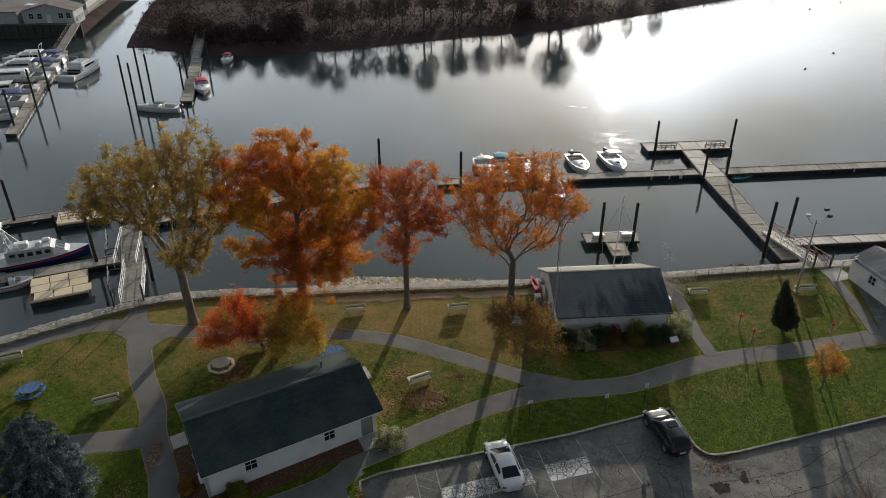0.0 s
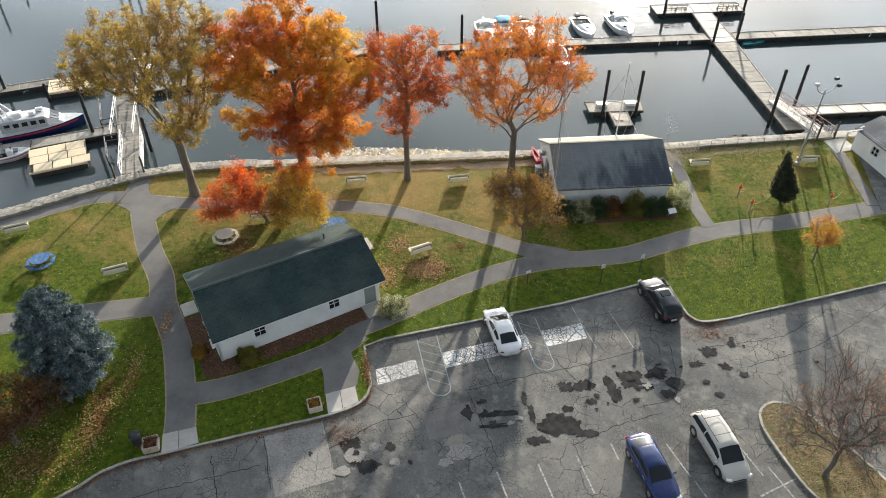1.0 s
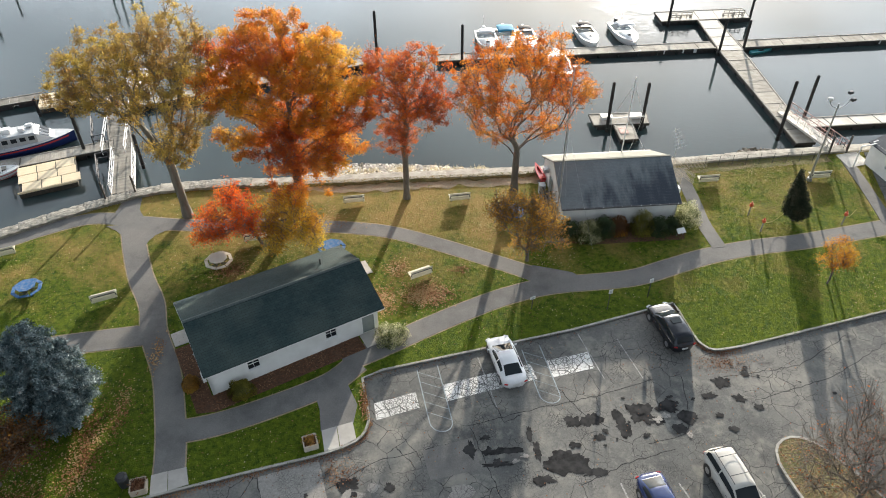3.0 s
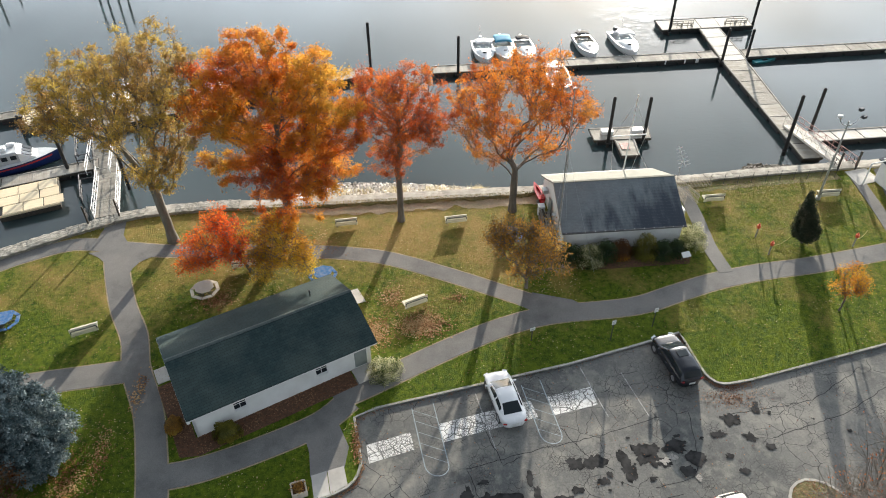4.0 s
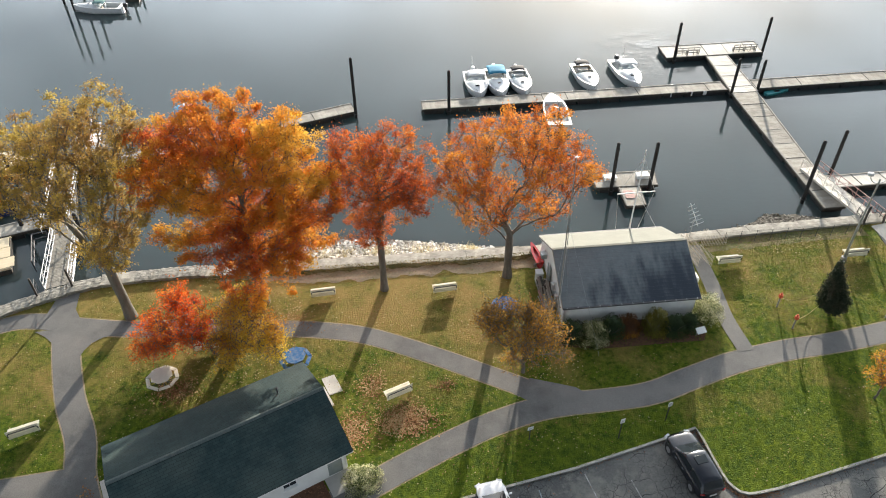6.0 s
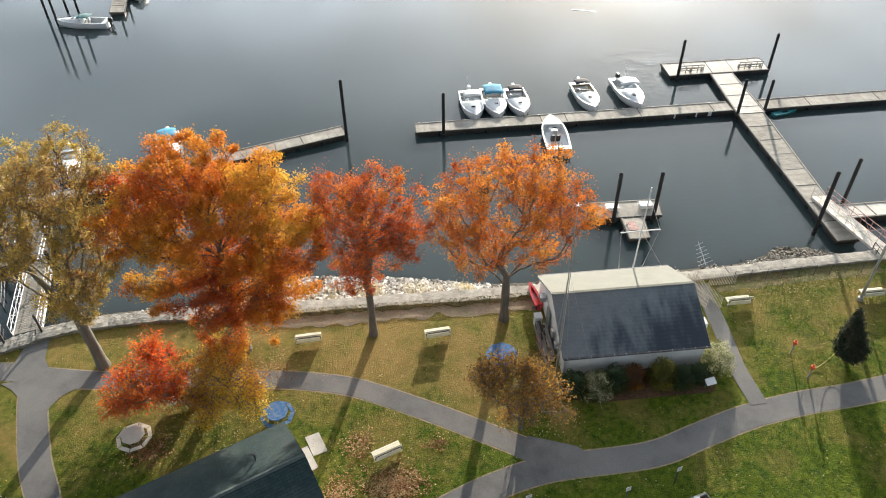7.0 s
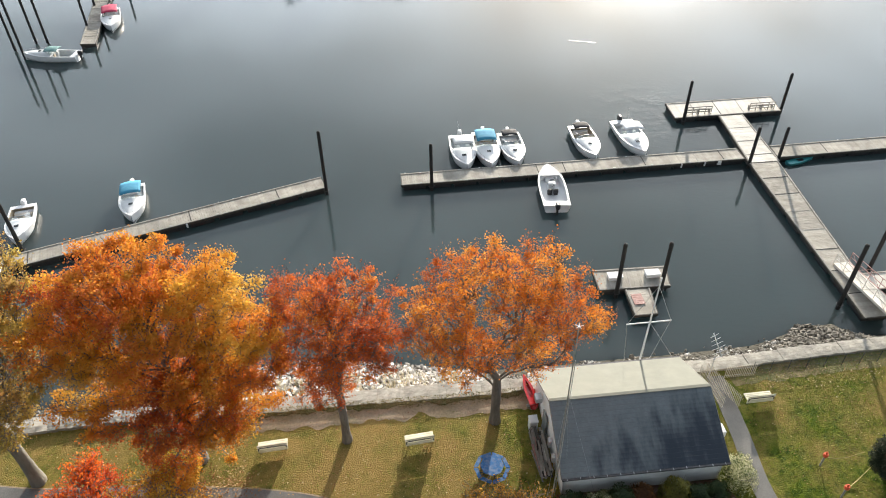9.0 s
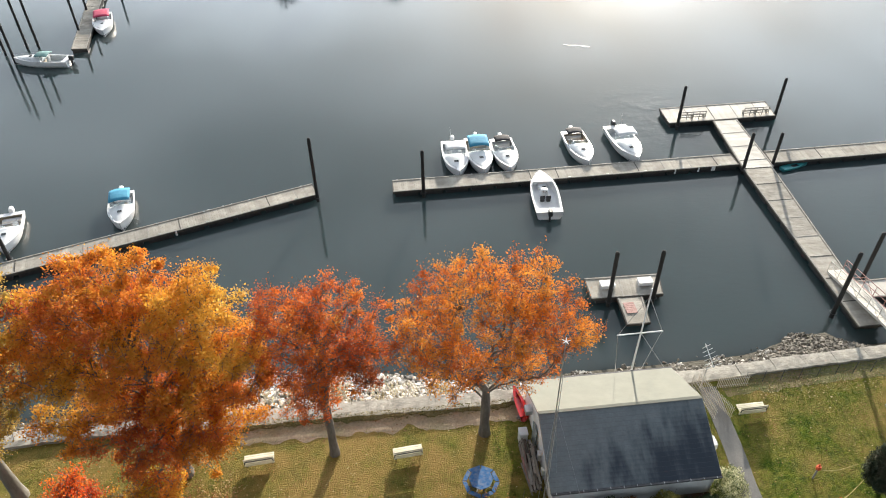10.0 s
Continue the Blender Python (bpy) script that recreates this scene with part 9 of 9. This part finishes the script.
# lath fence by the boathouse, wire fence along the shore
def lath_fence(line, label, gap=0.13, h=1.15):
    e = thing("lath_fence", pose(*line[0], gz(line[0][1])), label, "fence", "lath fences")
    first = None
    o = Vector((*line[0], gz(line[0][1])))
    for (x0, y0), (x1, y1) in zip(line, line[1:]):
        ln = math.hypot(x1 - x0, y1 - y0)
        n = int(ln / gap)
        ang = math.atan2(y1 - y0, x1 - x0)
        for k in range(n):
            x, y = x0 + (x1 - x0) * k / n, y0 + (y1 - y0) * k / n
            m = Matrix.Translation(Vector((x, y, gz(y))) - o) @ Matrix.Rotation(ang, 4, "Z")
            if first is None:
                bm = B()
                box(bm, (0, 0, h / 2), (0.045, 0.012, h))
                first = part("lath", bm, M["palewood"], e)
                first.matrix_basis = m
            else:
                twin(first, m, e)
        for z in (0.25, 0.9):
            bm = B()
            rod(bm, Vector((x0, y0, gz(y0) + z)) - o, Vector((x1, y1, gz(y1) + z)) - o, 0.012, n=4)
            part("wire", bm, M["steel"], e)


lath_fence([(26.2, 58.0), (26.7, 55.0)], "pale wooden lath fence by the boathouse")
lath_fence([(26.7, 58.1), (27.9, 55.0)], "pale wooden lath fence by the boathouse")
lath_fence([(27.9, 57.6), (30.2, 57.6)], "pale wooden lath fence along the shore")
e = thing("wire_fence", pose(30, 57.7, gz(57.7)), "thin dark wire fence along the sea wall", "fence")
for k in range(10):
    bm = B()
    rod(bm, (k * 1.35, 0.1, 0), (k * 1.35, 0.1, 1.2), 0.022, n=5)
    part("post", bm, M["darksteel"], e)
for z in (0.4, 0.8, 1.15):
    bm = B()
    rod(bm, (0, 0.1, z), (12.2, 0.1, z), 0.008, n=4)
    part("wire", bm, M["darksteel"], e)

# poles and masts
e = thing("lamp_post", pose(39.0, 54.8, gz(54.8)), "tall grey lamp post with curved arms and floodlights", "lamp post")
bm = B()
rod(bm, (0, 0, 0), (0, 0, 0.3), 0.24, 0.22, 12)
rod(bm, (0, 0, 0.3), (0, 0, 8.0), 0.11, 0.06, 10)
part("pole", bm, M["steel"], e)
for s in (-1, 1):
    bm = B()
    pts = [Vector((s * 0.9 * math.sin(t), 0, 7.6 + 0.9 * (1 - math.cos(t)))) for t in np.linspace(0, 1.5, 7)]
    for a, b in zip(pts, pts[1:]):
        rod(bm, a, b, 0.035, n=6)
    arm = part("arm", bm, M["steel"], e)
    for q in ((0,) if s < 0 else (-0.3, 0.35)):
        bm = B()
        box(bm, (s * 0.95, q, 8.5 + (0.35 if q > 0 else 0)), (0.42, 0.30, 0.26), rz=20 * s, bevel=0.04)
        part("floodlight", bm, M["darksteel"] if s > 0 else M["trim"], arm)
e = thing("radio_mast", pose(13.75, 49.9, gz(49.9)), "tall slim pole with white tip and guy wires", "mast")
bm = B()
rod(bm, (0, 0, 0), (0, 0, 9.5), 0.05, 0.04, 8)
part("pole", bm, M["greytimber"], e)
bm = B()
rod(bm, (0, 0, 9.5), (0, 0, 15.0), 0.04, 0.03, 8)
part("tip", bm, M["steel"], e)
bm = B()
for k in range(5):
    a = 2 * math.pi * k / 5
    rod(bm, (0, 0, 15.0), (0.22 * math.cos(a), 0.22 * math.sin(a), 15.04), 0.03, 0.012, 6)
part("star_finial", bm, M["trim"], e)
for p in ((0.9, 0.9, 2.2), (-1.6, -3.0, 0.05), (2.5, -3.2, 0.1)):
    bm = B()
    rod(bm, (0, 0, 10.0), p, 0.008, n=4)
    part("guy_wire", bm, M["steel"], e)
bm = B()
rod(bm, (0.16, 0.1, 0), (0.12, 0.05, 12.5), 0.02, n=6)
part("conduit", bm, M["steel"], e)
e = thing("signal_mast", pose(21.75, 58.55, 1.25), "white signal mast with a yardarm and stays behind the boathouse", "mast")
bm = B()
rod(bm, (0, 0, 0), (0.15, 0, 9.3), 0.075, 0.05, 8)
part("mast", bm, M["trim"], e)
bm = B()
rod(bm, (-1.55, -0.05, 5.35), (1.55, -0.05, 5.4), 0.05, n=6)
part("yardarm", bm, M["trim"], e)
for a, b in (((-1.5, -.05, 5.35), (-0.9, 0.2, 0.0)), ((1.5, -.05, 5.4), (0.5, .2, 0.0)), ((0.1, 0, 5.3), (3.3, .3, 0.0)), ((0.12, 0, 8.6), (-1.5, -.05, 5.35)), ((0.12, 0, 8.6), (1.5, -.05, 5.4))):
    bm = B()
    rod(bm, a, b, 0.016, n=4)
    part("stay", bm, M["steel"], e)
e = thing("tv_aerial", pose(26.75, 57.7, gz(57.7)), "white branched television aerial on a thin pole", "aerial")
bm = B()
rod(bm, (0, 0, 0), (0, 0, 2.9), 0.025, n=6)
part("pole", bm, M["steel"], e)
bm = B()
a, b = Vector((0.35, -0.2, 2.4)), Vector((-0.45, 0.35, 4.3))
rod(bm, a, b, 0.032, n=6)
part("boom", bm, M["trim"], e)
for k in range(6):
    bm = B()
    p = a.lerp(b, (k + 0.4) / 6)
    w_ = 0.68 - 0.07 * k
    rod(bm, p + Vector((-w_ * .9, -w_ * .2, -.1)), p + Vector((w_ * .9, w_ * .2, .1)), 0.019, n=5)
    part("element", bm, M["trim"], e)

# clutter by the boathouse gable
for k, (x, y) in enumerate(((13.75, 57.6),)):
    e = thing("upturned_canoe", pose(x, y, gz(y) + 0.25, 0, 0, 6 + 8 * k), "red canoe stored by the boathouse gable", "canoe", "stored canoes")
    hull_parts(e, 2.6, 0.6, 0.36, hull="redlens", liner="redlens", ck=(0.2, 0.8), flare=1.8)
    for s in (-1, 1):
        bm = B()
        box(bm, (0, s * 0.9, -0.13), (0.8, 0.12, 0.24))
        part("trestle", bm, M["greytimber"], e)
e = thing("timber_stack", pose(13.75, 52.6, gz(52.6), 0, 0, 2), "leaning stack of grey boards and poles by the gable wall", "timber")
rng_ = random.Random(12)
for k in range(44):
    bm = B()
    x = rng_.uniform(-0.55, 0.22)
    beam(bm, (x, rng_.uniform(-1.8, -0.6), rng_.uniform(0.03, 0.9)), (x + rng_.uniform(-.2, .2), rng_.uniform(0.6, 2.0), rng_.uniform(0.06, 1.3)), rng_.uniform(.06, .18), 0.05)
    part("board", bm, M[("greytimber", "olddeck", "timber", "rustred", "olddeck", "greytimber", "timber")[k % 7]], e)
e = thing("wheelie_bin", pose(13.5, 54.9, gz(54.9)), "pale plastic bin standing by the gable wall", "bin")
bm = B()
box(bm, (0, 0, 0.5), (0.55, 0.6, 1.0), bevel=0.05)
part("body", bm, M["gelgrey"], e)
bm = B()
box(bm, (0, 0, 1.04), (0.6, 0.66, 0.08), bevel=0.03)
part("lid", bm, M["gelgrey"], e)

# ---- far bank and boat yard ----
far_trees = []
for k in range(4):
    t = tree(-20 + 24 * k, 198 + 4 * k, 14, 4.0, 0.26, [(0, 0, 9, 3.8, 3.8, 4.6, 3), (1.2, 0, 11.5, 2.4, 2.4, 2.4, 1)], 90, 2600, 0.34, L["winter"], M["bark"], 200 + k, "tall bare winter tree on the far bank", name="bare_tree", twigs=8, twig_len=1.6, clump=0.5, group="far trees", base_z=2.0)
    far_trees.append(t)
rng_ = random.Random(77)
for x, y, h in ((-15.3, 176.3, 8.2), (-12.3, 176.7, 10.8), (-7.8, 177.8, 7.3), (-2.0, 180.5, 8.2), (1.5, 181.6, 7.6), (4.8, 182.8, 8.6), (10.3, 184.9, 13.9), (12.2, 186.5, 11.0), (18.2, 188.1, 10.7), (20.3, 188.6, 10.0), (25.6, 190.0, 7.2), (31.6, 191.7, 10.0), (45.6, 195.9, 15.6), (49.4, 197.3, 16.6), (63.0, 208.0, 8.0),
                (-34, 190, 10), (-6, 205, 14), (20, 206, 14), (40, 214, 15), (-45, 204, 14), (82, 240, 15), (100, 262, 17), (66, 226, 15), (-24, 212, 15)):
    copy_thing(rng_.choice(far_trees), pose(x, y, 1.0, 0, 0, rng_.uniform(0, 360)) @ Matrix.Scale(h / 14.0, 4))
for k, (x, y, r, h) in enumerate(((-24.6, 175.0, 3.6, 6.6), (-21.4, 175.6, 3.0, 7.0), (-30.8, 174.0, 3.4, 3.6), (-36.5, 173.0, 4.0, 4.6), (-42.0, 174.5, 4.0, 5.2), (38.0, 193.5, 3.0, 5.0), (-48, 178.5, 4.2, 6.0))):
    e = thing("thicket", pose(x, y, 0.6), "dark leafless thicket at the far water's edge", "bush", "far thickets")
    rt = np.random.default_rng(300 + k)
    dv = rt.normal(size=(2600, 3))
    dv /= np.linalg.norm(dv, axis=1, keepdims=True)
    dv[:, 2] = np.abs(dv[:, 2])
    quads("foliage", dv * (rt.random(2600) ** 0.4)[:, None] * np.array([r, r * 0.8, h]), 0.5, L["brush"], e, seed=310 + k, aspect=0.5)
rg = np.random.default_rng(9)
n = 90000
bx, by = rg.uniform(-75, 135, n), rg.uniform(160, 262, n)
edge = np.interp(bx, BANK_X, BANK_Y)
keep = (by > edge + 3.0) & (bx > np.interp(by, [160, 178, 217, 237, 300], [-55, -60, -67, -70, -73]))
dens = np.array([noise.noise(Vector((a * 0.05, b * 0.09, 1.0))) for a, b in zip(bx, by)])
keep &= dens > rg.uniform(-0.5, 0.5, n) - 0.1
bx, by = bx[keep], by[keep]
d = by - np.interp(bx, BANK_X, BANK_Y)
bz = np.interp(d, [0, 5, 14, 60, 200], [-0.95, 0.4, 1.4, 2.7, 5.0]) + rg.random(len(bx)) ** 2 * 1.6
tagged(quads("bank_brush", np.stack([bx, by, bz], -1), 0.7, L["brush"], seed=3, aspect=0.4), "dense brown brush and reeds on the far bank", "brush", kind="stuff")
e = thing("retaining_edge", pose(-47, 181, 0.9, 0, 0, -4), "old timber bulkhead on the far bank", "bulkhead")
for k in range(12):
    bm = B()
    box(bm, (-9 + k * 1.9, 0, 0), (1.8, 0.4, 1.6), bevel=0.04)
    part("block", bm, M["greytimber"], e)


def yard():
    root = thing("boat_shed", pose(-83.4, 192.5, 2.2, 0, 0, 3), "low pale gable-fronted boat-yard house with dark windows", "building")
    bm = B()
    panel(bm, -6, 6, -0.5, 3.2, -4, 0.25, [(x, x + 1.1, 1.2, 2.5) for x in (-4.6, -2.6, 2.4, 4.2)] + [(-0.5, 0.6, 0.0, 2.2)])
    part("wall", bm, M["turret"], root)
    bm = B()
    fc = bm.faces.new([bm.verts.new((x, -4.1, z)) for x, z in ((-6, 3.2), (6, 3.2), (0, 4.7))])
    ex = bmesh.ops.extrude_face_region(bm, geom=[fc])
    for v in ex["geom"]:
        if isinstance(v, bmesh.types.BMVert):
            v.co.y += 0.22
    part("gable_wall", bm, M["turret"], root)
    bm = B()
    box(bm, (0.05, -3.98, 1.1), (1.06, 0.1, 2.16))
    part("door", bm, M["white"], root)
    for s in (-1, 1):
        bm = B()
        box(bm, (s * 5.88, 0, 1.35), (0.24, 7.7, 3.7))
        part("wall", bm, M["turret"], root)
        r = roof_slope("roof_slope", -4.5, 4.5, s * 6.4, 3.1, 0, 4.85, 0.12, M["yardroof"], root)
        r.rotation_euler = (0, 0, radians(90))
    for x in (-4.6, -2.6, 2.4, 4.2):
        window(root, x + 0.55, 1.85, 1.1, 1.3, -4)
    lo = thing("boat_store", pose(-97.2, 192.0, 2.2, 0, 0, 2), "flat dark-roofed store at the boat yard", "building")
    bm = B()
    box(bm, (0, 0, 1.2), (13.0, 8.0, 3.4), bevel=0.03)
    part("wall", bm, M["turret"], lo)
    bm = B()
    box(bm, (0, 0, 3.0), (13.6, 8.6, 0.2), bevel=0.03)
    part("roof", bm, M["yardroof"], lo)
    wh = thing("warehouse", pose(-86.2, 222.0, 2.4, 0, 0, 7), "long low warehouse with a brown roof by the creek", "building")
    for s in (-1, 1):
        bm = B()
        box(bm, (s * 4.9, 0, 1.5), (0.25, 42.0, 3.2))
        part("wall", bm, M["turret"], wh)
        bm = B()
        fc = bm.faces.new([bm.verts.new((x, s * 21, z)) for x, z in ((-5, -.1), (5, -.1), (5, 3.1), (0, 4.6), (-5, 3.1))])
        ex = bmesh.ops.extrude_face_region(bm, geom=[fc])
        for v in ex["geom"]:
            if isinstance(v, bmesh.types.BMVert):
                v.co.y -= s * 0.25
        part("gable_wall", bm, M["turret"], wh)
        r = roof_slope("roof_slope", -21.4, 21.4, s * 5.4, 3.0, 0, 4.75, 0.12, M["yardroof"], wh)
        r.rotation_euler = (0, 0, radians(90))
    q = thing("quay_wall", pose(-96, 187, 0.6), "dark timber quay wall of the boat yard", "quay")
    for k in range(22):
        bm = B()
        box(bm, (-20 + k * 1.9, 0, 0), (1.75, 0.5, 3.2), bevel=0.05)
        part("plank", bm, M["timber"], q)
    p = thing("pier_rail", pose(-77, 190, 2.4), "weathered timber rail along the boat yard edge", "railing")
    railing((0, 0, 0), (-6, 60, 0.8), 1.1, M["greytimber"], 24, parent=p, mids=2, r=0.08)
    d = slab("yard_surface", [(-120, 188), (-77.5, 188), (-83.5, 260), (-120, 260)], 3.15, 0.3, M["path"], follow=False, level=-0.75)
    tagged(d, "grey hard standing of the boat yard", "yard", kind="structure")
    van = thing("parked_van", pose(-93.4, 203.5, 2.45, 0, 0, 80), "small white van at the boat yard", "van")
    bm = B()
    box(bm, (0, -0.4, 1.2), (1.9, 4.0, 1.7), bevel=0.25)
    box(bm, (0, 1.9, 0.85), (1.85, 1.2, 0.9), bevel=0.2)
    part("body", bm, M["carwhite"], van)
    for s in (-1, 1):
        bm = B()
        box(bm, (s * 0.96, -0.3, 1.55), (0.03, 3.2, 0.5))
        part("side_window", bm, M["carglass"], van)
        for y in (-1.6, 1.6):
            bm = B()
            rod(bm, (s * 0.75, y, 0.33), (s * 0.97, y, 0.33), 0.33, n=14)
            part("wheel", bm, M["rubber"], van)


yard()

# ---- grass and fallen leaves ----
def lawn_points(n, seed):
    rg = np.random.default_rng(seed)
    x, y = rg.uniform(-46, 52, n), rg.uniform(14, 61, n)
    ok = inside(x, y, LAWN)
    x, y = x[ok], y[ok]
    free = np.ones(len(x), bool)
    for line, wd in ((P_SHORE, 1.5), (P_EAST, 1.75), (P_DOWN, 1.85), (P_WEST, 2.0), (P_LOW, 1.75), ([(27.0, 46.2), (26.8, 49.5), (27.1, 53.0), (27.3, 57.8)], 1.25), ([(42.9, 48.0), (43.6, 52.5), (44.3, 58.6)], 1.4)):
        for (ax, ay), (bx, by) in zip(line, line[1:]):
            dx, dy = bx - ax, by - ay
            t = np.clip(((x - ax) * dx + (y - ay) * dy) / (dx * dx + dy * dy + 1e-9), 0, 1)
            free &= np.hypot(x - ax - t * dx, y - ay - t * dy) > wd / 2 + 0.06
    for poly in ([(-13.4, 33.4), (-1.2, 39.0), (-4.6, 46.7), (-16.2, 41.0)], [(14.2, 49.6), (24.5, 49.6), (24.5, 58.3), (14.2, 58.3)], [(43.2, 47.2), (60, 50), (60, 59.8), (46.6, 58.8), (44.7, 52.0)], MULCH, [(-6.0, 33.6), (-5.7, 32.6), (-5.55, 29.3), (-3.25, 30.1), (-3.2, 32.8), (-3.9, 34.6), (-3.4, 36.0), (-3.0, 36.9), (-5.0, 36.0)], APRON, FLARE,
                 [(9.6, 44.2), (11.8, 42.6), (15.5, 42.6), (14.0, 44.3), (11.0, 45.4)], [(-15.8, 28.8), (-13.6, 29.1), (-13.3, 27.6), (-15.7, 27.0)], [(-5.9, 39.2), (-2.0, 36.9), (-1.0, 38.6), (-4.5, 40.5)]):
        free &= ~inside(x, y, poly)
    return x[free], y[free], free


gx, gy, _ = lawn_points(300000, 21)
rg = np.random.default_rng(5)
bare = (gy > np.interp(gx, SHORE_X, SHORE_Y) - 1.3 - 0.5 * np.sin(gx * 1.3) * np.sin(gx * 3.7 + 1)) & (gx < 14.5) & (gx > -12)
thin = rg.random(len(gx)) < np.maximum(np.interp(gx, [9, 16], [0, 1]), np.interp(gy, [44, 53], [0.75, 0.22]))
gx, gy = gx[~bare & thin], gy[~bare & thin]
tagged(quads("grass", np.stack([gx, gy, gz(gy) + 0.03], -1), 0.10, L["blade"], seed=8, aspect=0.35, jitter=0.5), "short uneven lawn grass", "grass", kind="stuff")

lx, ly, _ = lawn_points(150000, 33)
spots = ((1.0, 43.2, 3.0, 0.9), (-23, 29.5, 5, 0.9), (-13, 47.5, 4.5, .55), (-9, 49, 5, .6), (11, 46, 4, .6), (-20.5, 33, 4, .5), (1, 49, 6, .35), (3.5, 41.5, 3, .4), (9, 41.5, 3.5, .3), (-10, 54, 6, .45), (36, 41, 4, .3), (7, 51, 6, .3), (-26, 50, 7, .2), (8.6, 49.6, 1.6, .9), (12.2, 49.8, 1.2, .7), (-8.5, 52, 6, .5), (13.2, 53, 1.2, .5), (31, 57.3, 1.6, .9), (34.5, 57.4, 1.6, .9), (38, 57.5, 1.6, .9), (41, 57.6, 1.4, .8))
p = np.full(len(lx), 0.11)
p = np.where(lx > 14, 0.06, p)
for sx, sy, r, a in spots:
    p = np.maximum(p, a * np.exp(-((lx - sx) ** 2 + (ly - sy) ** 2) / (r * r) * 1.4))
rg = np.random.default_rng(6)
pick = rg.random(len(lx)) < p
lx, ly = lx[pick], ly[pick]
tagged(quads("fallen_leaves", np.stack([lx, ly, gz(ly) + 0.05], -1), 0.095, L["fallen"], seed=9, flat=0.75, aspect=0.8), "scattered brown and yellow fallen leaves", "leaves", kind="stuff")
# drifts of leaves under the trees
drift = []
for cx, cy, rx, ry, m in ((2.2, 42.8, 1.5, 1.1, 1900), (-1.3, 42.4, 0.9, 1.3, 800), (0.0, 46.0, 0.9, 1.0, 420), (5.05, 45.4, 0.6, 0.5, 120), (-20.4, 30.4, 0.9, 3.0, 1100), (-18.9, 33.5, 0.6, 2.0, 300), (-23.5, 27.0, 2.0, 1.6, 900), (-13.6, 46.9, 1.2, 0.9, 700), (-2.6, 33.2, 0.35, 1.2, 420), (-8.5, 52.8, 4.0, 1.4, 900), (-17.6, 38.5, 0.4, 1.6, 200)):
    px, py = rg.normal(cx, rx * 0.6, m), rg.normal(cy, ry * 0.6, m)
    keep = inside(px, py, LAWN)
    drift.append(np.stack([px[keep], py[keep], gz(py[keep]) + 0.05], -1))
tagged(quads("leaf_drift", np.concatenate(drift), 0.12, L["drift"], seed=12, flat=0.7, aspect=0.8), "drifts of russet and tan fallen leaves", "leaves", kind="stuff")
# litter in the bed, along the kerb and on the island
qx, qy = rg.uniform(-17, 0, 14000), rg.uniform(30, 46, 14000)
ok = inside(qx, qy, MULCH)
qx, qy = qx[ok], qy[ok]
kl = np.array(kerb_line)
seg = rg.integers(3, len(kl) - 2, 5200)
t = rg.random(5200)
kx = kl[seg, 0] + (kl[seg + 1, 0] - kl[seg, 0]) * t + rg.normal(0, 0.10, 5200)
ky = kl[seg, 1] + (kl[seg + 1, 1] - kl[seg, 1]) * t - np.abs(rg.normal(0.12, 0.16, 5200))
kx, ky = np.append(kx, rg.normal(-4.4, 0.7, 260)), np.append(ky, rg.normal(27.9, 0.5, 260))
kx, ky = np.append(kx, rg.normal(22.6, 1.0, 420)), np.append(ky, rg.normal(34.3, 0.5, 420))
ix, iy = rg.uniform(22, 31, 5000), rg.uniform(15, 28, 5000)
ok = inside(ix, iy, slab_pts)
ix, iy = ix[ok], iy[ok]
sx, sy = rg.uniform(-26, 32, 900), rg.uniform(17, 37, 900)
sx, sy = sx[~inside(sx, sy, LAWN)], sy[~inside(sx, sy, LAWN)]
pts = np.concatenate([np.stack([qx, qy, gz(qy) + 0.05], -1), np.stack([ix, iy, gz(iy) + 0.04], -1), np.stack([kx, ky, gz(ky) + LOT + 0.04], -1)[kx > -30], np.stack([sx, sy, gz(sy) + LOT + 0.03], -1)])
tagged(quads("leaf_litter", pts, 0.095, L["litter"], seed=10, flat=0.7, aspect=0.8), "russet leaf litter in beds and gutters", "leaves", kind="stuff")
